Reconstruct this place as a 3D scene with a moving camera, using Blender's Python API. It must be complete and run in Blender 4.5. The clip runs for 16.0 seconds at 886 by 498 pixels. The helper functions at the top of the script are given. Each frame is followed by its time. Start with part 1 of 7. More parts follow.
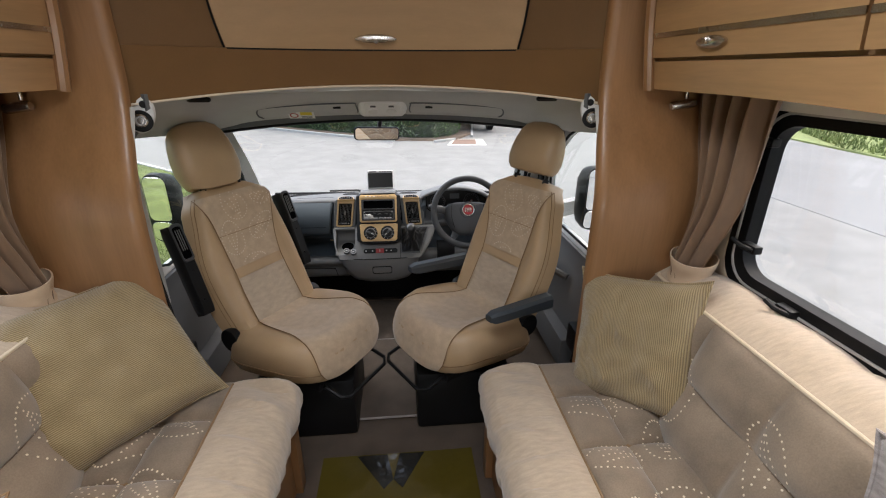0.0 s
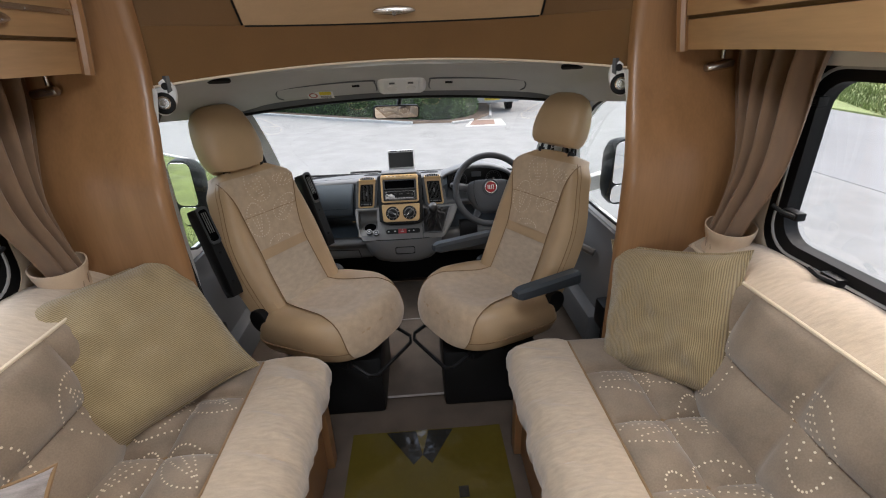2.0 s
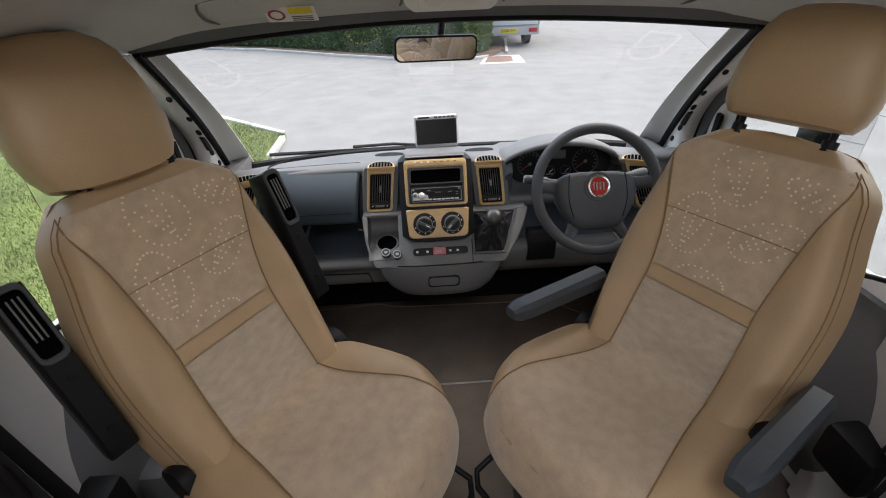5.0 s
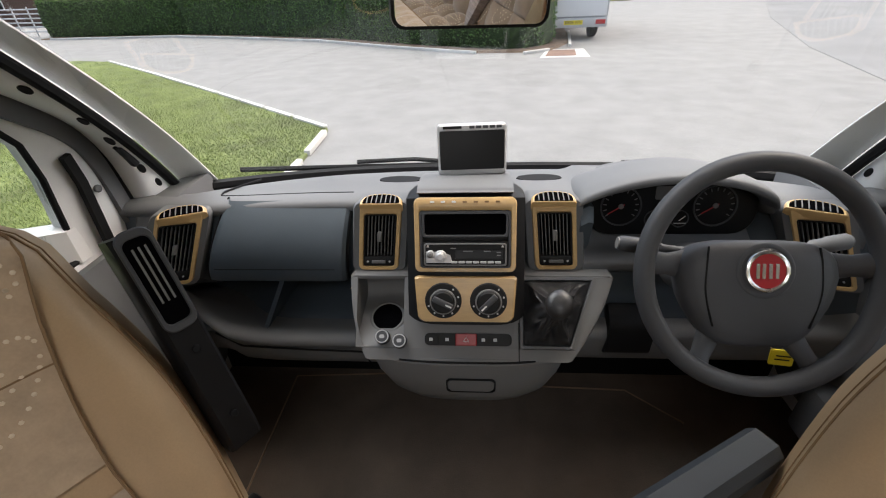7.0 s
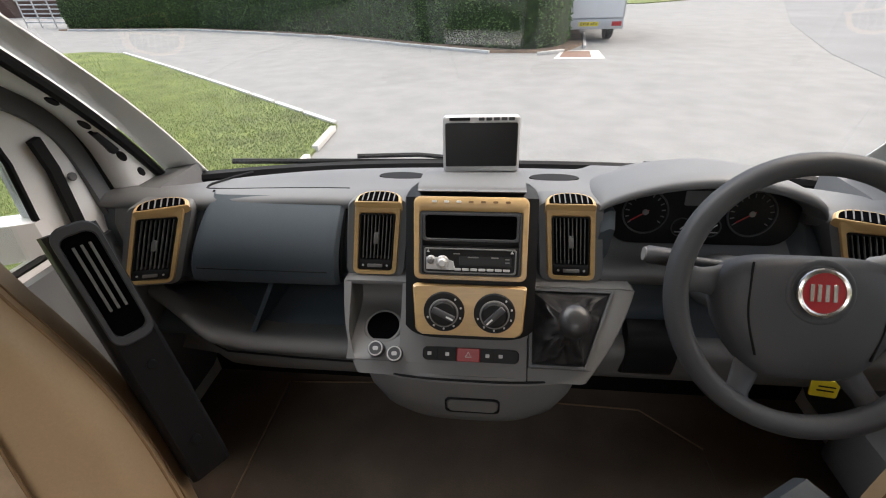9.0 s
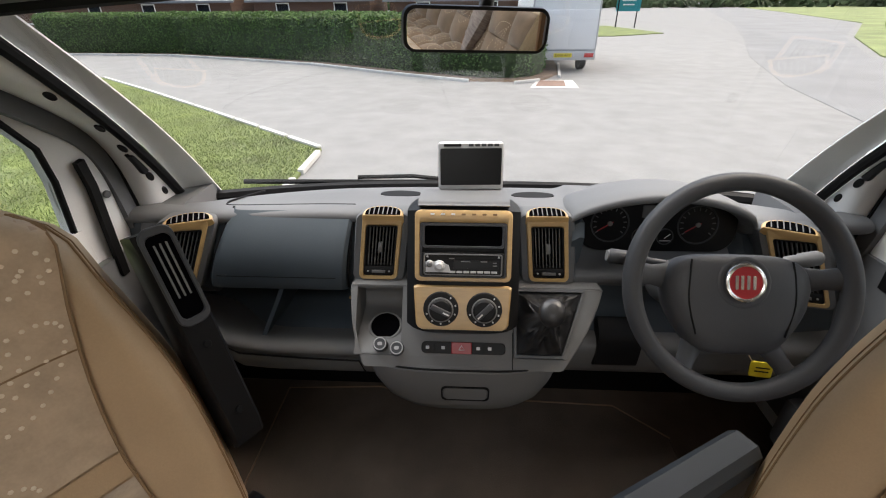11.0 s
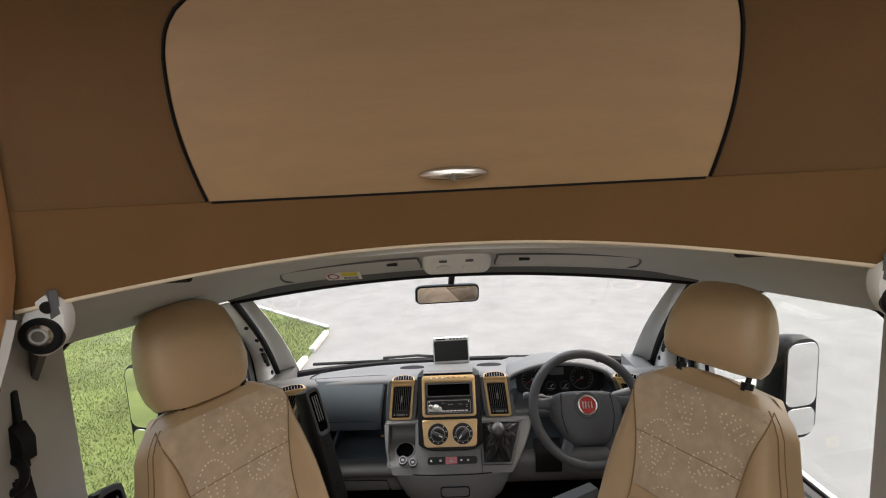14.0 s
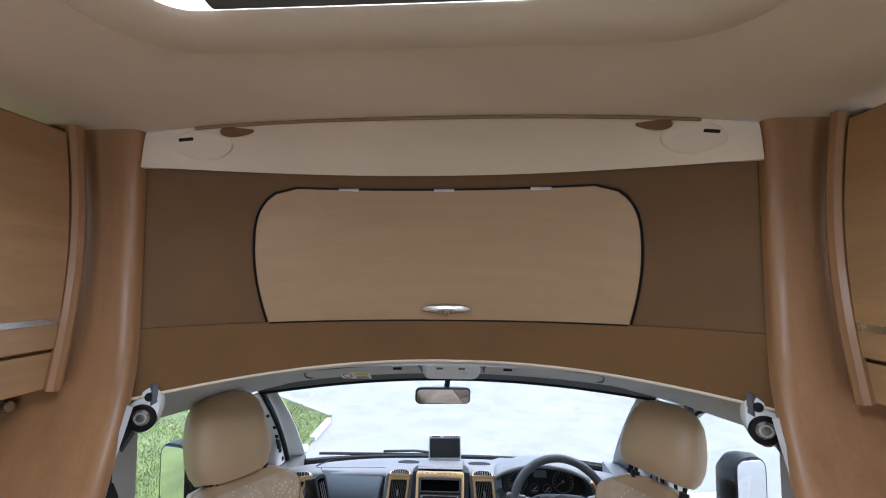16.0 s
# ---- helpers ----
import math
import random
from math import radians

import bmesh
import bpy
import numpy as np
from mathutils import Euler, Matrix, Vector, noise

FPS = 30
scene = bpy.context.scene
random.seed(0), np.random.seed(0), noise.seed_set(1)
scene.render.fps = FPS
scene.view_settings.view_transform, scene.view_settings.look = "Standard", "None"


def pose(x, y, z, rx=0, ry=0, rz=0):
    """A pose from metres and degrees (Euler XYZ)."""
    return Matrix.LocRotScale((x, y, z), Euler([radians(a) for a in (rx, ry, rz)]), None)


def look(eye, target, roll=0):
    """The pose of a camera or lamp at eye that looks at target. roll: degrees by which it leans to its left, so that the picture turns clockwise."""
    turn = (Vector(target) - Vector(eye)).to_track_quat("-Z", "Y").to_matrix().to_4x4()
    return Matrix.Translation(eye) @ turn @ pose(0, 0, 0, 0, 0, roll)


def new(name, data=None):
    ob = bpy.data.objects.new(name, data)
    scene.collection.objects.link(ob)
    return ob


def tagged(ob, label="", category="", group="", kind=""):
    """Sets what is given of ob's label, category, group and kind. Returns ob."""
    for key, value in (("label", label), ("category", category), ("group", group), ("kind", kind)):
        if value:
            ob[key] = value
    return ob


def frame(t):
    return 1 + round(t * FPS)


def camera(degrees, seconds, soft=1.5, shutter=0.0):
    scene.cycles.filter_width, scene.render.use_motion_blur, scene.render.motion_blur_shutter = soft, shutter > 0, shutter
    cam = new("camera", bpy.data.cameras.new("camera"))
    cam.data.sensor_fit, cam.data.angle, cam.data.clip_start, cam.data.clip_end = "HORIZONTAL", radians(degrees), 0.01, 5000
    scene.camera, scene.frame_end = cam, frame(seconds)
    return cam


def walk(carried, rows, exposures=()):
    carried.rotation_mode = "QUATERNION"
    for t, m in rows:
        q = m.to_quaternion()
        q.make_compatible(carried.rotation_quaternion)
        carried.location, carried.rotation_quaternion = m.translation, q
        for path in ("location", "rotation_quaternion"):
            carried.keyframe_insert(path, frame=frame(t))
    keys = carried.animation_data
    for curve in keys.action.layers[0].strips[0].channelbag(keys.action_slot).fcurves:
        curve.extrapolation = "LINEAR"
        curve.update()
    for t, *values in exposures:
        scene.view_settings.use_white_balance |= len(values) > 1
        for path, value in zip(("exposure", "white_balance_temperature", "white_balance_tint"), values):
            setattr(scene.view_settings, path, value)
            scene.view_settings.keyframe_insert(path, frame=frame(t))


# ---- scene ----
cam = camera(89.8, 16.0, soft=1.1)
PATH = [
    (0, (0.129, -0.1397, 1.4611), (0.31, 1.7049, 0.7084), 0.2),
    (0.5, (0.108, -0.2502, 1.4533), (0.25, 1.5682, 0.6327), 0.3),
    (1, (0.098, -0.3143, 1.4523), (0.161, 1.5169, 0.6501), -1.4),
    (1.5, (0.086, -0.2956, 1.4454), (0.172, 1.5257, 0.6247), -0.9),
    (2, (0.114, -0.1282, 1.4295), (0.201, 1.6943, 0.6108), -2.2),
    (2.5, (0.139, 0.0482, 1.4132), (0.14, 1.8738, 0.5973), -2.0),
    (3, (0.123, 0.226, 1.3828), (0.097, 2.0349, 0.5306), -2.8),
    (3.5, (0.052, 0.4107, 1.3731), (0.118, 2.1732, 0.429), -2.7),
    (5.8, (-0.038, 1.0987, 1.2705), (0.009, 2.8012, 0.2222), -2.1),
    (6, (-0.039, 1.1442, 1.2594), (-0.012, 2.852, 0.2178), -2.5),
    (6.5, (-0.004, 1.3539, 1.2275), (-0.071, 3.0782, 0.2161), -3.4),
    (7, (0.025, 1.5032, 1.1864), (-0.129, 3.1954, 0.1315), -2.8),
    (7.5, (0.032, 1.5522, 1.1651), (-0.169, 3.2361, 0.1046), -3.6),
    (8, (0.027, 1.5805, 1.1487), (-0.166, 3.2654, 0.0882), -2.5),
    (8.5, (0.027, 1.5912, 1.1432), (-0.17, 3.2773, 0.0866), -2.0),
    (11, (0.006, 1.451, 1.1848), (-0.097, 3.1995, 0.2194), -0.6),
    (11.5, (-0.024, 1.2967, 1.2452), (-0.109, 3.1203, 0.4284), -1.4),
    (12, (-0.031, 1.1574, 1.3258), (-0.061, 3.0247, 0.6091), -1.8),
    (12.5, (-0.005, 1.084, 1.3623), (-0.062, 2.964, 0.682), -1.8),
    (13, (0.055, 0.9369, 1.4073), (-0.141, 2.8419, 0.8299), -1.4),
    (13.5, (0.075, 0.7984, 1.4629), (-0.119, 2.74, 1.026), -0.4),
    (14, (0.063, 0.647, 1.5211), (-0.005, 2.629, 1.2624), -2.9),
    (14.5, (0.067, 0.4976, 1.6022), (0.092, 2.4979, 1.5599), -3.3),
    (15, (0.101, 0.4259, 1.6527), (0.074, 2.4228, 1.7717), -0.1),
    (15.5, (0.115, 0.3545, 1.645), (0.014, 2.3492, 1.7612), 0.1),
    (16, (0.123, 0.3155, 1.6458), (0.011, 2.3078, 1.7761), 0.1),
]
EXPOSURES = [(t, e, k, 10.0) for t, e, k in ((0.0, 1.33, 6250), (3.5, 1.33, 6050), (6.0, 1.2, 6300), (8.5, 1.2, 6500), (11.0, 1.2, 6500), (12.5, 1.2, 6500), (13.0, 1.32, 6500), (14.0, 1.36, 6550), (14.5, 1.42, 6600), (15.0, 1.72, 6250), (16.0, 1.72, 5250))]
walk(cam, [(t, look(eye, target, roll)) for t, eye, target, roll in PATH], EXPOSURES)

# ---- world and light ----
world = bpy.data.worlds.new("overcast_sky")
scene.world = world
world.use_nodes = True
wn, wl = world.node_tree.nodes, world.node_tree.links
sky = wn.new("ShaderNodeTexSky")
sky.sky_type = "NISHITA"
sky.sun_disc = False
sky.sun_elevation, sky.sun_rotation = radians(56), radians(65)
sky.air_density, sky.dust_density, sky.ozone_density = 1.0, 6.0, 0.6
wl.new(sky.outputs[0], wn["Background"].inputs[0])
wn["Background"].inputs[1].default_value = 0.15
sun = new("sun", bpy.data.lights.new("sun", "SUN"))
sun.data.energy, sun.data.angle, sun.data.color = 2.0, radians(50), (1.0, 0.985, 0.96)
sun.matrix_basis = look((0, 0, 0), (0.50, -0.23, -0.83))


# Area lamps added only to brighten the cabin; the van has none there.
def fill_light(name, eye, target, w, h, power):
    ob = new(name, bpy.data.lights.new(name, "AREA"))
    ob.data.shape, ob.data.size, ob.data.size_y, ob.data.energy = "RECTANGLE", w, h, power
    ob.data.color = (1.0, 0.985, 0.96)
    ob.matrix_basis = look(eye, target)


# added fill before the rear wall, then one above the rooflight besides the sky
fill_light("rear_fill_lamp", (0.06, -2.95, 1.3), (0.06, 0, 1.2), 1.4, 0.7, 7)
fill_light("rooflight_fill_lamp", (0.06, 0.5, 2.14), (0.06, 0.5, 0), 0.7, 0.7, 6)


# ---- materials ----
def mat(name, color, rough=0.6, metal=0.0, var=0.15, scale=8.0, fine=120.0, bump=0.1, stretch=(1, 1, 1), coat=0.0, rand=0.0, sheen=0.0, dist=0.002):
    m = bpy.data.materials.new(name)
    m.use_nodes = True
    n, l = m.node_tree.nodes, m.node_tree.links
    b = n["Principled BSDF"]
    tc, mp = n.new("ShaderNodeTexCoord"), n.new("ShaderNodeMapping")
    mp.inputs["Scale"].default_value = stretch
    l.new(tc.outputs["Object"], mp.inputs[0])
    n1, n2 = n.new("ShaderNodeTexNoise"), n.new("ShaderNodeTexNoise")
    n1.inputs["Scale"].default_value, n2.inputs["Scale"].default_value = scale, fine
    n1.inputs["Detail"].default_value, n2.inputs["Detail"].default_value = 4, 3
    l.new(mp.outputs[0], n1.inputs[0]), l.new(mp.outputs[0], n2.inputs[0])
    add = n.new("ShaderNodeMath")
    add.operation = "MULTIPLY_ADD"
    add.inputs[1].default_value = 0.45
    l.new(n2.outputs[0], add.inputs[0]), l.new(n1.outputs[0], add.inputs[2])
    ramp = n.new("ShaderNodeMapRange")
    ramp.inputs[1].default_value, ramp.inputs[2].default_value = 0.45, 1.0
    ramp.inputs[3].default_value, ramp.inputs[4].default_value = 1 - var, 1 + var
    l.new(add.outputs[0], ramp.inputs[0])
    mul = n.new("ShaderNodeVectorMath")
    mul.operation = "SCALE"
    mul.inputs[0].default_value = color
    l.new(ramp.outputs[0], mul.inputs["Scale"])
    last = mul.outputs[0]
    if rand:
        oi, r2, m2 = n.new("ShaderNodeObjectInfo"), n.new("ShaderNodeMapRange"), n.new("ShaderNodeVectorMath")
        r2.inputs[3].default_value, r2.inputs[4].default_value = 1 - rand, 1 + rand
        m2.operation = "SCALE"
        l.new(oi.outputs["Random"], r2.inputs[0]), l.new(last, m2.inputs[0]), l.new(r2.outputs[0], m2.inputs["Scale"])
        last = m2.outputs[0]
    l.new(last, b.inputs["Base Color"])
    rr = n.new("ShaderNodeMapRange")
    rr.inputs[3].default_value, rr.inputs[4].default_value = max(0.02, rough - 0.08), min(1, rough + 0.08)
    l.new(n1.outputs[0], rr.inputs[0]), l.new(rr.outputs[0], b.inputs["Roughness"])
    b.inputs["Metallic"].default_value = metal
    b.inputs["Coat Weight"].default_value = coat
    b.inputs["Coat Roughness"].default_value = 0.1
    if sheen:
        b.inputs["Sheen Weight"].default_value = sheen
    if bump:
        bp = n.new("ShaderNodeBump")
        bp.inputs["Strength"].default_value, bp.inputs["Distance"].default_value = bump, dist
        l.new(add.outputs[0], bp.inputs["Height"]), l.new(bp.outputs[0], b.inputs["Normal"])
    return m


def ribbed(name, color, color2, pitch, axis, rough=0.9, bump=0.6):
    """Corded cloth: fine ribs across one axis over a soft mottling."""
    m = mat(name, color, rough, var=0.12, scale=14, fine=400, bump=0.0, sheen=0.3)
    n, l = m.node_tree.nodes, m.node_tree.links
    b = n["Principled BSDF"]
    tc = [x for x in n if x.type == "TEX_COORD"][0]
    wv = n.new("ShaderNodeTexWave")
    wv.wave_type, wv.bands_direction = "BANDS", axis
    wv.inputs["Scale"].default_value = 0.314 / pitch
    wv.inputs["Distortion"].default_value = 0.6
    wv.inputs["Detail Scale"].default_value = 3
    l.new(tc.outputs["Object"], wv.inputs[0])
    mx = n.new("ShaderNodeMix")
    mx.data_type = "RGBA"
    mx.inputs[6].default_value = (*color2, 1)
    src = b.inputs["Base Color"].links[0].from_socket
    l.new(src, mx.inputs[7]), l.new(wv.outputs["Fac"], mx.inputs[0]), l.new(mx.outputs[2], b.inputs["Base Color"])
    bp = n.new("ShaderNodeBump")
    bp.inputs["Strength"].default_value, bp.inputs["Distance"].default_value = bump, 0.002
    l.new(wv.outputs["Fac"], bp.inputs["Height"]), l.new(bp.outputs[0], b.inputs["Normal"])
    return m


def glass(name, tint, gloss=0.8):
    m = bpy.data.materials.new(name)
    m.use_nodes = True
    n, l = m.node_tree.nodes, m.node_tree.links
    n.remove(n["Principled BSDF"])
    tr, gl, fr, mu, mx = (n.new("ShaderNode" + k) for k in ("BsdfTransparent", "BsdfGlossy", "Fresnel", "Math", "MixShader"))
    tr.inputs[0].default_value = (*tint, 1)
    gl.inputs["Roughness"].default_value = 0.02
    fr.inputs[0].default_value = 1.45
    mu.operation = "MULTIPLY"
    mu.inputs[1].default_value = gloss
    l.new(fr.outputs[0], mu.inputs[0]), l.new(mu.outputs[0], mx.inputs[0])
    l.new(tr.outputs[0], mx.inputs[1]), l.new(gl.outputs[0], mx.inputs[2]), l.new(mx.outputs[0], n["Material Output"].inputs[0])
    return m


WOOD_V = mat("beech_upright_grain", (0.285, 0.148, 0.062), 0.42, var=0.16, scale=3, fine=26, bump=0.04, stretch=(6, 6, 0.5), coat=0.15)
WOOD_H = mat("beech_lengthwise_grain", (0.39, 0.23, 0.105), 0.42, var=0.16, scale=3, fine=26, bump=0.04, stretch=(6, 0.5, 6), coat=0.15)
BROWN_VINYL = mat("brown_vinyl_lining", (0.162, 0.091, 0.040), 0.7, var=0.10, scale=5, fine=300, bump=0.12)
BAND = mat("tan_vinyl_band", (0.165, 0.088, 0.033), 0.7, var=0.10, scale=5, fine=300, bump=0.12)
for m in (BROWN_VINYL, BAND):
    m.node_tree.nodes["Principled BSDF"].inputs["Specular IOR Level"].default_value = 0.2
HATCH = mat("pale_maple_door", (0.40, 0.262, 0.142), 0.5, var=0.07, scale=4, fine=30, bump=0.03, stretch=(0.5, 6, 6))
CREAM = mat("cream_ceiling_lining", (0.71, 0.605, 0.47), 0.75, var=0.06, scale=3, fine=200, bump=0.08)
SUEDE = mat("beige_suede", (0.47, 0.355, 0.238), 0.95, var=0.13, scale=34, fine=260, bump=0.25, sheen=0.4)
SUEDE_ROLL = mat("pale_beige_suede", (0.45, 0.36, 0.262), 0.95, var=0.14, scale=30, fine=200, bump=0.3, stretch=(1, 4, 1), sheen=0.4)
QUILT = mat("taupe_quilted_suede", (0.23, 0.175, 0.123), 0.95, var=0.30, scale=9, fine=260, bump=0.25, sheen=0.4)
LEATHER = mat("tan_leathercloth", (0.43, 0.298, 0.168), 0.46, var=0.10, scale=6, fine=350, bump=0.2)
PIPING = mat("cream_piping", (0.62, 0.52, 0.38), 0.8, var=0.1, fine=300)
SEAM = mat("dark_seam_thread", (0.24, 0.15, 0.075), 0.9, var=0.1)
DOTS = mat("cream_embroidery", (0.72, 0.62, 0.47), 0.85, var=0.08, fine=300)
CORD = ribbed("ochre_corded_cloth", (0.42, 0.325, 0.178), (0.19, 0.135, 0.062), 0.0050, "X")
GREY_CLOTH = mat("grey_woven_cloth", (0.30, 0.27, 0.26), 0.95, var=0.35, scale=20, fine=260, bump=0.7, stretch=(1, 5, 1))
CURTAIN = mat("taupe_curtain_cloth", (0.205, 0.128, 0.076), 0.9, var=0.14, scale=10, fine=300, bump=0.2, stretch=(4, 4, 1), sheen=0.3)
TIEBACK = mat("cream_tieback_cloth", (0.60, 0.46, 0.32), 0.9, var=0.1, fine=300)
CARPET = mat("taupe_carpet", (0.095, 0.072, 0.055), 1.0, var=0.28, scale=7, fine=420, bump=0.9, dist=0.004)
MATT = mat("brown_carpet_mat", (0.095, 0.073, 0.056), 1.0, var=0.25, scale=9, fine=420, bump=0.9, dist=0.004)
DASH = mat("blue_grey_dash_plastic", (0.064, 0.079, 0.092), 0.55, var=0.08, scale=6, fine=600, bump=0.15)
DASH_TOP = mat("grey_dash_top_plastic", (0.142, 0.145, 0.149), 0.55, var=0.08, scale=6, fine=600, bump=0.15)
CONSOLE = mat("mid_grey_console_plastic", (0.165, 0.165, 0.162), 0.55, var=0.07, scale=6, fine=600, bump=0.12)
HEADLINER = mat("grey_headlining_felt", (0.50, 0.495, 0.48), 0.9, var=0.08, scale=5, fine=500, bump=0.2)
TRIM = mat("pale_grey_cab_trim", (0.79, 0.795, 0.79), 0.65, var=0.06, scale=5, fine=500, bump=0.1)
TRIM_D = mat("slate_grey_trim", (0.115, 0.12, 0.125), 0.65, var=0.08, scale=5, fine=500, bump=0.1)
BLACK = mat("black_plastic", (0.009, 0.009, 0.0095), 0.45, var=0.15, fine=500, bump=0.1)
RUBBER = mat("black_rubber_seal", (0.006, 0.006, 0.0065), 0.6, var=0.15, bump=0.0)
WHEEL = mat("charcoal_wheel_plastic", (0.058, 0.060, 0.064), 0.5, var=0.08, fine=600, bump=0.2)
GAITER = mat("black_leather", (0.028, 0.028, 0.029), 0.36, var=0.12, fine=300, bump=0.25)
YELLOW_WOOD = mat("honey_wood_inlay", (0.52, 0.345, 0.15), 0.38, var=0.14, scale=5, fine=40, bump=0.0, stretch=(1, 1, 5), coat=0.12)
SCREEN = mat("black_glass_screen", (0.003, 0.003, 0.0035), 0.3, var=0.0, bump=0.0)
SCREEN.node_tree.nodes["Principled BSDF"].inputs["Specular IOR Level"].default_value = 0.2
# near-black that paints the shade inside hollows too shallow to darken themselves
HOLLOW_SHADE = mat("painted_hollow_shade", (0.0025, 0.0025, 0.003), 0.9, var=0.1, bump=0.0)
HOLLOW_SHADE.node_tree.nodes["Principled BSDF"].inputs["Specular IOR Level"].default_value = 0.0
CHROME = mat("brushed_nickel", (0.62, 0.60, 0.57), 0.25, 1.0, var=0.06, fine=300, bump=0.02)
SILVER = mat("silver_plastic", (0.46, 0.46, 0.46), 0.4, 0.3, var=0.05, bump=0.0)
RED = mat("red_button_plastic", (0.36, 0.014, 0.018), 0.35, var=0.05, bump=0.0)
RED_LENS = mat("red_lamp_lens", (0.42, 0.015, 0.015), 0.2, var=0.05, bump=0.0)
WHITE = mat("white_marking", (0.75, 0.75, 0.73), 0.5, var=0.04, bump=0.0)
YELLOW = mat("yellow_tag_plastic", (0.75, 0.60, 0.02), 0.5, var=0.05, bump=0.0)
BELT = mat("black_seat_belt_webbing", (0.008, 0.008, 0.009), 0.75, var=0.2, fine=500, bump=0.4)
FILM = mat("yellow_floor_film", (0.092, 0.071, 0.012), 0.16, var=0.10, scale=4, fine=55, bump=0.35, coat=0.5, dist=0.004)
FILM_INK = mat("black_film_print", (0.02, 0.02, 0.018), 0.2, var=0.1, fine=55, bump=0.3, coat=0.5, dist=0.004)
SKIN_WHITE = mat("white_painted_panel", (0.74, 0.74, 0.73), 0.35, var=0.03, bump=0.0)
MIRROR = mat("mirror_glass", (0.85, 0.85, 0.85), 0.02, 1.0, var=0.0, bump=0.0)
MIRROR.node_tree.nodes["Principled BSDF"].inputs["Roughness"].links and MIRROR.node_tree.links.remove(MIRROR.node_tree.nodes["Principled BSDF"].inputs["Roughness"].links[0])
MIRROR.node_tree.nodes["Principled BSDF"].inputs["Roughness"].default_value = 0.01
CLEAR = glass("clear_glass", (0.95, 0.97, 0.96), 0.10)
ACRYLIC = glass("acrylic_window", (0.97, 0.98, 0.98), 0.15)
TARMAC = mat("pale_worn_tarmac", (0.198, 0.196, 0.190), 0.9, var=0.16, scale=2.2, fine=38, bump=0.4, dist=0.01)
ROAD = mat("darker_road_tarmac", (0.18, 0.18, 0.18), 0.9, var=0.18, scale=0.5, fine=40, bump=0.4, dist=0.01)
GRASS = mat("lawn_turf", (0.125, 0.155, 0.042), 1.0, var=0.45, scale=1.5, fine=60, bump=0.8, dist=0.03)
BLADES = mat("grass_blades", (0.135, 0.17, 0.05), 0.9, var=0.4, scale=2, fine=30, bump=0.0)
FIELD = mat("field_grass", (0.17, 0.20, 0.075), 1.0, var=0.4, scale=0.4, fine=12, bump=0.8, dist=0.05)
# leaf green darkened so that the shade within foliage is in the colour
HEDGE = mat("shaded_foliage", (0.025, 0.045, 0.012), 1.0, var=0.5, scale=6, fine=60, bump=0.8, dist=0.03)
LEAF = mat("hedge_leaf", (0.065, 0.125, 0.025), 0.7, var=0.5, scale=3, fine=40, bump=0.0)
SOIL = mat("leaf_litter_soil", (0.13, 0.09, 0.06), 1.0, var=0.4, scale=4, fine=50, bump=0.8, dist=0.03)
KERB = mat("pale_kerb_stone", (0.55, 0.54, 0.51), 0.9, var=0.12, scale=5, fine=90, bump=0.3, rand=0.1)
CLAD = mat("brown_timber_cladding", (0.105, 0.060, 0.042), 0.85, var=0.25, scale=2, fine=20, bump=0.2, stretch=(0.3, 0.3, 6))
ROOF = mat("grey_tiled_roof", (0.17, 0.175, 0.19), 0.8, var=0.2, scale=3, fine=14, bump=0.5, dist=0.02)
TEAL = mat("teal_sign_paint", (0.02, 0.24, 0.28), 0.4, var=0.06, bump=0.0)
RENDER_CREAM = mat("cream_wall_render", (0.66, 0.56, 0.42), 0.9, var=0.06, scale=2, fine=60, bump=0.3)
BRICK_RED = mat("red_brickwork", (0.26, 0.10, 0.065), 0.9, var=0.25, scale=6, fine=40, bump=0.5)
RUST = mat("rusty_iron_cover", (0.20, 0.125, 0.095), 0.85, 0.2, var=0.3, scale=6, fine=60, bump=0.5)
SIDE_WALL = mat("cream_wallboard", (0.58, 0.49, 0.38), 0.7, var=0.05, scale=4, fine=200, bump=0.06)
for dull in (BLACK, RUBBER):
    dull.node_tree.nodes["Principled BSDF"].inputs["Specular IOR Level"].default_value = 0.2
for dull in (DASH, DASH_TOP, CONSOLE, WHEEL):
    dull.node_tree.nodes["Principled BSDF"].inputs["Specular IOR Level"].default_value = 0.3
BLUE_REST = mat("slate_blue_armrest", (0.042, 0.050, 0.058), 0.55, var=0.08, fine=500, bump=0.2)


# ---- mesh tools ----
def thing(name, m, label, category, group="", kind=""):
    ob = new(name)
    ob.empty_display_size = 0.05
    ob.matrix_basis = m
    return tagged(ob, label, category, group, kind)


def finish(name, bm, material, angle=40):
    bmesh.ops.recalc_face_normals(bm, faces=bm.faces)
    me = bpy.data.meshes.new(name)
    bm.to_mesh(me)
    bm.free()
    me.polygons.foreach_set("use_smooth", [True] * len(me.polygons))
    me.set_sharp_from_angle(angle=radians(angle))
    me.materials.append(material)
    return me


def part(name, bm, material, parent, label="", local=False, angle=40):
    """One mesh under a thing or a part. The bmesh is in world metres unless local."""
    root = parent
    while root.parent:
        root = root.parent
    if not local:
        bm.transform(root.matrix_basis.inverted())
    ob = new(name, finish(name, bm, material, angle))
    ob.parent = parent
    return tagged(ob, label)


def solo(name, bm, material, label, category, group="", kind="", angle=40, origin=None):
    if origin is not None:
        bm.transform(Matrix.Translation(-Vector(origin)))
    ob = new(name, finish(name, bm, material, angle))
    if origin is not None:
        ob.location = origin
    return tagged(ob, label, category, group, kind)


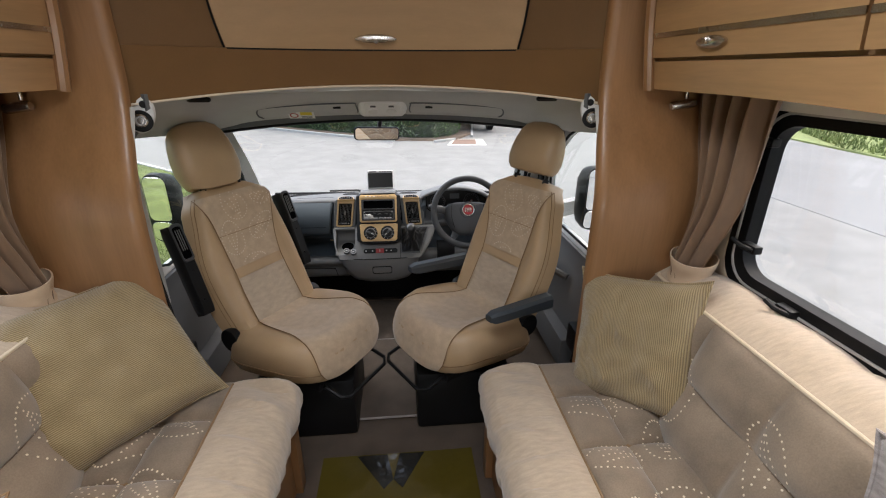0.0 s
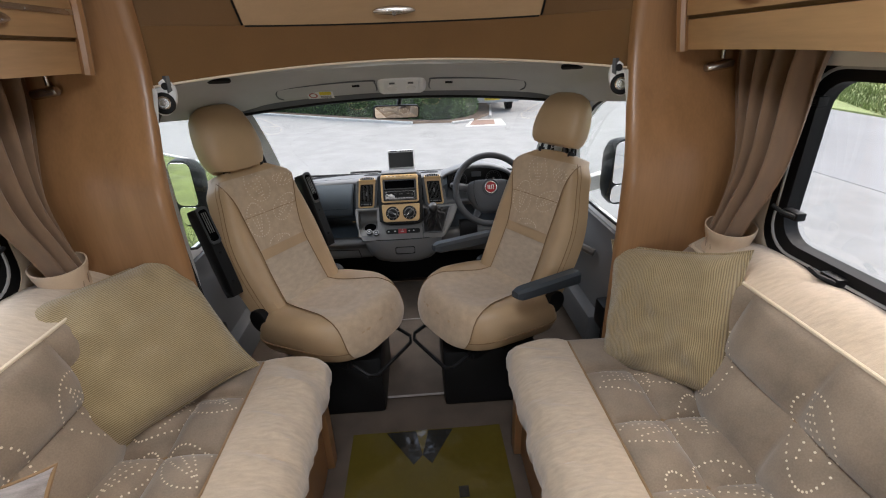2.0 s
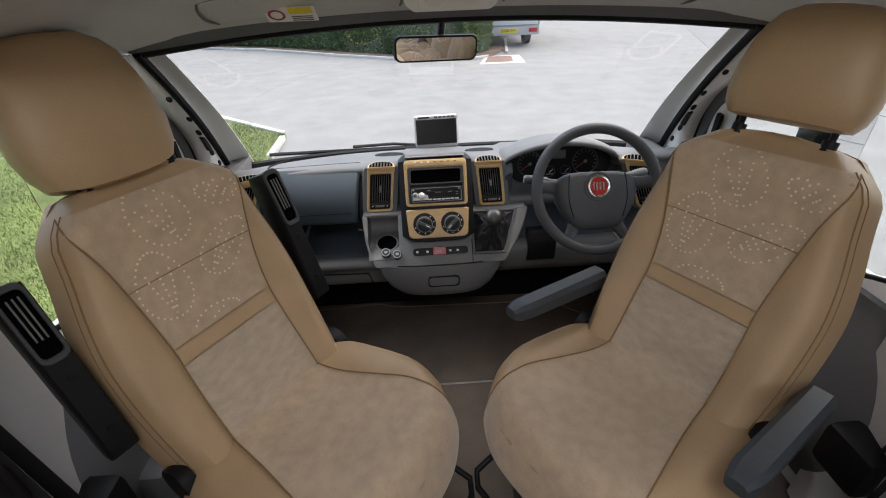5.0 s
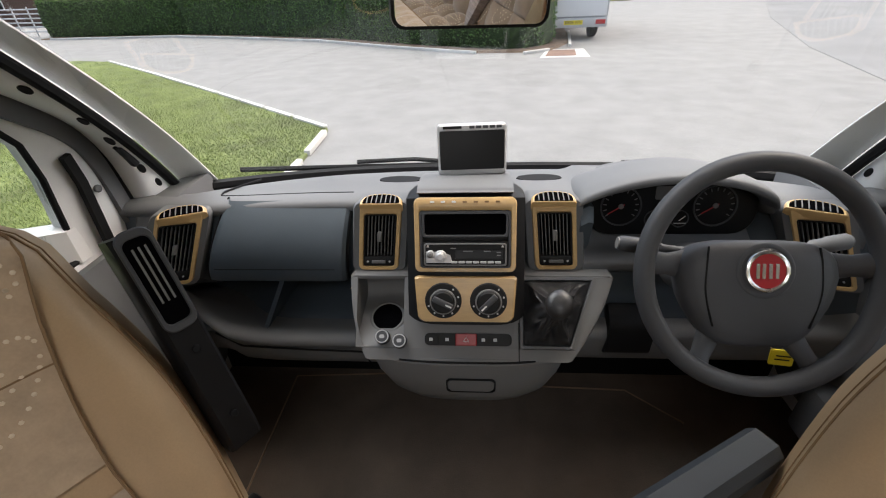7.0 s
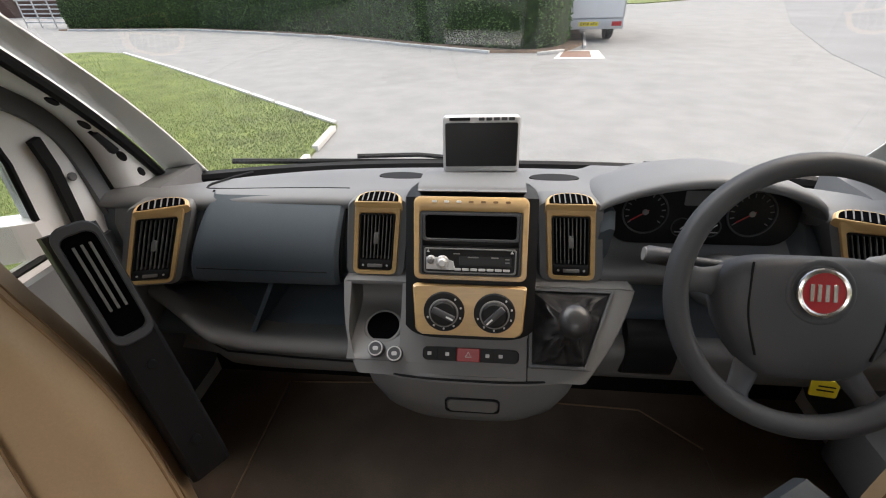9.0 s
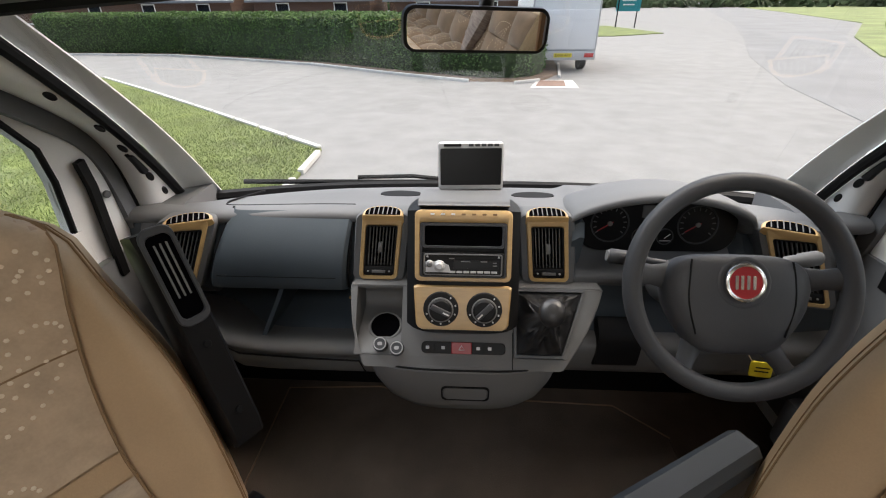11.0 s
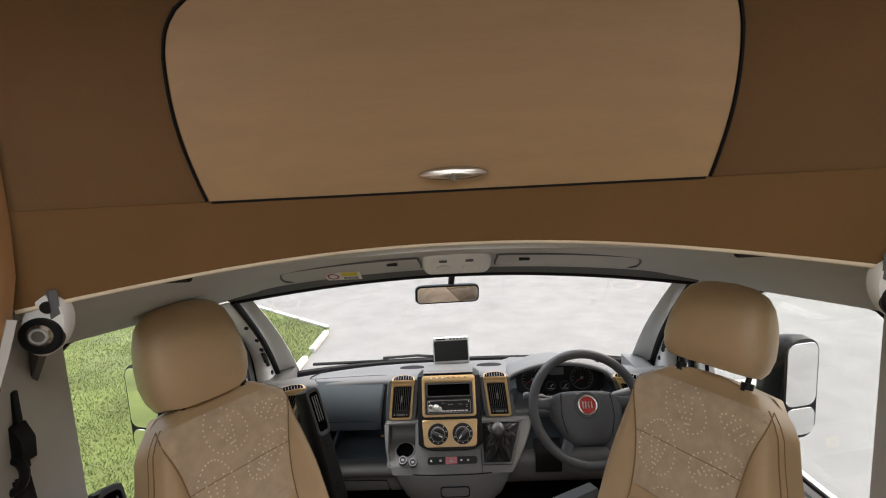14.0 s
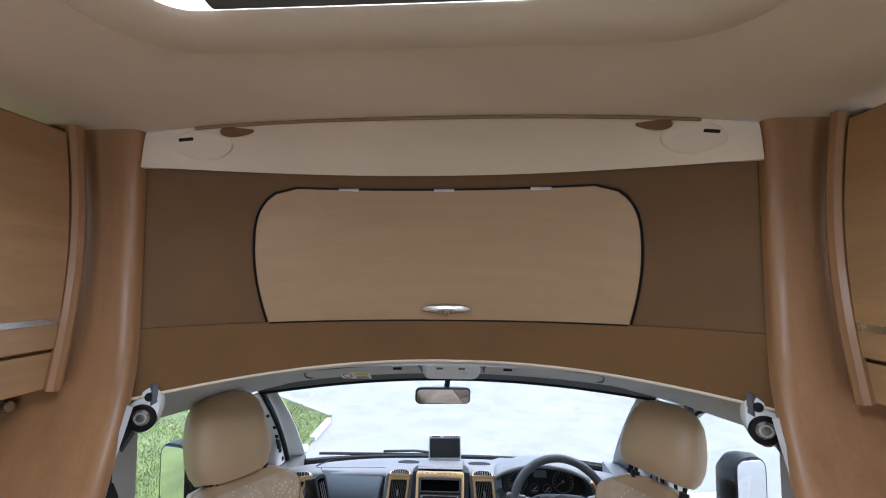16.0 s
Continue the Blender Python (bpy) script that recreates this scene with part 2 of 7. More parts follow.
def loft(rings, closed=True, caps=True, wrap=False):
    bm = bmesh.new()
    vs = [[bm.verts.new(p) for p in r] for r in rings]
    n = len(rings[0])
    pairs = list(zip(vs, vs[1:])) + ([(vs[-1], vs[0])] if wrap else [])
    for a, b in pairs:
        for i in range(n if closed else n - 1):
            j = (i + 1) % n
            try:
                bm.faces.new((a[i], a[j], b[j], b[i]))
            except ValueError:
                pass
    if caps and closed and not wrap:
        bm.faces.new(vs[0][::-1])
        bm.faces.new(vs[-1])
    return bm


def box(x0, x1, y0, y1, z0, z1, bevel=0.0, seg=2):
    bm = bmesh.new()
    bmesh.ops.create_cube(bm, size=1)
    for v in bm.verts:
        v.co = ((x0 + x1) / 2 + v.co.x * (x1 - x0), (y0 + y1) / 2 + v.co.y * (y1 - y0), (z0 + z1) / 2 + v.co.z * (z1 - z0))
    if bevel:
        bmesh.ops.bevel(bm, geom=bm.edges, offset=bevel, segments=seg, affect="EDGES", profile=0.6)
    return bm


def join(*bms):
    out = bmesh.new()
    for b in bms:
        me = bpy.data.meshes.new("tmp")
        b.to_mesh(me)
        b.free()
        out.from_mesh(me)
        bpy.data.meshes.remove(me)
    return out


def moved(bm, m):
    bm.transform(m)
    return bm


def rrect(w, h, r, n=5):
    pts = []
    for cx, cy, a0 in ((w / 2 - r, h / 2 - r, 0), (-w / 2 + r, h / 2 - r, 90), (-w / 2 + r, -h / 2 + r, 180), (w / 2 - r, -h / 2 + r, 270)):
        for k in range(n + 1):
            a = radians(a0 + 90 * k / n)
            pts.append((cx + r * math.cos(a), cy + r * math.sin(a)))
    return pts


def slab(outline, depth, m, bevel=0.004):
    """A plate with softened edges: outline in x, y of the pose m, its front at z = 0 and its back at -depth."""
    cx, cy = sum(p[0] for p in outline) / len(outline), sum(p[1] for p in outline) / len(outline)
    span = max(max(abs(p[0] - cx), abs(p[1] - cy)) for p in outline)
    k = 1 - bevel / span
    inner = [(cx + (x - cx) * k, cy + (y - cy) * k) for x, y in outline]
    rings = [[(x, y, -depth) for x, y in outline], [(x, y, -bevel) for x, y in outline], [(x, y, 0) for x, y in inner]]
    return moved(loft(rings), m)


def hoop(outer, inner, depth, m, bevel=0.003):
    """A frame between two outlines of as many points."""
    rings = [[(*p, -depth) for p in outer], [(*p, -bevel) for p in outer]]
    mixp = lambda k: [(a[0] + (b[0] - a[0]) * k, a[1] + (b[1] - a[1]) * k) for a, b in zip(outer, inner)]
    rings += [[(*p, 0) for p in mixp(0.15)], [(*p, 0) for p in mixp(0.85)], [(*p, -bevel) for p in inner], [(*p, -depth) for p in inner]]
    return moved(loft(rings, caps=False, wrap=True), m)


def tube(path, radius, n=8, caps=True, flat=1.0):
    path = [Vector(p) for p in path]
    rings, side = [], None
    for i, p in enumerate(path):
        d = (path[min(i + 1, len(path) - 1)] - path[max(i - 1, 0)]).normalized()
        if side is None:
            side = d.orthogonal().normalized()
        side = (side - d * side.dot(d)).normalized()
        up = d.cross(side)
        r = radius(i / (len(path) - 1)) if callable(radius) else radius
        rings.append([p + side * (r * math.cos(a)) + up * (r * flat * math.sin(a)) for a in (2 * math.pi * k / n for k in range(n))])
    return loft(rings, caps=caps)


def ribbon(path, across, width, thick=0.002):
    a = Vector(across).normalized()
    path = [Vector(p) for p in path]
    rings = []
    for i, p in enumerate(path):
        d = (path[min(i + 1, len(path) - 1)] - path[max(i - 1, 0)]).normalized()
        s = (a - d * a.dot(d)).normalized()
        n = d.cross(s) * thick / 2
        h = s * width / 2
        rings.append([p - h - n, p + h - n, p + h + n, p - h + n])
    return loft(rings)


def sheet(f, nu, nv, thick=0.0):
    """A surface from f(u, v), u and v from 0 to 1; with a back if it has thickness."""
    front = [[Vector(f(i / nu, j / nv)) for i in range(nu + 1)] for j in range(nv + 1)]
    bm = loft(front, closed=False, caps=False)
    if thick:
        # the back lies away from the middle of the cabin
        bm.normal_update()
        hub_ = Vector((0.06, 0.9, 1.0))
        vs_ = list(bm.verts)
        side_ = sum((v.normal.dot(hub_ - v.co) for v in vs_))
        sign = -1 if side_ > 0 else 1
        mid_ = [v.co + v.normal * sign * thick for v in vs_]
        w = nu + 1
        back_ = [bm.verts.new(c) for c in mid_]
        grid = lambda arr, i, j: arr[j * w + i]
        for j in range(nv):
            for i in range(nu):
                bm.faces.new((grid(back_, i, j), grid(back_, i + 1, j), grid(back_, i + 1, j + 1), grid(back_, i, j + 1)))
        rim_ = [(i, 0) for i in range(nu)] + [(nu, j) for j in range(nv)] + [(i, nv) for i in range(nu, 0, -1)] + [(0, j) for j in range(nv, 0, -1)]
        for (i, j), (k, l) in zip(rim_, rim_[1:] + rim_[:1]):
            bm.faces.new((grid(vs_, i, j), grid(vs_, k, l), grid(back_, k, l), grid(back_, i, j)))
    return bm


def disc(m, r, depth, n=24, bevel=0.002):
    return slab([(r * math.cos(2 * math.pi * k / n), r * math.sin(2 * math.pi * k / n)) for k in range(n)], depth, m, bevel)


def torus(m, r, w, n=40, k=10, flat=1.0):
    rings = []
    for i in range(n):
        a = 2 * math.pi * i / n
        rings.append([((r + w * math.cos(b)) * math.cos(a), (r + w * math.cos(b)) * math.sin(a), w * flat * math.sin(b)) for b in (2 * math.pi * j / k for j in range(k))])
    return moved(loft(rings, caps=False, wrap=True), m)


def facing(p, n, up=(0, 0, 1)):
    """A pose at p whose z axis is n and whose y axis is near up."""
    z = Vector(n).normalized()
    x = Vector(up).cross(z).normalized()
    y = z.cross(x)
    m = Matrix((x, y, z)).transposed().to_4x4()
    m.translation = p
    return m


def mix(a, b, k):
    return a + (b - a) * k


def ease(k):
    k = min(1.0, max(0.0, k))
    return k * k * (3 - 2 * k)


def spline(pts, n=6):
    """A smooth line through the points given."""
    pts = [Vector(p) for p in pts]
    out = []
    for i in range(len(pts) - 1):
        p0, p1, p2, p3 = pts[max(i - 1, 0)], pts[i], pts[i + 1], pts[min(i + 2, len(pts) - 1)]
        for k in range(n):
            t = k / n
            out.append(0.5 * ((2 * p1) + (p2 - p0) * t + (2 * p0 - 5 * p1 + 4 * p2 - p3) * t * t + (3 * p1 - p0 - 3 * p2 + p3) * t ** 3))
    return out + [pts[-1]]


def dots(points, normals, r=0.0022, h=0.0012):
    """Small stitched knots that stand proud of a cloth."""
    bm = bmesh.new()
    for p, n in zip(points, normals):
        n = Vector(n).normalized()
        s = n.orthogonal().normalized()
        t = n.cross(s)
        p = Vector(p)
        ring = [bm.verts.new(p + (s * math.cos(a) + t * math.sin(a)) * r) for a in (2 * math.pi * k / 6 for k in range(6))]
        top = bm.verts.new(p + n * h)
        for k in range(6):
            bm.faces.new((ring[k], ring[(k + 1) % 6], top))
    return bm


def teardrop(cu, cv, size, turn, step=0.011):
    """Plan of one stitched leaf: an outer loop and inner veins, as points in the cloth's own metres."""
    pts = []
    c, s = math.cos(turn), math.sin(turn)
    put = lambda a, b: pts.append((cu + a * c - b * s, cv + a * s + b * c))
    n = int(4.2 * size / step)
    for k in range(n):
        a = 2 * math.pi * k / n
        put(size * math.cos(a), 0.62 * size * math.sin(a) * (1 - 0.25 * math.cos(a)))
    for w in (-0.28, 0.0, 0.28):
        m = int(1.1 * size / step)
        for k in range(m):
            q = k / max(1, m - 1)
            put(size * (-0.85 + 1.25 * q), size * w * math.sin(q * 1.5))
    return pts


def normal_of(f, u, v, e=0.004):
    p = Vector(f(u, v))
    return (Vector(f(u + e, v)) - p).cross(Vector(f(u, v + e)) - p).normalized()


# ---- the living space ----
XC, WL, WR, CEIL, BACK = 0.06, -1.05, 1.17, 2.0, -3.0


def side_wall(name, x, out, label):
    """A side wall with one rounded window opening through it."""
    hole = rrect(1.42, 0.53, 0.09, 6)
    wy, wz = 0.36, 1.105
    y0, y1, z0, z1 = BACK, 1.36, 0.0, CEIL
    outer = []
    for a, b in hole:
        k = min(((y1 - wy) if a > 0 else (wy - y0)) / max(1e-6, abs(a)), ((z1 - wz) if b > 0 else (wz - z0)) / max(1e-6, abs(b)))
        outer.append((a * k, b * k))
    for q, corner in ((3, (y1 - wy, z1 - wz)), (10, (y0 - wy, z1 - wz)), (17, (y0 - wy, z0 - wz)), (24, (y1 - wy, z0 - wz))):
        outer[q] = corner
    # pose: local x is world y, local y is world z
    m = Matrix(((0, 0, -out, x), (1, 0, 0, wy), (0, 1, 0, wz), (0, 0, 0, 1)))
    rings = [[(*p, 0) for p in hole], [(*p, 0) for p in outer], [(*p, -0.05) for p in outer], [(*p, -0.05) for p in hole]]
    ob = solo(name, moved(loft(rings, caps=False, wrap=True), m), SIDE_WALL, label, "wall", kind="structure")
    # the window: seal, inner frame, acrylic pane, catches
    w = thing("window_1" if out < 0 else "window_2", pose(x, wy, wz - 0.27), "rounded acrylic caravan window in a black rubber seal with catches", "window", kind="structure")
    part("window_frame", hoop(rrect(1.46, 0.57, 0.10, 6), rrect(1.33, 0.44, 0.075, 6), 0.045, Matrix.Translation((-out * 0.008, 0, 0)) @ m), RUBBER, w)
    part("inner_trim", hoop(rrect(1.56, 0.67, 0.12, 6), rrect(1.462, 0.572, 0.10, 6), 0.01, Matrix.Translation((-out * 0.010, 0, 0)) @ m), SIDE_WALL, w, "cream plastic inner frame")
    part("bright_bead", hoop(rrect(1.40, 0.51, 0.09, 6), rrect(1.385, 0.495, 0.085, 6), 0.006, Matrix.Translation((-out * 0.012, 0, 0)) @ m), SILVER, w, "thin bright bead on the black seal")
    pane = part("pane", slab(rrect(1.34, 0.45, 0.075, 6), 0.004, Matrix.Translation((out * 0.02, 0, 0)) @ m), ACRYLIC, w, "clear acrylic pane")
    pane.visible_shadow = False
    for cy, cz, rot in ((wy + 0.62, wz - 0.13, 0), (wy + 0.45, wz - 0.245, 1), (wy + 0.66, wz + 0.17, 0)):
        c = Vector((x - out * 0.02, cy, cz))
        g = join(box(c.x - 0.014, c.x + 0.014, c.y - 0.028, c.y + 0.028, c.z - 0.012, c.z + 0.012, 0.005),
                 tube([c + Vector((-out * 0.012, -0.02, 0)), c + Vector((-out * 0.03, 0.01, 0.006)), c + Vector((-out * 0.034, 0.04, 0.016))], 0.007, 8))
        part("catch", g, BLACK, w, "black swivel catch")
    if out > 0:
        part("blind_cassette", slab(rrect(1.5, 0.06, 0.02, 3), 0.03, Matrix.Translation((-0.03, 0, 0.285)) @ m), TRIM, w, "pale grey blind cassette above the pane")
    return ob


side_wall("wall_right", WR, 1, "cream side wall with a long window")
side_wall("wall_left", WL, -1, "cream side wall with a long window")
solo("floor", box(WL, WR, BACK, 2.62, -0.06, 0.0), CARPET, "taupe carpeted floor of the living space and cab", "floor", kind="structure")
rear = rrect(1.4, 0.7, 0.08, 6)
rw = []
for a, b in rear:
    k = min(1.16 / max(1e-6, abs(a)), (0.75 if b > 0 else 1.3) / max(1e-6, abs(b)))
    rw.append((a * k, b * k))
for q, c in ((3, (1.16, 0.75)), (10, (-1.16, 0.75)), (17, (-1.16, -1.3)), (24, (1.16, -1.3))):
    rw[q] = c
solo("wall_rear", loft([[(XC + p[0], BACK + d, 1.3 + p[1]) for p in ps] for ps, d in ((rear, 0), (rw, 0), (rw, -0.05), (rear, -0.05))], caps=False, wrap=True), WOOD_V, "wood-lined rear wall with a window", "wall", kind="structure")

# ceiling: cream lining with a rooflight well, its front edge bowed
RX0, RX1, RY0, RY1 = -0.32, 0.46, 0.12, 0.90


def ceil_front(x):
    q = min(1.0, abs(x - XC) / 0.73)
    return 1.275 + 0.075 * q ** 2.5


def ceiling_mesh():
    bm = bmesh.new()
    xs = [WL - 0.05, -0.8, RX0] + [RX0 + (RX1 - RX0) * k / 8 for k in range(1, 8)] + [RX1, 0.92, WR + 0.05]
    def strip(x0, x1, ya, yb):
        a, b = (ya if callable(ya) else (lambda x: ya)), (yb if callable(yb) else (lambda x: yb))
        q = [bm.verts.new(p) for p in ((x0, a(x0), CEIL), (x1, a(x1), CEIL), (x1, b(x1), CEIL), (x0, b(x0), CEIL))]
        bm.faces.new(q)
    for x0, x1 in zip(xs, xs[1:]):
        if RX0 - 1e-6 <= x0 and x1 <= RX1 + 1e-6:
            strip(x0, x1, BACK, RY0)
            strip(x0, x1, RY1, ceil_front)
        else:
            strip(x0, x1, BACK, RY0)
            strip(x0, x1, RY0, RY1)
            strip(x0, x1, RY1, ceil_front)
    bmesh.ops.remove_doubles(bm, verts=bm.verts, dist=1e-5)
    ex = bmesh.ops.extrude_face_region(bm, geom=bm.faces[:])
    for v in ex["geom"]:
        if isinstance(v, bmesh.types.BMVert):
            v.co.z += 0.04
    return bm


solo("ceiling", ceiling_mesh(), CREAM, "cream padded ceiling lining", "ceiling", kind="structure")
rl = thing("rooflight", pose((RX0 + RX1) / 2, (RY0 + RY1) / 2, CEIL), "cream framed rooflight with a pleated screen", "rooflight")
mroof = Matrix(((1, 0, 0, (RX0 + RX1) / 2), (0, -1, 0, (RY0 + RY1) / 2), (0, 0, -1, CEIL - 0.012), (0, 0, 0, 1)))
part("frame", hoop(rrect(0.92, 0.92, 0.12, 6), rrect(0.70, 0.70, 0.05, 6), 0.03, mroof, 0.008), CREAM, rl)
part("screen_rail", box(-0.2, 0.40, 0.80, 0.842, 1.984, 1.998, 0.004), TRIM_D, rl, "grey pleated screen rail")
dome = part("dome", slab(rrect(0.8, 0.8, 0.05, 5), 0.01, Matrix.Translation((0, 0, 0.16)) @ mroof), ACRYLIC, rl, "clear acrylic dome")
dome.visible_shadow = False

# over-cab wall, concave in plan: band, upper wall, cream shelf panel
HALF = 0.745


def recess(x):
    q = min(1.0, abs(x - XC) / HALF)
    return 1.345 + 0.305 * (1 - q ** 2.4)


def over_wall(u, v):
    x = XC + HALF * (2 * u - 1)
    lean = 0.17 * (1 - min(1, abs(x - XC) / HALF) ** 3)
    return (x, recess(x) - lean * v ** 0.9, 1.52 + 0.40 * v)


def band(u, v):
    x = XC + HALF * (2 * u - 1)
    q = min(1.0, abs(x - XC) / HALF)
    low = 1.355 + 0.045 * (1 - q ** 2)
    z = low + (1.522 - low) * v
    return (x, recess(x) - 0.012 + 0.02 * (1 - v), z)


oc = thing("wall_over_cab", pose(XC, 1.6, 1.36), "brown vinyl over-cab wall with a tan lower band", "wall", kind="structure")
part("upper_wall", sheet(over_wall, 48, 10, 0.02), BROWN_VINYL, oc, "brown vinyl")
part("lower_band", sheet(band, 48, 8, 0.02), BAND, oc, "tan vinyl band")
part("band_edge", tube([band(k / 48, 0) for k in range(49)], 0.004, 8), CREAM, oc, "pale edge strip under the band")


def shelf(u, v):
    x = XC + 0.965 * HALF * (2 * u - 1)
    a = Vector((x, ceil_front(x) - 0.012, CEIL - 0.003))
    t = over_wall(0.5 + 0.965 * (u - 0.5), 1.0)
    b = Vector((x, t[1] - 0.03, t[2] - 0.01))
    p = a.lerp(b, v)
    p.z += 0.012 * math.sin(math.pi * v)
    return p


part("shelf_panel", sheet(shelf, 40, 8, 0.015), CREAM, oc, "cream moulded panel")
part("shelf_edge", tube([shelf(k / 40, 0) + Vector((0, 0, -0.002)) for k in range(4, 37)], 0.004, 6), SEAM, oc, "dark edge strip")
for s in (-1, 1):
    u0 = 0.5 + s * 0.335
    p = Vector(shelf(u0, 0.12))
    dn = Vector((0, -0.35, -1))
    sp = thing("speaker_grille", pose(*p), "cream round ceiling speaker grille", "speaker", "pair of ceiling speakers")
    q = Vector(shelf(0.5 + s * 0.40, 0.52))
    nq = normal_of(shelf, 0.5 + s * 0.40, 0.52)
    dn = nq if nq.z < 0 else -nq
    mm = facing(q, dn, (0, 1, 0))
    rings = [(0.060, 0.000), (0.058, 0.004), (0.044, 0.007), (0.02, 0.008)]
    part("body", moved(loft([[(r * 1.25 * math.cos(2 * math.pi * k / 28), 0.62 * r * math.sin(2 * math.pi * k / 28), h) for k in range(28)] for r, h in rings]), mm), CREAM, sp)
    part("slot", moved(box(-0.018, 0.018, -0.004, 0.004, 0.004, 0.009, 0.002), mm @ pose(-0.03 * s, -0.02, 0)), BLACK, sp)
    vent = solo("air_slot", moved(slab([(0.034 * math.cos(a) * (1 if math.cos(a) * s < 0 else 1.5), 0.014 * math.sin(a)) for a in (2 * math.pi * k / 20 for k in range(20))], 0.006, Matrix()), facing(p + Vector((0, 0, -0.006)), dn, (0, 1, 0))), BROWN_VINYL, "dark brown teardrop finger slot in the cream panel", "slot", "finger slots", origin=p)

# the hatch door in the over-cab wall
hd = thing("overcab_locker_door", pose(XC, 1.6, 1.52), "pale maple over-cab locker door with rounded upper corners", "locker door")


def hatch_half(v):
    """Half width of the door at height v, 0 to 1."""
    w = 0.505 + 0.022 * math.sin(min(1.0, v / 0.75) * math.pi * 0.75) - 0.02 * v
    if v > 0.70:
        k = (v - 0.70) / 0.30
        w -= 0.105 * (1 - math.sqrt(max(0.0, 1 - k * k)))
    return w * 0.965


def on_hatch(out, grow=0.0):
    def f(u, v):
        w = hatch_half(v) + grow
        vv = 0.015 + (0.885 + (grow if v > 0.9 else 0)) * v
        p = Vector(over_wall(0.5 + (2 * u - 1) * w / (2 * HALF), vv))
        return p + Vector((0, -out, -0.2 * out))
    return f


part("panel", sheet(on_hatch(0.012), 30, 22), HATCH, hd)
part("panel_core", sheet(on_hatch(0.004), 30, 22), RUBBER, hd)
edge = [on_hatch(0.010, 0.005)(1, k / 24) for k in range(25)] + [on_hatch(0.010, 0.005)(1 - k / 20, 1) for k in range(1, 20)] + [on_hatch(0.010, 0.005)(0, 1 - k / 24) for k in range(25)]
part("edge_seal", tube(edge, 0.0032, 6), RUBBER, hd, "dark rubber edge seal")
part("bottom_gap", tube([on_hatch(0.008)(k / 20, -0.008) for k in range(21)], 0.004, 6), RUBBER, hd, "dark gap under the door")
for hx in (-0.33, 0.0, 0.33):
    p = on_hatch(0.014)(0.5 + hx, 1.0)
    part("hinge", moved(box(-0.027, 0.027, -0.004, 0.004, -0.004, 0.004, 0.002), Matrix.Translation(p)), SILVER, hd, "small metal hinge")


def lens_handle(parent, p, normal, w=0.075, h=0.016, along=(1, 0, 0)):
    """A lens-shaped nickel catch with a push button."""
    n = Vector(normal).normalized()
    a = (Vector(along) - n * Vector(along).dot(n)).normalized()
    m = Matrix((a, n.cross(a), n)).transposed().to_4x4()
    m.translation = p
    rings = []
    for k, hh in ((1.0, 0.0), (0.97, 0.008), (0.7, 0.013), (0.3, 0.015)):
        ring = []
        for j in range(28):
            t = 2 * math.pi * j / 28
            c, s_ = math.cos(t), math.sin(t)
            ring.append((w * k * c, h * k * (abs(s_) ** 1.3) * (1 if s_ > 0 else -0.8), hh))
        rings.append(ring)
    o = part("handle", moved(loft(rings), m), CHROME, parent, "brushed nickel lens-shaped handle")
    part("button", disc(m @ pose(0, -0.003, 0.024), 0.009, 0.012, 16), CHROME, o, "round push button")


lens_handle(hd, Vector(on_hatch(0.02)(0.5, 0.10)), (0, -1, -0.3))

# wood pillars either side of the cab opening, raked back with the cab's own pillars
def pillar_y(z):
    return 1.162 + 0.151 * ease((z - 1.02) / 0.46)


def pillar_x(z):
    return 0.690 + 0.032 * ease((z - 1.02) / 0.46)


for s, name in ((-1, "pillar_left"), (1, "pillar_right")):
    rings = []
    for k in range(25):
        z = CEIL * k / 24
        x0, x1, y0 = XC + s * pillar_x(z), (WR if s > 0 else WL), pillar_y(z)
        rings.append([(x1, y0, z), (x0 + s * 0.03, y0, z), (x0 + s * 0.012, y0 + 0.004, z), (x0 + s * 0.003, y0 + 0.012, z), (x0, y0 + 0.02, z), (x0, y0 + 0.036, z), (x1, y0 + 0.036, z)])
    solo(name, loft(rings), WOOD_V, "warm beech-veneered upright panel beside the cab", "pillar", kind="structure")


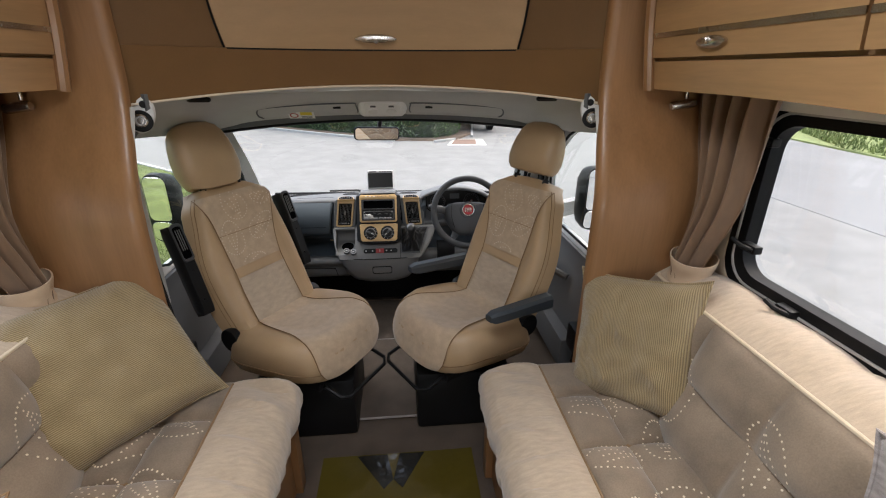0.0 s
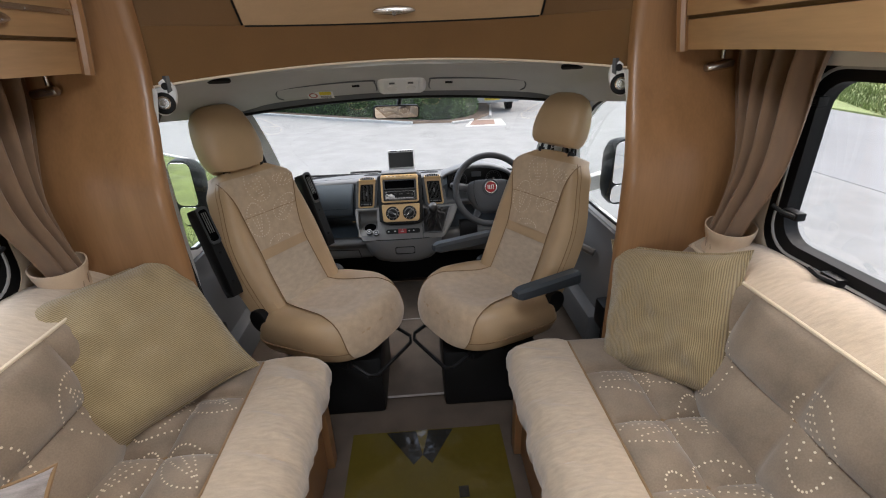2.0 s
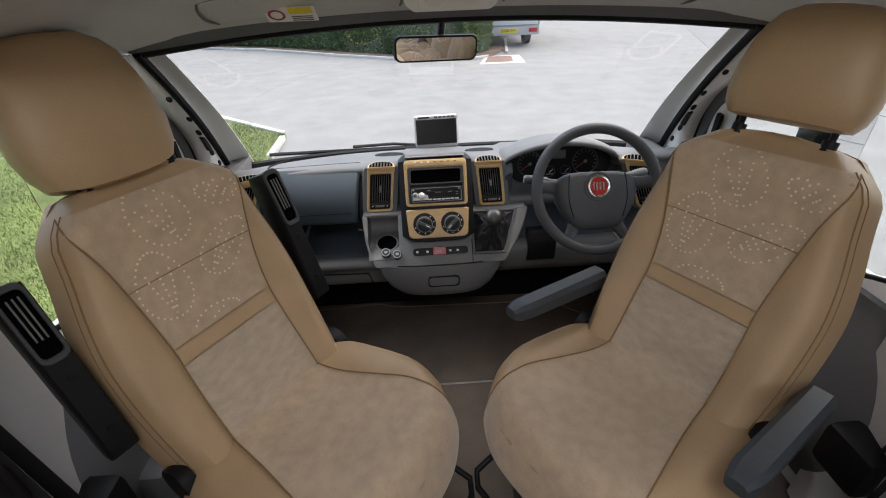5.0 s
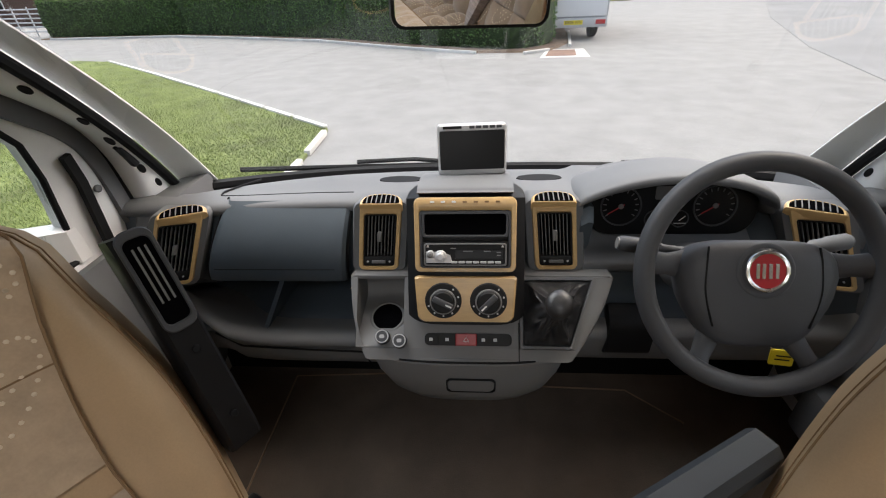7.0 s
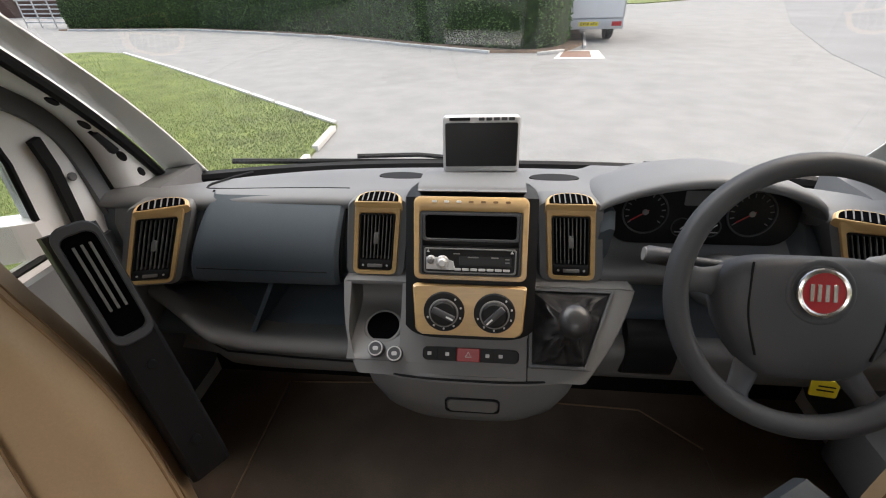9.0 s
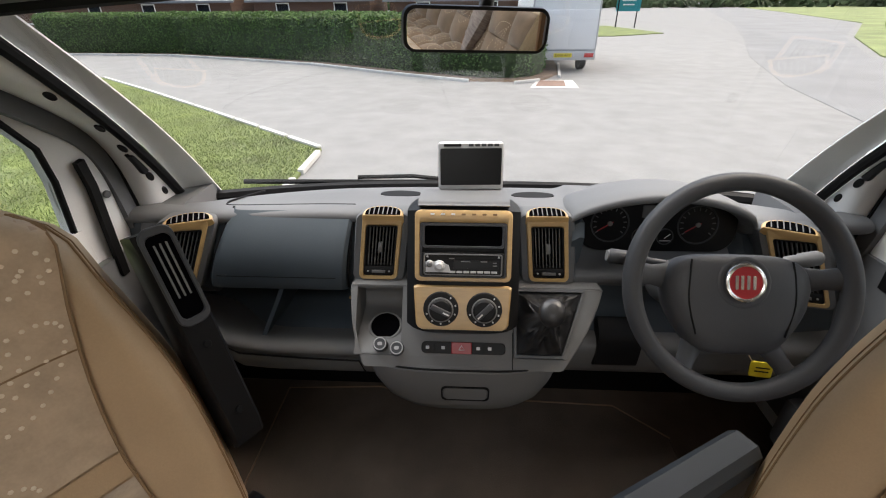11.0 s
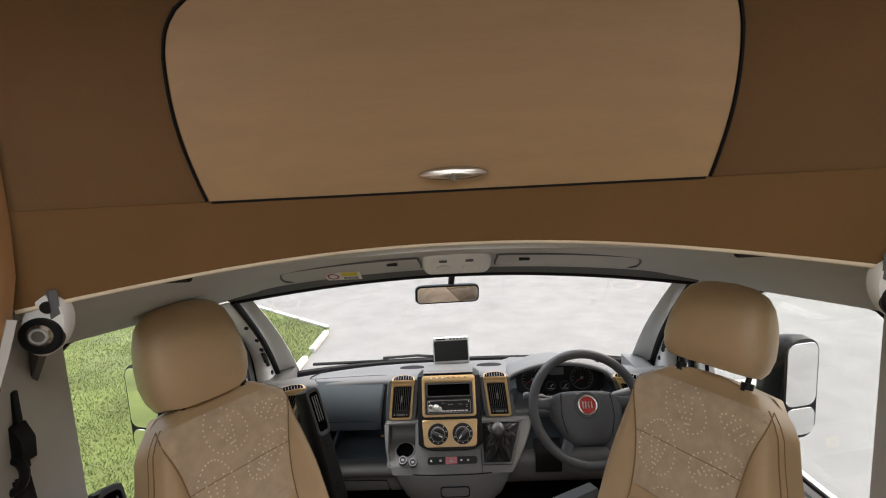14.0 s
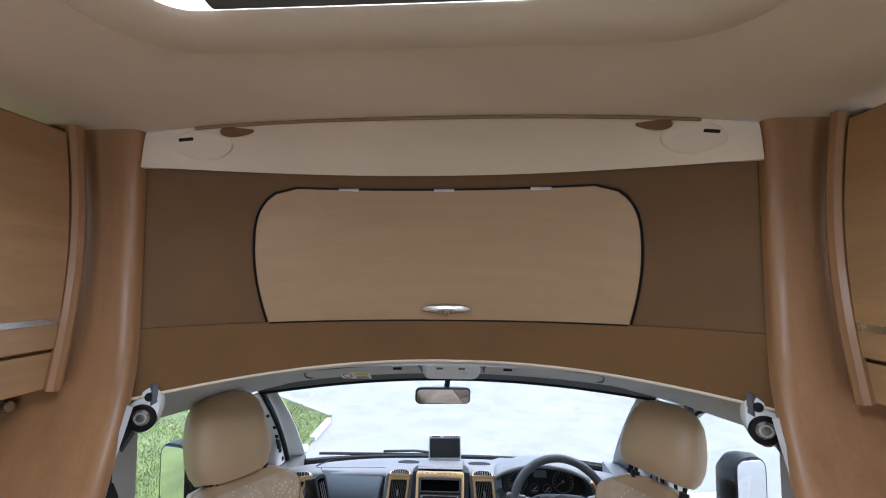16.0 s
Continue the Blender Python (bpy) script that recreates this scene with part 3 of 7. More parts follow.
# overhead lockers with curved fronts
def locker(s, label):
    face = XC + s * 0.86
    wall = WR if s > 0 else WL
    t = thing("overhead_locker", pose((face + wall) / 2, 0.2, 1.41), label, "locker", "overhead lockers")
    bow = lambda z: s * (0.035 * math.sin(max(0.0, min(1.0, (z - 1.39) / 0.61)) * math.pi * 0.9))
    yE, yB = 1.285, -1.2

    def front(y0, y1, z0, z1, out, droop=0.0):
        def f(u, v):
            y = y0 + (y1 - y0) * u
            z = z0 + (z1 - z0) * v
            z -= 0.0 if v > 0.5 else droop
            sag = -0.04 * (max(0.0, 0.9 - y) / 0.9) ** 1.5 * (1 - v) * (1 if droop else 0)
            return (face - bow(z) * 1.0 - s * out, y, z + sag)
        return f
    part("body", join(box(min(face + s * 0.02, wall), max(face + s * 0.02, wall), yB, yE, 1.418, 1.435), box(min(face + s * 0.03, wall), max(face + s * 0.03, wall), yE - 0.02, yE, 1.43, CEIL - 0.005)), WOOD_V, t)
    part("valance", sheet(front(yB, yE, 1.405, 1.482, 0.0, 0.001), 40, 6, 0.02), WOOD_H, t, "plain beech valance under the doors")
    # the shadow in the door gaps, painted as a dark brown sheet behind them
    part("gap_shadow", sheet(front(yB, yE, 1.484, CEIL - 0.02, -0.012), 40, 16, 0.008), SEAM, t, "dark sheet behind the doors, painted as the shade in their gaps")
    for y0, y1 in ((0.60, 1.245), (-0.25, 0.592), (-1.18, -0.258)):
        d = part("door", sheet(front(y0, y1, 1.492, CEIL - 0.03, 0.008), 18, 18, 0.016), WOOD_H, t, "curved beech door")
        part("trim_strip", sheet(front(y0, y1, 1.545, 1.558, 0.0105), 18, 2, 0.004), CHROME, d, "thin nickel trim strip")
        yh = y1 - 0.27
        lens_handle(d, Vector((face - bow(1.527) - s * 0.0095, yh, 1.525)), (-s, 0, -0.1), 0.055, 0.017, (0, 1, 0))
    rim = [(face - bow(z) - s * 0.012, 1.262 + 0.012 * (z - 1.7), z) for z in [1.40 + 0.59 * k / 16 for k in range(17)]]
    part("edge_moulding", tube(rim, 0.016, 8), WOOD_V, t, "rounded beech edge moulding")


locker(1, "curved beech overhead locker row on the wall above the window")
locker(-1, "curved beech overhead locker row on the wall above the window")


# bench sofas
def bench(s, xf, label):
    wall = WR if s > 0 else WL
    t = thing("bench_sofa", pose((xf + wall) / 2, 0.0, 0), label, "sofa", "facing bench sofas")
    X = lambda d: xf + s * d
    depth = abs(wall - xf)
    yE, yB = 1.165, -1.3
    lo, hi = sorted((X(0.055), wall - s * 0.004))
    part("base", box(lo, hi, yB, yE - 0.05, 0.0, 0.335, 0.006), WOOD_V, t, "beech bench box")
    lo, hi = sorted((X(0.03), X(0.07)))
    part("corner_leg", box(lo, hi, yE - 0.075, yE - 0.02, 0.0, 0.33, 0.004), WOOD_V, t, "beech front corner upright")

    def inset(y, r=0.05):
        k = max(0.0, (y - (yE - r)) / r)
        return 1 - math.sqrt(max(0.0, 1 - min(1, k) ** 2))

    sec = [(0.045, 0.335), (0.012, 0.35), (-0.004, 0.385), (-0.006, 0.42), (0.004, 0.455), (0.03, 0.482), (0.075, 0.496), (0.13, 0.500), (0.18, 0.496), (0.213, 0.484)]

    def roll(u, v):
        y = yB + (yE - yB) * v
        k = u * (len(sec) - 1)
        i = min(int(k), len(sec) - 2)
        q = k - i
        d = sec[i][0] + (sec[i + 1][0] - sec[i][0]) * q
        z = sec[i][1] + (sec[i + 1][1] - sec[i][1]) * q
        amp = math.sin(math.pi * min(1, max(0, u)))
        w = 0.034 * amp * (noise.noise((y * 15 + d * 6 * s, d * 4, 3.1 * s)) - 0.8 * abs(noise.noise((y * 30 + 7 * d * s, d * 5, 9.0))))
        e = inset(y)
        return (X(d + w * 0.4 + e * 0.05 * (1 - u)), y, 0.41 + (z - 0.41) * (1 - 0.5 * e) + w)

    part("front_roll", sheet(roll, 30, 190), SUEDE_ROLL, t, "plain pale suede front roll, lightly wrinkled")
    cy, cd, d0, d1 = 0.21, 0.155, 0.213, 0.53

    def quilt(d, y):
        a = abs(math.sin(math.pi * (y - 0.14) / cy))
        b = abs(math.sin(math.pi * (d - d0) / cd))
        puff = 0.046 * (a ** 0.5) * (b ** 0.5)
        puff += 0.004 * noise.noise((d * 14, y * 14, 2.0 * s))
        return 0.460 + puff

    def pad(u, v):
        y = yB + (yE - yB) * v
        d = d0 + (d1 - d0) * u
        e = inset(y)
        flat = min(1.0, max(0.0, (y - 0.985) / 0.03))
        z = quilt(d, y) * (1 - flat) + 0.487 * flat
        return (X(d), y, 0.40 + (z - 0.40) * (1 - 0.6 * e))

    part("seat_pad", sheet(pad, 60, 300), QUILT, t, "quilted taupe suede seat pad")
    for k in range(12):
        y = 0.98 - 0.21 * k
        v = (round((y - 0.14) / cy) * cy + 0.14 - yB) / (yE - yB)
        if v < 0.93:
            part("tuft_seam", tube([Vector(pad(q / 30, v)) + Vector((0, 0, 0.0015)) for q in range(31)], 0.0016, 5), SEAM, t)
    part("tuft_seam", tube([Vector(pad((cd) / (d1 - d0), k / 300)) + Vector((0, 0, 0.0015)) for k in range(275)], 0.0016, 5), SEAM, t)
    for k in range(9):
        y = 0.14 + cy * (k - 4)
        if yB + 0.1 < y < 0.97:
            p = Vector(pad(cd / (d1 - d0), (y - yB) / (yE - yB)))
            part("tuft_button", disc(facing(p + Vector((0, 0, 0.003)), (0, 0, 1), (0, 1, 0)), 0.006, 0.004, 12, 0.0015), SEAM, t)
    part("seat_piping", tube([Vector(roll(1.0, k / 60)) + Vector((0, 0, 0.001)) for k in range(61)], 0.0035, 6), SEAM, t, "dark stitched seam")
    lo, hi = sorted((X(0.06), X(d1)))
    part("end_face", box(lo, hi, yE - 0.03, yE - 0.012, 0.345, 0.46, 0.008), SUEDE, t, "plain suede end face")

    # back cushion: leaning quilted face and plain pale top
    by, bz = 0.26, 0.18

    def back(u, v):
        y = yB + (1.175 - yB) * v
        z = 0.44 + 0.375 * u
        d = 0.485 + 0.115 * u
        a = abs(math.sin(math.pi * (y - 0.06) / by))
        b = abs(math.sin(math.pi * (z - 0.455) / bz))
        puff = 0.044 * a ** 0.5 * b ** 0.5
        k = max(0.0, (y - 1.125) / 0.05)
        return (X(d - puff + 0.03 * k * k), y, z)

    part("back_cushion", sheet(back, 40, 260), QUILT, t, "quilted taupe suede backrest")
    for k in range(10):
        v = (0.06 + by * (k - 5) - yB) / (1.175 - yB)
        if 0.02 < v < 0.97:
            part("back_seam", tube([Vector(back(q / 20, v)) + Vector((-s * 0.0012, 0, 0.0005)) for q in range(21)], 0.0015, 5), SEAM, t)
    part("back_seam", tube([Vector(back((0.455 + bz - 0.44) / 0.375, k / 240)) + Vector((-s * 0.0012, 0, 0.0005)) for k in range(238)], 0.0015, 5), SEAM, t)
    part("back_piping", tube([back(1.0, k / 80) for k in range(81)], 0.0055, 8), PIPING, t, "cream piping along the backrest")

    def crown(u, v):
        y = yB + (1.175 - yB) * v
        d = 0.60 + (depth - 0.605) * u
        z = 0.815 + 0.045 * math.sin(min(1, u * 1.0) * math.pi * 0.75)
        a = abs(math.sin(math.pi * (y - 0.06) / 0.26))
        z -= 0.016 * (1 - a ** 0.5)
        z += 0.002 * noise.noise((y * 20, d * 20, 1.0))
        return (X(d), y, z)

    part("back_crown", sheet(crown, 12, 120), SUEDE_ROLL, t, "plain pale suede top of the backrest")

    # stitched leaf motifs on the pads
    rng = random.Random(11 if s > 0 else 23)
    P, N = [], []
    for row, d in enumerate((0.29, 0.43)):
        for k in range(11):
            y = 1.03 - 0.21 * (k + 0.5) + rng.uniform(-0.04, 0.04)
            for a, b in teardrop(d + rng.uniform(-0.03, 0.03), y, rng.uniform(0.075, 0.10), rng.uniform(0, 6.28)):
                if d0 + 0.015 < a < 0.50 and b < 0.97:
                    u, v = (a - d0) / (d1 - d0), (b - yB) / (yE - yB)
                    n = normal_of(pad, u, v)
                    n = n if n.z > 0 else -n
                    P.append(Vector(pad(u, v)) + n * 0.0008), N.append(n)
    for k in range(9):
        y = 1.1 - 0.28 * k + rng.uniform(-0.03, 0.03)
        for a, b in teardrop(rng.uniform(0.57, 0.70), y, rng.uniform(0.09, 0.115), rng.uniform(0, 6.28)):
            if 0.49 < a < 0.80 and b < 1.12:
                u, v = (a - 0.44) / 0.375, (b - yB) / (1.175 - yB)
                n = normal_of(back, u, v)
                n = n if n.x * s < 0 else -n
                P.append(Vector(back(u, v)) + n * 0.0008), N.append(n)
    tagged(part("embroidery", dots(P, N, 0.0031, 0.0016), DOTS, t, "cream dotted leaf stitching"), kind="stuff")


bench(1, 0.385, "long beige suede bench sofa with a quilted seat under the window")
bench(-1, -0.236, "long beige suede bench sofa with a quilted seat under the window")


# scatter cushions
def cushion(name, m, w, h, puff, material, label, lean=0.0, seed=1, piping=None):
    """A stuffed square cushion: local x and y are its width and height, z its thickness."""
    t = thing(name, m, label, "cushion", "scatter cushions")

    def side(sg):
        def f(u, v):
            a, b = 2 * u - 1, 2 * v - 1
            ear = 1.0 + 0.07 * (abs(a) ** 6) * (abs(b) ** 6)
            pinch = 1 - 0.045 * (1 - b * b) * abs(a) ** 3, 1 - 0.045 * (1 - a * a) * abs(b) ** 3
            q = max(0.0, (1 - a ** 4) * (1 - b ** 4)) ** 0.55
            nz = noise.noise((a * 2.2 + seed, b * 2.2, seed * 1.7)) * 0.16 + noise.noise((a * 4 + seed, b * 4, 4.0)) * 0.14 + abs(noise.noise((a * 3 + b * 2, b * 3 - a * 2, seed))) * 0.15
            return (w / 2 * a * ear * pinch[0], h / 2 * b * ear * pinch[1], sg * puff * q * (1 + nz) + lean * math.sin(a * 2 + b))
        return f
    part("cover", join(sheet(side(1), 36, 36), sheet(side(-1), 36, 36)), material, t, local=True, angle=80)
    rim = [side(0)(k / 24, 0) for k in range(24)] + [side(0)(1, k / 24) for k in range(24)] + [side(0)(1 - k / 24, 1) for k in range(24)] + [side(0)(0, 1 - k / 24) for k in range(25)]
    part("piped_edge", tube(rim, 0.005, 6), piping or material, t, local=True)


def basis(p, xa, ya):
    x = Vector(xa).normalized()
    y = (Vector(ya) - x * Vector(ya).dot(x)).normalized()
    m = Matrix((x, y, x.cross(y))).transposed().to_4x4()
    m.translation = p
    return m


cushion("scatter_cushion", basis((0.850, 1.00, 0.655), (0.236, -0.31, 0.085), (0.05, 0.13, 0.315)), 0.39, 0.41, 0.07, CORD, "ochre corded scatter cushion leaning in the sofa corner", 0.008, 3)
cushion("scatter_cushion", basis((-0.738, 1.005, 0.668), (0.20, -0.14, -0.31), (0.228, 0.32, 0.05)), 0.46, 0.46, 0.095, CORD, "ochre corded scatter cushion slumped on one corner", 0.008, 5)
cushion("scatter_cushion", basis((0.99, 0.13, 0.68), (0.55, -0.80, 0.0), (0.35, 0.24, 0.85)), 0.44, 0.42, 0.065, GREY_CLOTH, "grey woven scatter cushion leaning on the sofa back", 0.01, 8, GREY_CLOTH)
cushion("scatter_cushion", basis((-0.82, 0.30, 0.57), (0.80, 0.45, -0.15), (-0.42, 0.62, 0.62)), 0.46, 0.42, 0.065, GREY_CLOTH, "grey woven scatter cushion lying on the sofa", 0.01, 9, SEAM)


# curtains gathered in tiebacks
def curtain(s):
    wall = WR if s > 0 else WL
    t = thing("curtain", pose(wall - s * 0.06, 1.2, 0.80), "taupe curtain gathered by a cream tieback beside the window", "curtain", "pair of curtains")
    zt, zn, zb = 1.415, 0.865, 0.78

    def cloth(u, v):
        z = zt + (zb - zt) * v
        k = min(1.0, (zt - z) / (zt - zn))
        w = (0.23 * (1 - k) ** 1.25 + 0.085) if z > zn else 0.085 + 0.05 * (zn - z) / (zn - zb)
        y1 = pillar_y(z) - 0.016
        fold = math.sin(u * math.pi * 9 + 0.8 * math.sin(3 * v)) * (0.022 * (1 - k) + 0.010)
        x = wall - s * (0.065 + 0.035 * k - fold + 0.06 * k * math.sin(math.pi * u))
        return (x, y1 - w * (1 - u), z)

    part("cloth", sheet(cloth, 90, 40, 0.002), CURTAIN, t)

    def tie(u, v):
        a = 2 * math.pi * u
        z = zn + 0.038 - 0.08 * v
        r = 1 + 0.08 * math.cos(v * 5)
        return (wall - s * (0.105 + 0.062 * r * math.cos(a)), 1.096 + 0.062 * r * math.sin(a), z - 0.012 * math.cos(a + 1))
    part("tieback", sheet(tie, 36, 8, 0.004), TIEBACK, t, "cream fabric tieback")
    if s < 0:
        def hem(u, v):
            return (wall + 0.055 + 0.05 * u + 0.008 * math.sin(9 * u), 1.025 + 0.07 * u, 0.80 - 0.075 * v)
        part("lining", sheet(hem, 12, 4, 0.002), WHITE, t, "white lining showing below the tieback")


curtain(1)
curtain(-1)

# reading spots under the lockers
for s, x in ((1, 1.045), (-1, -0.915)):
    t = thing("reading_spot", pose(x, 1.29, 1.40), "small chrome reading spotlight under the locker", "spotlight", "reading spots")
    part("stem", tube([(x, 1.275, 1.415), (x, 1.272, 1.375)], 0.006, 10), CHROME, t)
    part("head", tube([(x + 0.028, 1.262, 1.362), (x + 0.02, 1.263, 1.361), (x - 0.045, 1.268, 1.352), (x - 0.05, 1.268, 1.351)], lambda q: 0.014 if 0.05 < q < 0.95 else 0.011, 14), CHROME, t)
tv = thing("wall_socket", pose(1.12, 1.312, 1.34), "dark brown socket plate on the wood panel", "socket")
part("plate", slab(rrect(0.085, 0.10, 0.008, 4), 0.012, facing((1.125, 1.303, 1.335), (0, -1, 0))), SEAM, tv)
part("insert", disc(facing((1.125, 1.301, 1.335), (0, -1, 0)), 0.022, 0.004, 18), BLACK, tv)


# ---- the cab ----
# captain's seats, both swivelled to face the living space
def captain_seat(name, m, side, label, arms):
    """Local: faces -y, origin on the floor under the cushion's middle. side: -1 or 1, where the door is."""
    t = thing(name, m, label, "seat", "captain's seats")
    P = lambda n, bm, mt, par=None, lb="": part(n, bm, mt, par or t, lb, local=True)

    # seat cushion
    def outline(k, grow=0.0):
        a = 2 * math.pi * k
        c, s_ = math.cos(a), math.sin(a)
        x = 0.272 * (abs(c) ** 0.55) * (1 if c > 0 else -1)
        y = 0.255 * (abs(s_) ** (0.75 if s_ < 0 else 0.45)) * (1 if s_ > 0 else -1)
        x *= 1.0 - 0.10 * max(0, -s_) ** 2
        return x * (1 + grow), y * (1 + grow)

    prof = ((0.0, 0.484), (0.40, 0.486), (0.58, 0.499), (0.72, 0.510), (0.84, 0.506), (0.93, 0.486), (0.985, 0.455), (1.0, 0.42))

    def crown_z(r):
        for (r0, z0), (r1, z1) in zip(prof, prof[1:]):
            if r <= r1:
                return z0 + (z1 - z0) * (r - r0) / (r1 - r0)
        return prof[-1][1]

    def ring(z, k, n=48):
        return [(x * k, y * k, z - 0.030 * max(0, -y * k / 0.255) ** 2 - 0.13 * max(0, y * k + 0.08)) for x, y in (outline(i / n) for i in range(n))]
    rings = [ring(0.345, 0.88), ring(0.357, 0.965), ring(0.388, 1.01)] + [ring(crown_z(1 - q), 1 - q) for q in (0.0, 0.008, 0.03, 0.07, 0.11, 0.16, 0.22, 0.3, 0.42, 0.6, 0.8, 0.96)]
    P("seat_cushion", loft(rings), LEATHER, lb="tan leathercloth seat cushion")

    def reach(x, y):
        lo, hi = 0.0, 2.0
        for _ in range(22):
            r = (lo + hi) / 2
            c = (abs(x) / (0.272 * r + 1e-9)) ** (1 / 0.55)
            q = (abs(y) / (0.255 * r + 1e-9)) ** (1 / (0.75 if y < 0 else 0.45))
            lo, hi = (r, hi) if c * c + q * q > 1 else (lo, r)
        return hi

    def insert(u, v):
        x = (-0.5 + u) * (0.252 + 0.135 * (1 - ease((v - 0.15) / 0.85)))
        if v < 0.2:
            c = (abs(x) / 0.272) ** (1 / 0.55)
            yo = -0.255 * math.sqrt(max(0.0, 1 - c * c)) ** 0.75
            q = v / 0.2
            return (x * (0.84 + 0.16 * q ** 0.6), yo * (1.022 - 0.015 * max(0, q - 0.6) / 0.4) - 0.001 - 0.006 * (1 - q), 0.372 + 0.048 * q - 0.028)
        v = (v - 0.2) / 0.8
        c = (abs(x) / 0.272) ** (1 / 0.55)
        yo = -0.255 * math.sqrt(max(0.0, 1 - c * c)) ** 0.75 * 0.995
        y = yo + (0.193 - yo) * v
        r = min(1.0, reach(x / (1.0 - 0.08 * max(0, -y / 0.255) ** 2), y))
        return (x, y, crown_z(r) - 0.030 * max(0, -y / 0.255) ** 2 - 0.13 * max(0, y + 0.08) + 0.003 + 0.006 * max(0, 1 - 6 * v))
    P("seat_insert", sheet(insert, 24, 40), SUEDE, lb="beige suede seat centre")
    lowr = [Vector((x * 1.012, y * 1.012, 0.398 - 0.030 * max(0, -y / 0.255) ** 2 - 0.13 * max(0, y + 0.08))) for x, y in (outline(i / 60) for i in range(61))]
    P("skirt_seam", tube(lowr, 0.0018, 6, caps=False), SEAM)
    for u in (0, 1):
        P("seat_seam", tube([Vector(insert(u, k / 30)) + Vector((0, 0, 0.002)) for k in range(31)], 0.0018, 6), SEAM)

    # backrest: leaning back from the cushion's rear
    lean = radians(19.5)
    hinge = Vector((0, 0.20, 0.435))
    H = 0.595

    def half(v):
        return 0.235 + 0.015 * math.sin(math.pi * min(1, v * 1.3)) - 0.048 * max(0, v - 0.45) ** 1.6 / 0.55 ** 1.6 - (0.05 * max(0, v - 0.9) / 0.1 if v > 0.9 else 0)

    def at(x, depth, v):
        h = H * min(v, 1.0) + 0.575 * max(0.0, v - 1.0)
        return hinge + Vector((x, depth * math.cos(lean) + h * math.sin(lean), h * math.cos(lean) - depth * math.sin(lean)))

    def front(x, v):
        q = abs(x) / half(v)
        bol = 0.030 * math.exp(-((q - 0.74) / 0.17) ** 2) * (1 - 0.6 * v)
        rnd = 0.075 * max(0.0, q - 0.78) ** 2 / 0.05
        top = 0.05 * max(0, v - 0.88) ** 2 / 0.0144
        return -0.055 - bol + rnd + 0.022 * math.sin(math.pi * min(1.0, v * 1.1)) + top

    rings = []
    for k in range(25):
        v = k / 24
        w = half(v)
        fr = [at(w * math.sin(a * math.pi / 2), front(w * math.sin(a * math.pi / 2), v), v) for a in [-1 + 2 * i / 28 for i in range(29)]]
        bk = [at(w * math.cos(math.pi * i / 10) * 0.98, 0.03 + 0.055 * math.sin(math.pi * i / 10) * (1 - 0.35 * v), v) for i in range(11)]
        rings.append(fr + bk)
    cap = [[p.lerp(sum(rings[-1], Vector()) / len(rings[-1]), q) + Vector((0, 0, 0.018 * (1 - (1 - q) ** 2))) for p in rings[-1]] for q in (0.15, 0.45, 0.8)]
    P("backrest", loft(rings + cap), LEATHER, lb="tan leathercloth backrest bolsters")

    def panel(v0, v1, out):
        def f(u, q):
            v = v0 + (v1 - v0) * q
            x = (2 * u - 1) * half(v) * (0.54 - 0.05 * v / 0.4 if v < 0.4 else 0.49 + 0.05 * (v - 0.4) + 1.35 * (v - 0.4) ** 2)
            return at(x, front(x, v) - out, v)
        return f
    low, belt_, up = panel(0.02, 0.365, 0.004), panel(0.37, 0.43, 0.005), panel(0.435, 0.955, 0.004)
    P("lower_insert", sheet(low, 20, 14), SUEDE_ROLL, lb="pale suede lower back insert")
    P("waist_band", sheet(belt_, 20, 4), LEATHER, lb="tan strip across the backrest")
    P("upper_insert", sheet(up, 20, 22), SUEDE, lb="beige suede upper insert with stitched leaves")
    for u in (0, 1):
        P("back_seam", tube([panel(0.02, 0.955, 0.006)(u, k / 24) for k in range(25)], 0.0018, 6), SEAM)
    for sg in (-1, 1):
        P("bolster_seam", tube([at(sg * 0.90 * half(k / 24), front(sg * 0.90 * half(k / 24), k / 24) - 0.0012, k / 24) for k in range(1, 24)], 0.0017, 6), SEAM)
        P("bolster_stitch", tube([at(sg * 0.93 * half(k / 24), front(sg * 0.93 * half(k / 24), k / 24) - 0.0006, k / 24) for k in range(1, 24)], 0.0011, 6), SEAM)
    P("cross_seam", tube([Vector(up(k / 20, 0.46)) for k in range(21)], 0.0013, 6), SEAM)
    pts, nor = [], []
    Wd, Hd = 0.24, 0.30
    for cu, cv, sz, tn in ((0.055, 0.12, 0.070, 1.45), (0.185, 0.135, 0.060, 0.75), (0.105, 0.245, 0.062, 1.8), (0.11, 0.0, 0.055, 0.2), (0.20, 0.245, 0.035, 2.6)):
        for a, b in teardrop(cu, cv, sz, tn, 0.0092):
            u, v = a / Wd, b / Hd
            if 0.03 < u < 0.97 and 0.02 < v < 0.99:
                n = normal_of(up, u, v)
                n = n if n.y < 0 else -n
                pts.append(Vector(up(u, v)) + n * 0.0006), nor.append(n)
    tagged(P("embroidery", dots(pts, nor, 0.0028, 0.0013), DOTS, lb="cream dotted leaf stitching"), kind="stuff")

    # headrest on two posts
    for x in (-0.085, 0.085):
        P("headrest_post", tube([at(x, 0.0, 0.97), at(x, 0.0, 1.16)], 0.0065, 10), BLACK)
        P("post_collar", tube([at(x, 0.0, 1.0), at(x, 0.0, 1.035)], 0.014, 12), BLACK)
    rings = []
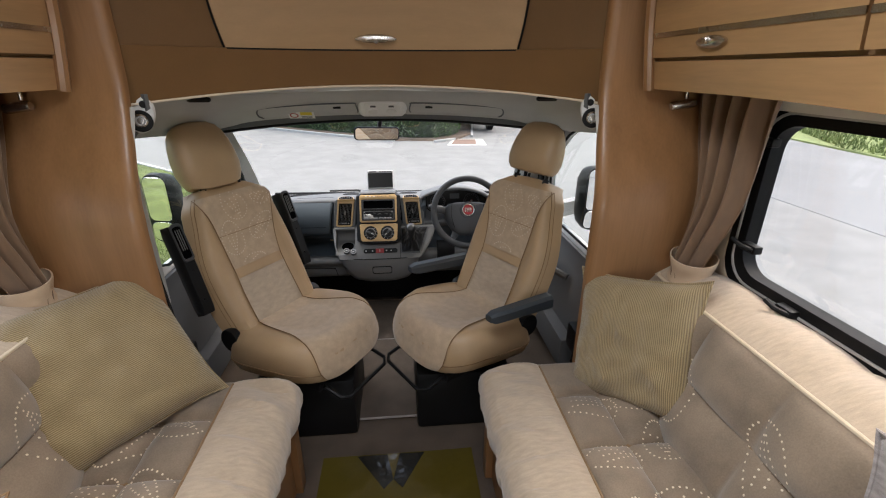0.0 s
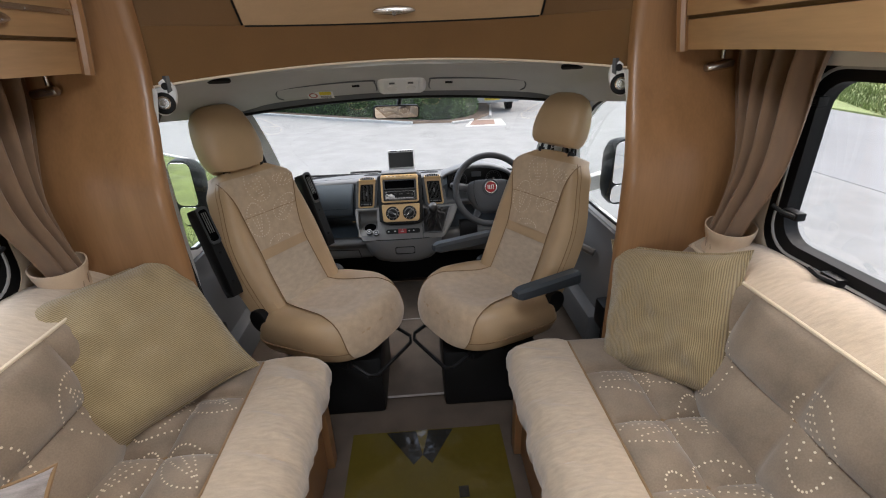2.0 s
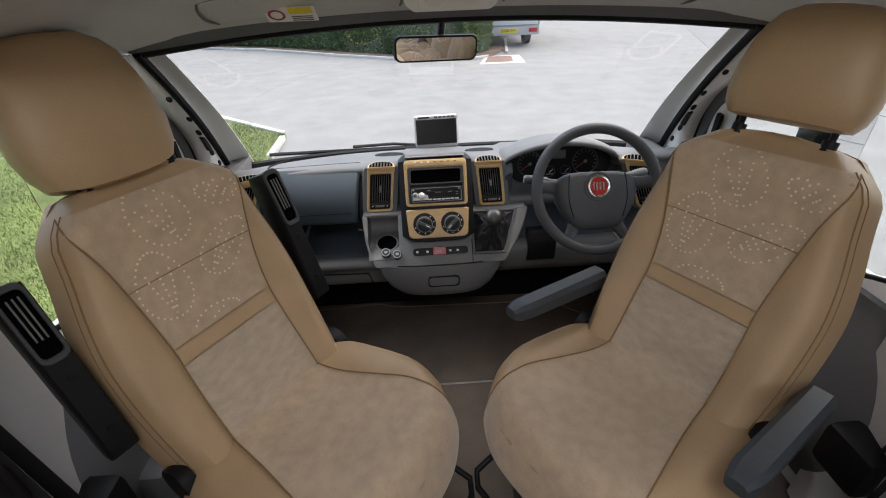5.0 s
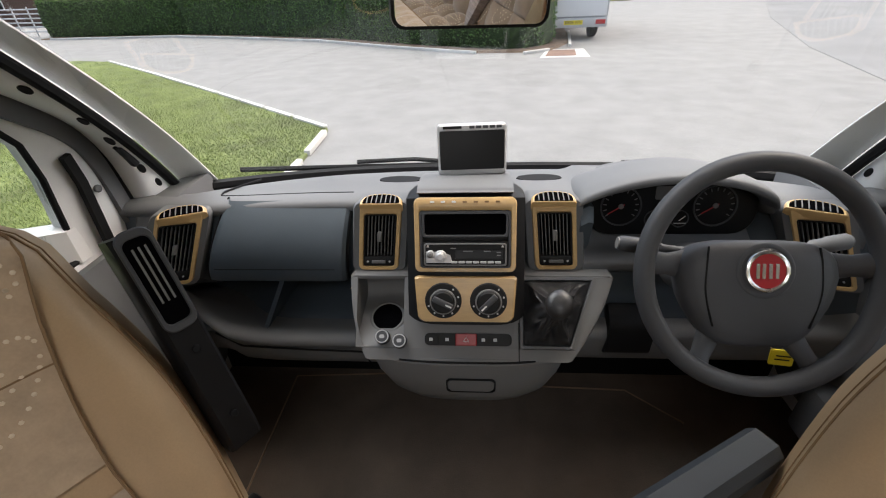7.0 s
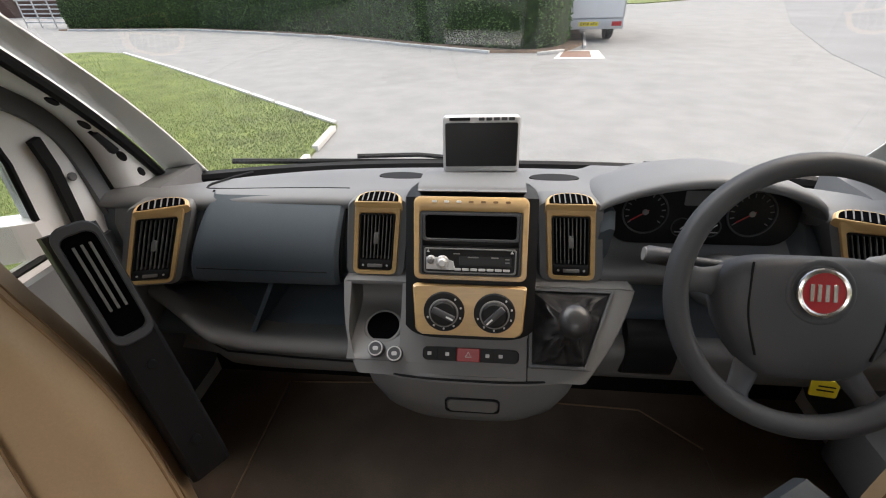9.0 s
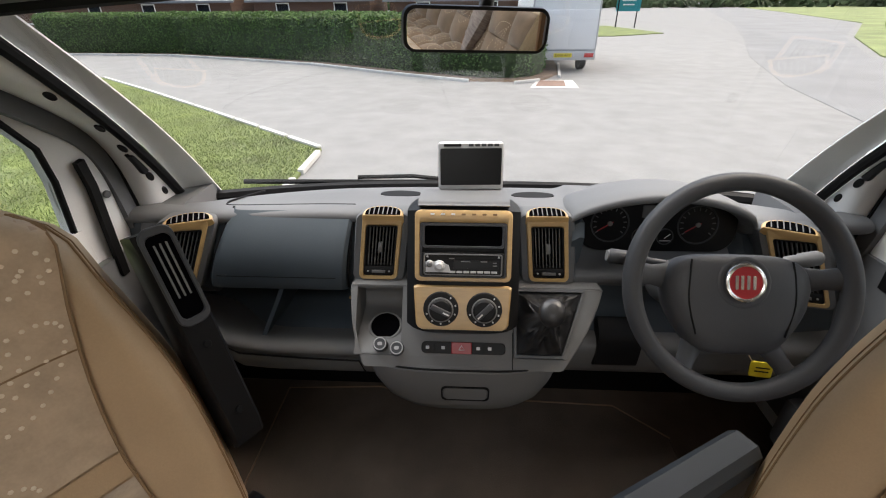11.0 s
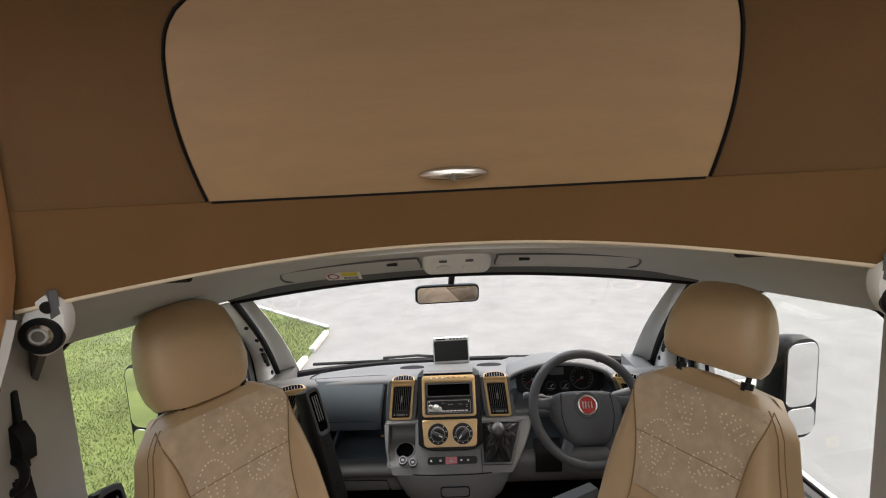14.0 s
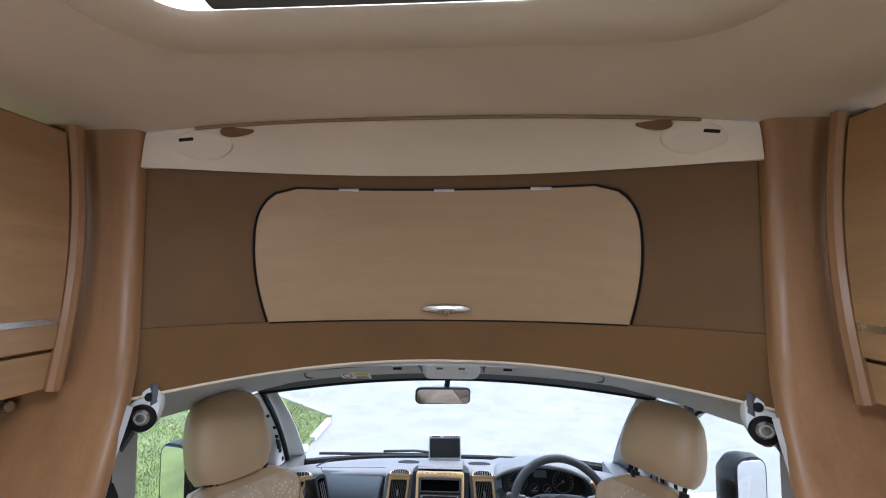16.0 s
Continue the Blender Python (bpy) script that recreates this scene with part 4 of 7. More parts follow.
    hz = (1.062, 1.067, 1.10, 1.16, 1.235, 1.305, 1.365, 1.41, 1.437, 1.447) if arms != "up" else (1.03, 1.035, 1.08, 1.15, 1.235, 1.325, 1.395, 1.44, 1.47, 1.48)
    for v, w, d in zip(hz, (0.105, 0.122, 0.135, 0.142, 0.140, 0.132, 0.120, 0.100, 0.070, 0.03), (0.028, 0.045, 0.060, 0.068, 0.066, 0.060, 0.052, 0.042, 0.028, 0.012)):
        ring_ = []
        for k in range(28):
            a = 2 * math.pi * k / 28
            c, s_ = math.cos(a), math.sin(a)
            ring_.append(at(w * (0.96 if arms == "up" else 0.92) * abs(c) ** 0.6 * (1 if c > 0 else -1) - (0.018 if arms == "up" else 0.0), d * abs(s_) ** 0.7 * (1 if s_ > 0 else -1) - (-0.008 if arms == "up" else 0.014), v - 0.03 * (1 - c * c) * (1 if v < 1.06 else 0)))
        rings.append(ring_)
    P("headrest", loft(rings), LEATHER, lb="tan leathercloth headrest")

    # armrests
    for sx in (-1, 1):
        if arms == "up":
            a, b = at(sx * 0.272, 0.01, 0.235), at(sx * 0.272, 0.0, 0.84)
            n = 12
            pts = [a.lerp(b, k / n) for k in range(n + 1)]
            rings = []
            for k, p in enumerate(pts):
                q = k / n
                hw, hd = 0.026, 0.034 * (0.9 + 0.15 * q) * (0.75 if k in (0, n) else 1)
                rings.append([p + Vector((dx * hw, 0, 0)) + Vector((0, -math.cos(lean), math.sin(lean))) * dd * hd for dx, dd in ((-1, -0.8), (-0.8, -1), (0.8, -1), (1, -0.8), (1, 0.8), (0.8, 1), (-0.8, 1), (-1, 0.8))])
            arm = P("armrest", loft(rings), BLACK, lb="black armrest folded upright")
            for k in (2, 6, 9):
                p = pts[k] + Vector((0, -math.cos(lean), math.sin(lean))) * 0.036
                P("screw_hole", moved(disc(Matrix(), 0.006, 0.004, 12, 0.001), facing(p, (0, -math.cos(lean), math.sin(lean)))), RUBBER, arm)
            fm = facing(pts[10].lerp(pts[9], 0.3) + Vector((0, -math.cos(lean), math.sin(lean))) * 0.0405, (0, -math.cos(lean), math.sin(lean)))
            P("end_rim", moved(hoop(rrect(0.046, 0.150, 0.016, 5), rrect(0.034, 0.125, 0.010, 5), 0.006, Matrix(), 0.002), fm), WHEEL, arm, "grey rim of the armrest end")
            # a black plate paints the shade inside the armrest slot
            P("slot", moved(slab(rrect(0.034, 0.125, 0.010, 5), 0.003, Matrix(), 0.001), fm @ pose(0, 0, -0.003)), HOLLOW_SHADE, arm, "black plate painted as the shade in the armrest slot")
            for k in (-1, 0, 1):
                P("slot_rod", moved(tube([(0.008 * k, -0.03, -0.001), (0.008 * k, 0.05, -0.001)], 0.0016, 6), fm), CONSOLE, arm)
        else:
            a = at(sx * 0.275, 0.02, 0.225)
            b = a + Vector((0, -0.34, 0.03))
            rings = []
            for k in range(15):
                q = k / 14
                p = a.lerp(b, q)
                hw = 0.028 * (0.6 if q > 0.98 else (0.9 if q > 0.92 else 1))
                hd = 0.030 * (1 - 0.25 * q) * (0.6 if q > 0.98 else 1)
                rings.append([p + Vector((x * hw, 0, z * hd)) for x, z in ((-1, -0.7), (-0.7, -1), (0.7, -1), (1, -0.7), (1, 0.55), (0.6, 1), (-0.6, 1), (-1, 0.55))])
            P("armrest", loft(rings), BLUE_REST, lb="slate grey armrest folded down")

    # base, swivel, levers
    P("swivel_plate", disc(pose(0, 0.02, 0.315), 0.21, 0.03, 32, 0.006), BLACK)
    square = m.to_3x3().inverted().to_4x4()
    P("pedestal", moved(box(-0.20, 0.20, -0.20, 0.20, 0.0, 0.285, 0.02), square), BLACK, lb="black plastic seat pedestal")
    for sx in (-1, 1):
        P("rail", box(*sorted((sx * 0.15, sx * 0.18)), -0.20, 0.22, 0.28, 0.315, 0.006), BLACK)
    P("lift_bar", tube([(-0.15, -0.20, 0.29), (-0.15, -0.28, 0.265), (-0.12, -0.30, 0.255), (0.12, -0.30, 0.255), (0.15, -0.28, 0.265), (0.15, -0.20, 0.29)], 0.008, 8), BLACK, lb="black steel lift bar")
    P("buckle", box(-side * 0.25 - 0.013, -side * 0.25 + 0.013, 0.12, 0.15, 0.36, 0.44, 0.004), BLACK)
    P("buckle_button", box(side * 0.25 - 0.012, side * 0.25 + 0.012, 0.06, 0.085, 0.36, 0.385, 0.003), RED, lb="red buckle button")
    for sx in (-1, 1):
        P("hinge_cover", disc(facing(at(sx * 0.247, -0.01, 0.0), (sx, 0, 0)), 0.05, 0.03, 20), BLACK)
    return t


captain_seat("captain_seat", pose(-0.285, 1.562, 0, 0, 0, 57.5), -1, "tan and beige swivelled passenger seat, its armrests folded up", "up")
captain_seat("captain_seat", pose(0.368, 1.572, 0, 0, 0, -59), 1, "tan and beige swivelled driver's seat, its armrests folded down", "down")

# floor mats and film
g = thing("cab_mat", pose(0.046, 1.7, 0), "brown carpet mat with a pale bound edge on the cab floor", "mat")
part("carpet_pad", slab(rrect(0.375, 0.62, 0.02, 4), 0.010, pose(0.046, 1.75, 0.014), 0.003), MATT, g)
part("binding", hoop(rrect(0.385, 0.63, 0.025, 4), rrect(0.371, 0.616, 0.018, 4), 0.008, pose(0.046, 1.75, 0.0165), 0.002), GREY_CLOTH, g, "pale grey bound edge")
for x in (-0.12, 0.21):
    part("stud", disc(pose(x, 1.46, 0.019), 0.005, 0.004, 12, 0.001), CHROME, g)
g = thing("footwell_mat", pose(0, 2.3, -0.03), "brown carpet mat across the front footwell", "mat")
part("carpet_pad", slab([(-0.60, 2.56), (-0.60, 2.07), (0.64, 2.07), (0.64, 2.40), (0.5, 2.52), (-0.2, 2.54), (-0.28, 2.57)], 0.012, pose(0, 0, 0.012), 0.004), MATT, g)
part("binding", tube([(-0.60, 2.1, 0.012), (-0.602, 2.55, 0.012), (-0.28, 2.57, 0.012), (-0.2, 2.54, 0.012), (0.5, 2.52, 0.012), (0.64, 2.40, 0.012)], 0.003, 6), CURTAIN, g, "pale bound edge")
g = thing("floor_film", pose(0.09, 0.6, 0), "glossy yellow protective film with black print on the carpet", "floor film")


def film(u, v):
    x, y = -0.215 + 0.60 * u, -0.6 + 1.84 * v
    return (x, y, 0.006 + 0.0022 * noise.noise((x * 9, y * 9, 0)) + 0.0012 * noise.noise((x * 40, y * 40, 5)))


part("sheet", sheet(film, 60, 160, 0.0006), FILM, g)


def print_shape(name, corners, n=16):
    a, b, c, d = [Vector((*p, 0)) for p in corners]
    def f(u, v):
        p = a.lerp(b, u).lerp(d.lerp(c, u), v)
        z = film((p.x + 0.215) / 0.60, (p.y + 0.6) / 1.84)[2]
        return (p.x, p.y, z + 0.0012)
    part(name, sheet(f, n, n, 0.0004), FILM_INK, g, "black printed mark")


for y in (1.235, 0.90, 0.56):
    top = min(y, 1.235)
    print_shape("printed_arrow", ((-0.08, top), (0.04, top), (0.065, top - 0.12), (0.03, top - 0.16)))
    print_shape("printed_arrow", ((0.19, top), (0.09, top), (0.065, top - 0.12), (0.10, top - 0.16)))
for k in range(5):
    y = 0.97 - 0.065 * k
    print_shape("printed_bar", ((0.19, y), (0.225, y), (0.225, y - 0.045), (0.19, y - 0.045)), 4)
    if k < 3:
        print_shape("printed_bar", ((-0.005, y - 0.03), (0.01, y - 0.03), (0.01, y - 0.06), (-0.005, y - 0.06)), 4)

# ---- dashboard ----
dash = thing("dashboard", pose(XC, 2.4, 0.3), "blue-grey moulded dashboard with honey wood inlays", "dashboard")


def ws_base(x):
    return 2.725 - 0.14 * min(1.1, abs(x - XC) / 0.88) ** 2.5


def swept(x0, x1, rows, n=24, caps=True):
    """A moulding along x: rows(x) gives its section as (y, z), smoothed."""
    rings = []
    for k in range(n + 1):
        x = mix(x0, x1, k / n)
        rings.append([(x, p[0], p[1]) for p in spline([(y, z, 0) for y, z in rows(x)], 4)])
    return loft(rings, caps=caps)


def brow(x):
    """Height of the front edge of the dashboard top."""
    return 0.757 - 0.05 * max(0.0, abs(x - 0.035) - 0.35) ** 1.4


def end_in(x):
    """The front draws back towards the doors."""
    return 0.16 * max(0.0, abs(x - 0.035) - 0.66) ** 1.3


def dial_bay(x):
    """1 across the bay of the dials, 0 beside it."""
    return ease((x - 0.245) / 0.03) * ease((0.665 - x) / 0.03)


def top_rows(x):
    b, e = ws_base(x), end_in(x) + 0.10 * dial_bay(x)
    return [(b + 0.03, 0.672), (b - 0.02, 0.692), (b - 0.11 + 0.03 * dial_bay(x), brow(x) - 0.018), (2.47 + e, brow(x) - 0.003), (2.425 + e, brow(x)), (2.402 + e, brow(x) - 0.010), (2.405 + e, brow(x) - 0.03), (2.46 + e, brow(x) - 0.06), (b, 0.64)]


part("top_pad", swept(-0.86, 0.95, top_rows, 110), DASH_TOP, dash, "grey dashboard top")
lidp = spline([(-0.555, 2.585, 0), (-0.585, 2.52, 0), (-0.60, 2.462, 0), (-0.56, 2.448, 0), (-0.42, 2.446, 0), (-0.265, 2.446, 0)], 6)
part("top_lid_gap", tube([(p.x, p.y, brow(p.x) - 0.0015 - 0.14 * max(0, p.y - 2.48)) for p in lidp], 0.0026, 6), RUBBER, dash, "dark joint of the top tray lid")
for x in (-0.165, 0.175):
    part("demister_slot", slab([(0.055 * math.cos(a), 0.016 * math.sin(a)) for a in (2 * math.pi * k / 24 for k in range(24))], 0.006, facing((x, 2.53, brow(x) - 0.004), (0, -0.12, 1), (0, 1, 0)), 0.002), RUBBER, dash, "dark oval demister slot")


def fascia_rows(x):
    e = end_in(x)
    return [(2.50, 0.72), (2.425 + e, 0.735), (2.400 + e, 0.66), (2.405 + e, 0.58), (2.43 + e, 0.548), (2.55, 0.545), (2.585, 0.50), (2.58, 0.435), (2.40, 0.405), (2.40, 0.36), (2.62, 0.36), (2.62, 0.68)]


part("passenger_side", swept(-0.86, -0.12, fascia_rows, 20), DASH, dash, "blue-grey passenger side with an open shelf")


def gb_left(z):
    return -0.655 + 0.40 * (z - 0.553)


def gb_face(u, v):
    z = mix(0.540, 0.752, v)
    x = mix(gb_left(z) + 0.012, -0.290 + 0.13 * (z - 0.553), u)
    y = 2.338 + 0.075 * ((v - 0.38) ** 2) / 0.384 + 0.028 * max(0.0, 0.12 - v) / 0.12
    y += 0.010 * (max(0.0, abs(2 * u - 1) - 0.94) / 0.06) ** 2 + 0.06 * max(0.0, 0.08 - u)
    return (x, y, z)


lid = part("glovebox_lid", sheet(gb_face, 40, 24, 0.025), DASH, dash, "blue-grey bulging glovebox lid")
part("lid_groove", tube([Vector(gb_face(mix(0.06, 0.93, k / 20), 0.325)) + Vector((0, -0.0003, 0)) for k in range(21)], 0.0012, 6), RUBBER, lid)
part("release_mark", tube([Vector(gb_face(u, v)) + Vector((0, -0.0005, 0)) for u, v in ((0.05, 0.345), (0.13, 0.345), (0.13, 0.31), (0.05, 0.31), (0.05, 0.345))], 0.0008, 5), WHEEL, lid)
for u in (0, 1):
    part("lid_gap", tube([Vector(gb_face(u, k / 16)) + Vector((-0.003 + 0.006 * u, 0.006, 0)) for k in range(17)], 0.0028, 6), RUBBER, dash)


def lip_z(x):
    return 0.417 + 0.075 * ease((-0.46 - x) / 0.34) ** 1.4


def lip_rows(x):
    z, e = lip_z(x), 0.5 * max(0.0, -0.62 - x)
    return [(2.42, z - 0.016), (2.345 + e, z), (2.316 + e, z - 0.004), (2.308 + e, z - 0.02), (2.318 + e, z - 0.036), (2.34 + e, z - 0.06), (2.345 + e, z - 0.10), (2.365 + e, 0.285 + 0.30 * max(0, z - 0.42)), (2.43, 0.27), (2.60, 0.27), (2.60, 0.39)]


part("shelf_lip", swept(-0.82, -0.20, lip_rows, 24), CONSOLE, dash, "grey lower panel and shelf lip")
flap = [(-0.69, 0.374), (-0.60, 0.362), (-0.42, 0.352), (-0.275, 0.348)]
part("flap_gap", tube([(x, 2.337 + 0.5 * max(0.0, -0.62 - x), z) for x, z in flap] + [(-0.265, 2.352, 0.295)], 0.0026, 6), RUBBER, dash, "dark joint of the lower flap")
part("flap_pull", slab(rrect(0.10, 0.014, 0.005, 4), 0.006, facing((-0.40, 2.346, 0.328), (0, -1, -0.15)), 0.002), TRIM_D, dash, "finger pull in the lower flap")
part("shelf_divider", loft([[p + Vector((w, 0, 0)) for p in spline([(-0.525, 2.345, 0.418), (-0.512, 2.37, 0.45), (-0.495, 2.42, 0.50), (-0.478, 2.45, 0.546), (-0.478, 2.575, 0.546), (-0.51, 2.575, 0.415)], 4)] for w in (-0.006, -0.004, 0.004, 0.006)]), DASH, dash, "curved divider in the shelf")


def driver_rows(x):
    e = end_in(x)
    return [(2.52, 0.70), (2.47 + e + 0.05 * dial_bay(x), 0.705), (2.42 + e + 0.09 * dial_bay(x), 0.66), (2.385 + e, 0.60), (2.39 + e, 0.52), (2.37 + e, 0.47), (2.36 + e, 0.44), (2.40, 0.36), (2.6, 0.32), (2.56, 0.68)]


part("driver_side", swept(0.13, 0.95, driver_rows, 50), DASH, dash, "blue-grey driver side")
part("knee_panel", swept(0.20, 0.93, lambda x: [(2.40, 0.455), (2.345, 0.452), (2.322, 0.43), (2.330, 0.39), (2.352, 0.33), (2.41, 0.275), (2.45, 0.28), (2.45, 0.44)], 12), CONSOLE, dash, "grey knee panel")
# solid black block in place of a hollow, painting the recess's shade
part("column_recess_shade", swept(0.335, 0.44, lambda x: [(2.36, 0.50), (2.318, 0.47), (2.314, 0.40), (2.325, 0.372), (2.36, 0.37), (2.39, 0.45)], 4), BLACK, dash, "black block painted as the shade of the recess beside the steering column")
for s in (-1, 1):
    cx = 0.035 + s * 0.80
    part("end_moulding", loft([[(cx - s * dx, y, z) for y, z in ((2.62, z0), (2.47, z0), (2.43, z0 - 0.01), (2.412, z0 - 0.04), (2.41, 0.60), (2.43, 0.52), (2.50, 0.45), (2.62, 0.45))] for dx, z0 in ((-0.055, 0.715), (-0.045, 0.728), (-0.02, 0.738), (0.05, 0.745))]), DASH_TOP, dash, "grey dashboard end moulding")
    part("side_outlet", moved(box(-0.004, 0.004, -0.03, 0.03, -0.05, 0.05, 0.003), pose(cx + s * 0.056, 2.47, 0.655)), RUBBER, dash, "dark side window outlet")

# centre stack: a sloping face from the radio down to the heater
A0, A1 = Vector((0, 2.320, 0.797)), Vector((0, 2.222, 0.548))
SL = (A1 - A0).normalized()
NRM = Vector((0, SL.z, -SL.y))
NRM = NRM if NRM.y < 0 else -NRM


def on_stack(x, s, out=0.0):
    """A pose on the sloping face: s metres down from its top."""
    return facing(A0 + SL * s + Vector((x, 0, 0)) + NRM * out, NRM)


def stack_ring(x):
    """Section of the stack, its edges rounded off towards the sides."""
    e = 0.020 * (abs(x) / 0.122) ** 6
    return [(x, A0.y + 0.26, 0.715), (x, A0.y + 0.09, 0.798 - e), (x, A0.y + 0.03 + e, 0.806 - e), (x, A0.y + 0.004 + e, 0.797 - 0.5 * e), (x, A1.y + e, A1.z + e * 0.4), (x, A1.y + 0.02 + e, A1.z - 0.018 + e), (x, A1.y + 0.06, 0.53), (x, 2.6, 0.5)]


stack = part("centre_panel", loft([stack_ring(0.124 * k / 10) for k in range(-10, 11)]), BLACK, dash, "dark centre panel")
part("stack_cowl", swept(-0.098, 0.098, lambda x: [(A0.y + 0.30, 0.722), (A0.y + 0.20, 0.772), (A0.y + 0.10, 0.806), (A0.y + 0.03, 0.814), (A0.y + 0.012, 0.810), (A0.y + 0.02, 0.80), (A0.y + 0.2, 0.73)], 10), DASH_TOP, dash, "grey cowl above the radio")
part("radio_surround", hoop(rrect(0.208, 0.154, 0.012, 4), [(a, b - 0.008) for a, b in rrect(0.186, 0.118, 0.006, 4)], 0.02, on_stack(0, 0.074, 0.008), 0.003), YELLOW_WOOD, stack, "honey wood radio surround")
for k in range(7):
    part("surround_mark", slab(rrect(0.009, 0.004, 0.0015, 2), 0.001, on_stack(-0.066 + 0.022 * k, 0.0055, 0.0088), 0.0003), WHITE if k < 3 else SEAM, stack)
part("radio_bezel", hoop(rrect(0.187, 0.119, 0.006, 4), rrect(0.176, 0.108, 0.004, 4), 0.02, on_stack(0, 0.083, 0.007), 0.002), WHEEL, stack, "black bezel")
part("storage_slot", hoop(rrect(0.176, 0.052, 0.006, 4), rrect(0.166, 0.043, 0.006, 4), 0.030, on_stack(0, 0.052, 0.008), 0.002), WHEEL, stack)
# no real hollow here: a black plate gives the slot its shade
part("slot_shade", slab(rrect(0.165, 0.043, 0.003, 4), 0.004, on_stack(0, 0.052, 0.0015), 0.001), HOLLOW_SHADE, stack, "black plate painted as the shade in the open storage slot")
radio = part("radio", slab(rrect(0.176, 0.052, 0.004, 4), 0.02, on_stack(0, 0.113, 0.012), 0.002), BLACK, stack, "black car radio with silver knobs")
part("fascia_rim", hoop(rrect(0.168, 0.047, 0.005, 4), rrect(0.162, 0.041, 0.004, 4), 0.004, on_stack(0, 0.113, 0.0145), 0.001), CONSOLE, radio, "grey rim of the radio")
part("display", slab(rrect(0.098, 0.018, 0.002, 3), 0.003, on_stack(0.028, 0.112, 0.0140), 0.001), SCREEN, radio)
part("knob_plate", slab([(-0.030, 0.013), (0.000, 0.013), (0.020, 0.006), (0.024, -0.010), (-0.030, -0.010)], 0.003, on_stack(-0.050, 0.120, 0.0142), 0.001), SILVER, radio, "silver plate round the knobs")
for x, s_, r in ((-0.071, 0.112, 0.0085), (-0.050, 0.116, 0.0125)):
    part("knob_ring", disc(on_stack(x, s_, 0.0165), r, 0.006, 24, 0.002), SILVER, radio)
    part("knob", disc(on_stack(x, s_, 0.023), r * 0.72, 0.010, 22, 0.003), CONSOLE if r < 0.01 else SILVER, radio, "silver knob")
for k in range(7):
    part("button", slab(rrect(0.0125, 0.0045, 0.001, 2), 0.003, on_stack(-0.022 + 0.0148 * k, 0.1285, 0.0152), 0.001), SILVER, radio)
for x, s_, w in ((-0.024, 0.0995, 0.012), (0.006, 0.1055, 0.020), (0.045, 0.1055, 0.014), (0.068, 0.108, 0.008), (0.068, 0.114, 0.008)):
    part("display_mark", slab(rrect(w, 0.0022, 0.0006, 2), 0.001, on_stack(x, s_, 0.0148), 0.0003), CONSOLE, radio)
part("cd_slot", slab(rrect(0.118, 0.0035, 0.001, 2), 0.001, on_stack(0.008, 0.0935, 0.0145), 0.0003), RUBBER, radio)
for x in (-0.076, 0.076):
    part("corner_mark", slab([(-0.003, -0.003), (0.003, -0.003), (0, 0.003)], 0.001, on_stack(x, 0.0945, 0.0148), 0.0003), SILVER, radio)
heat = part("heater_panel", slab([(-0.106, 0.046), (-0.100, 0.049), (0.100, 0.049), (0.106, 0.046), (0.101, -0.036), (0.097, -0.044), (0.088, -0.049), (-0.088, -0.049), (-0.097, -0.044), (-0.101, -0.036)], 0.015, on_stack(0, 0.210, 0.010), 0.004), YELLOW_WOOD, stack, "honey wood heater control panel")
for x in (-0.046, 0.048):
    part("dial_ring", disc(on_stack(x, 0.211, 0.014), 0.0385, 0.008, 36, 0.002), BLACK, heat, "black heater dial")
    part("dial_bevel", torus(on_stack(x, 0.211, 0.020), 0.0255, 0.0022, 32, 6), CONSOLE, heat)
    part("dial_knob", disc(on_stack(x, 0.211, 0.026), 0.0245, 0.014, 28, 0.004), BLACK, heat)
    part("dial_grip", moved(box(-0.022, 0.022, -0.006, 0.006, 0.0, 0.010, 0.003), on_stack(x, 0.211, 0.024) @ pose(0, 0, 0, 0, 0, -25 if x < 0 else 45)), WHEEL, heat)
    part("dial_mark", moved(box(0.006, 0.020, -0.0014, 0.0014, 0.009, 0.0106), on_stack(x, 0.211, 0.0245) @ pose(0, 0, 0, 0, 0, -25 if x < 0 else 225)), WHITE, heat)
    for k in range(7):
        a = radians(-110 - 35 * k)
        part("dial_tick", slab(rrect(0.0035, 0.004, 0.001, 2), 0.001, on_stack(x + 0.0325 * math.sin(a), 0.211 - 0.0325 * math.cos(a), 0.0148), 0.0003), SILVER, heat)


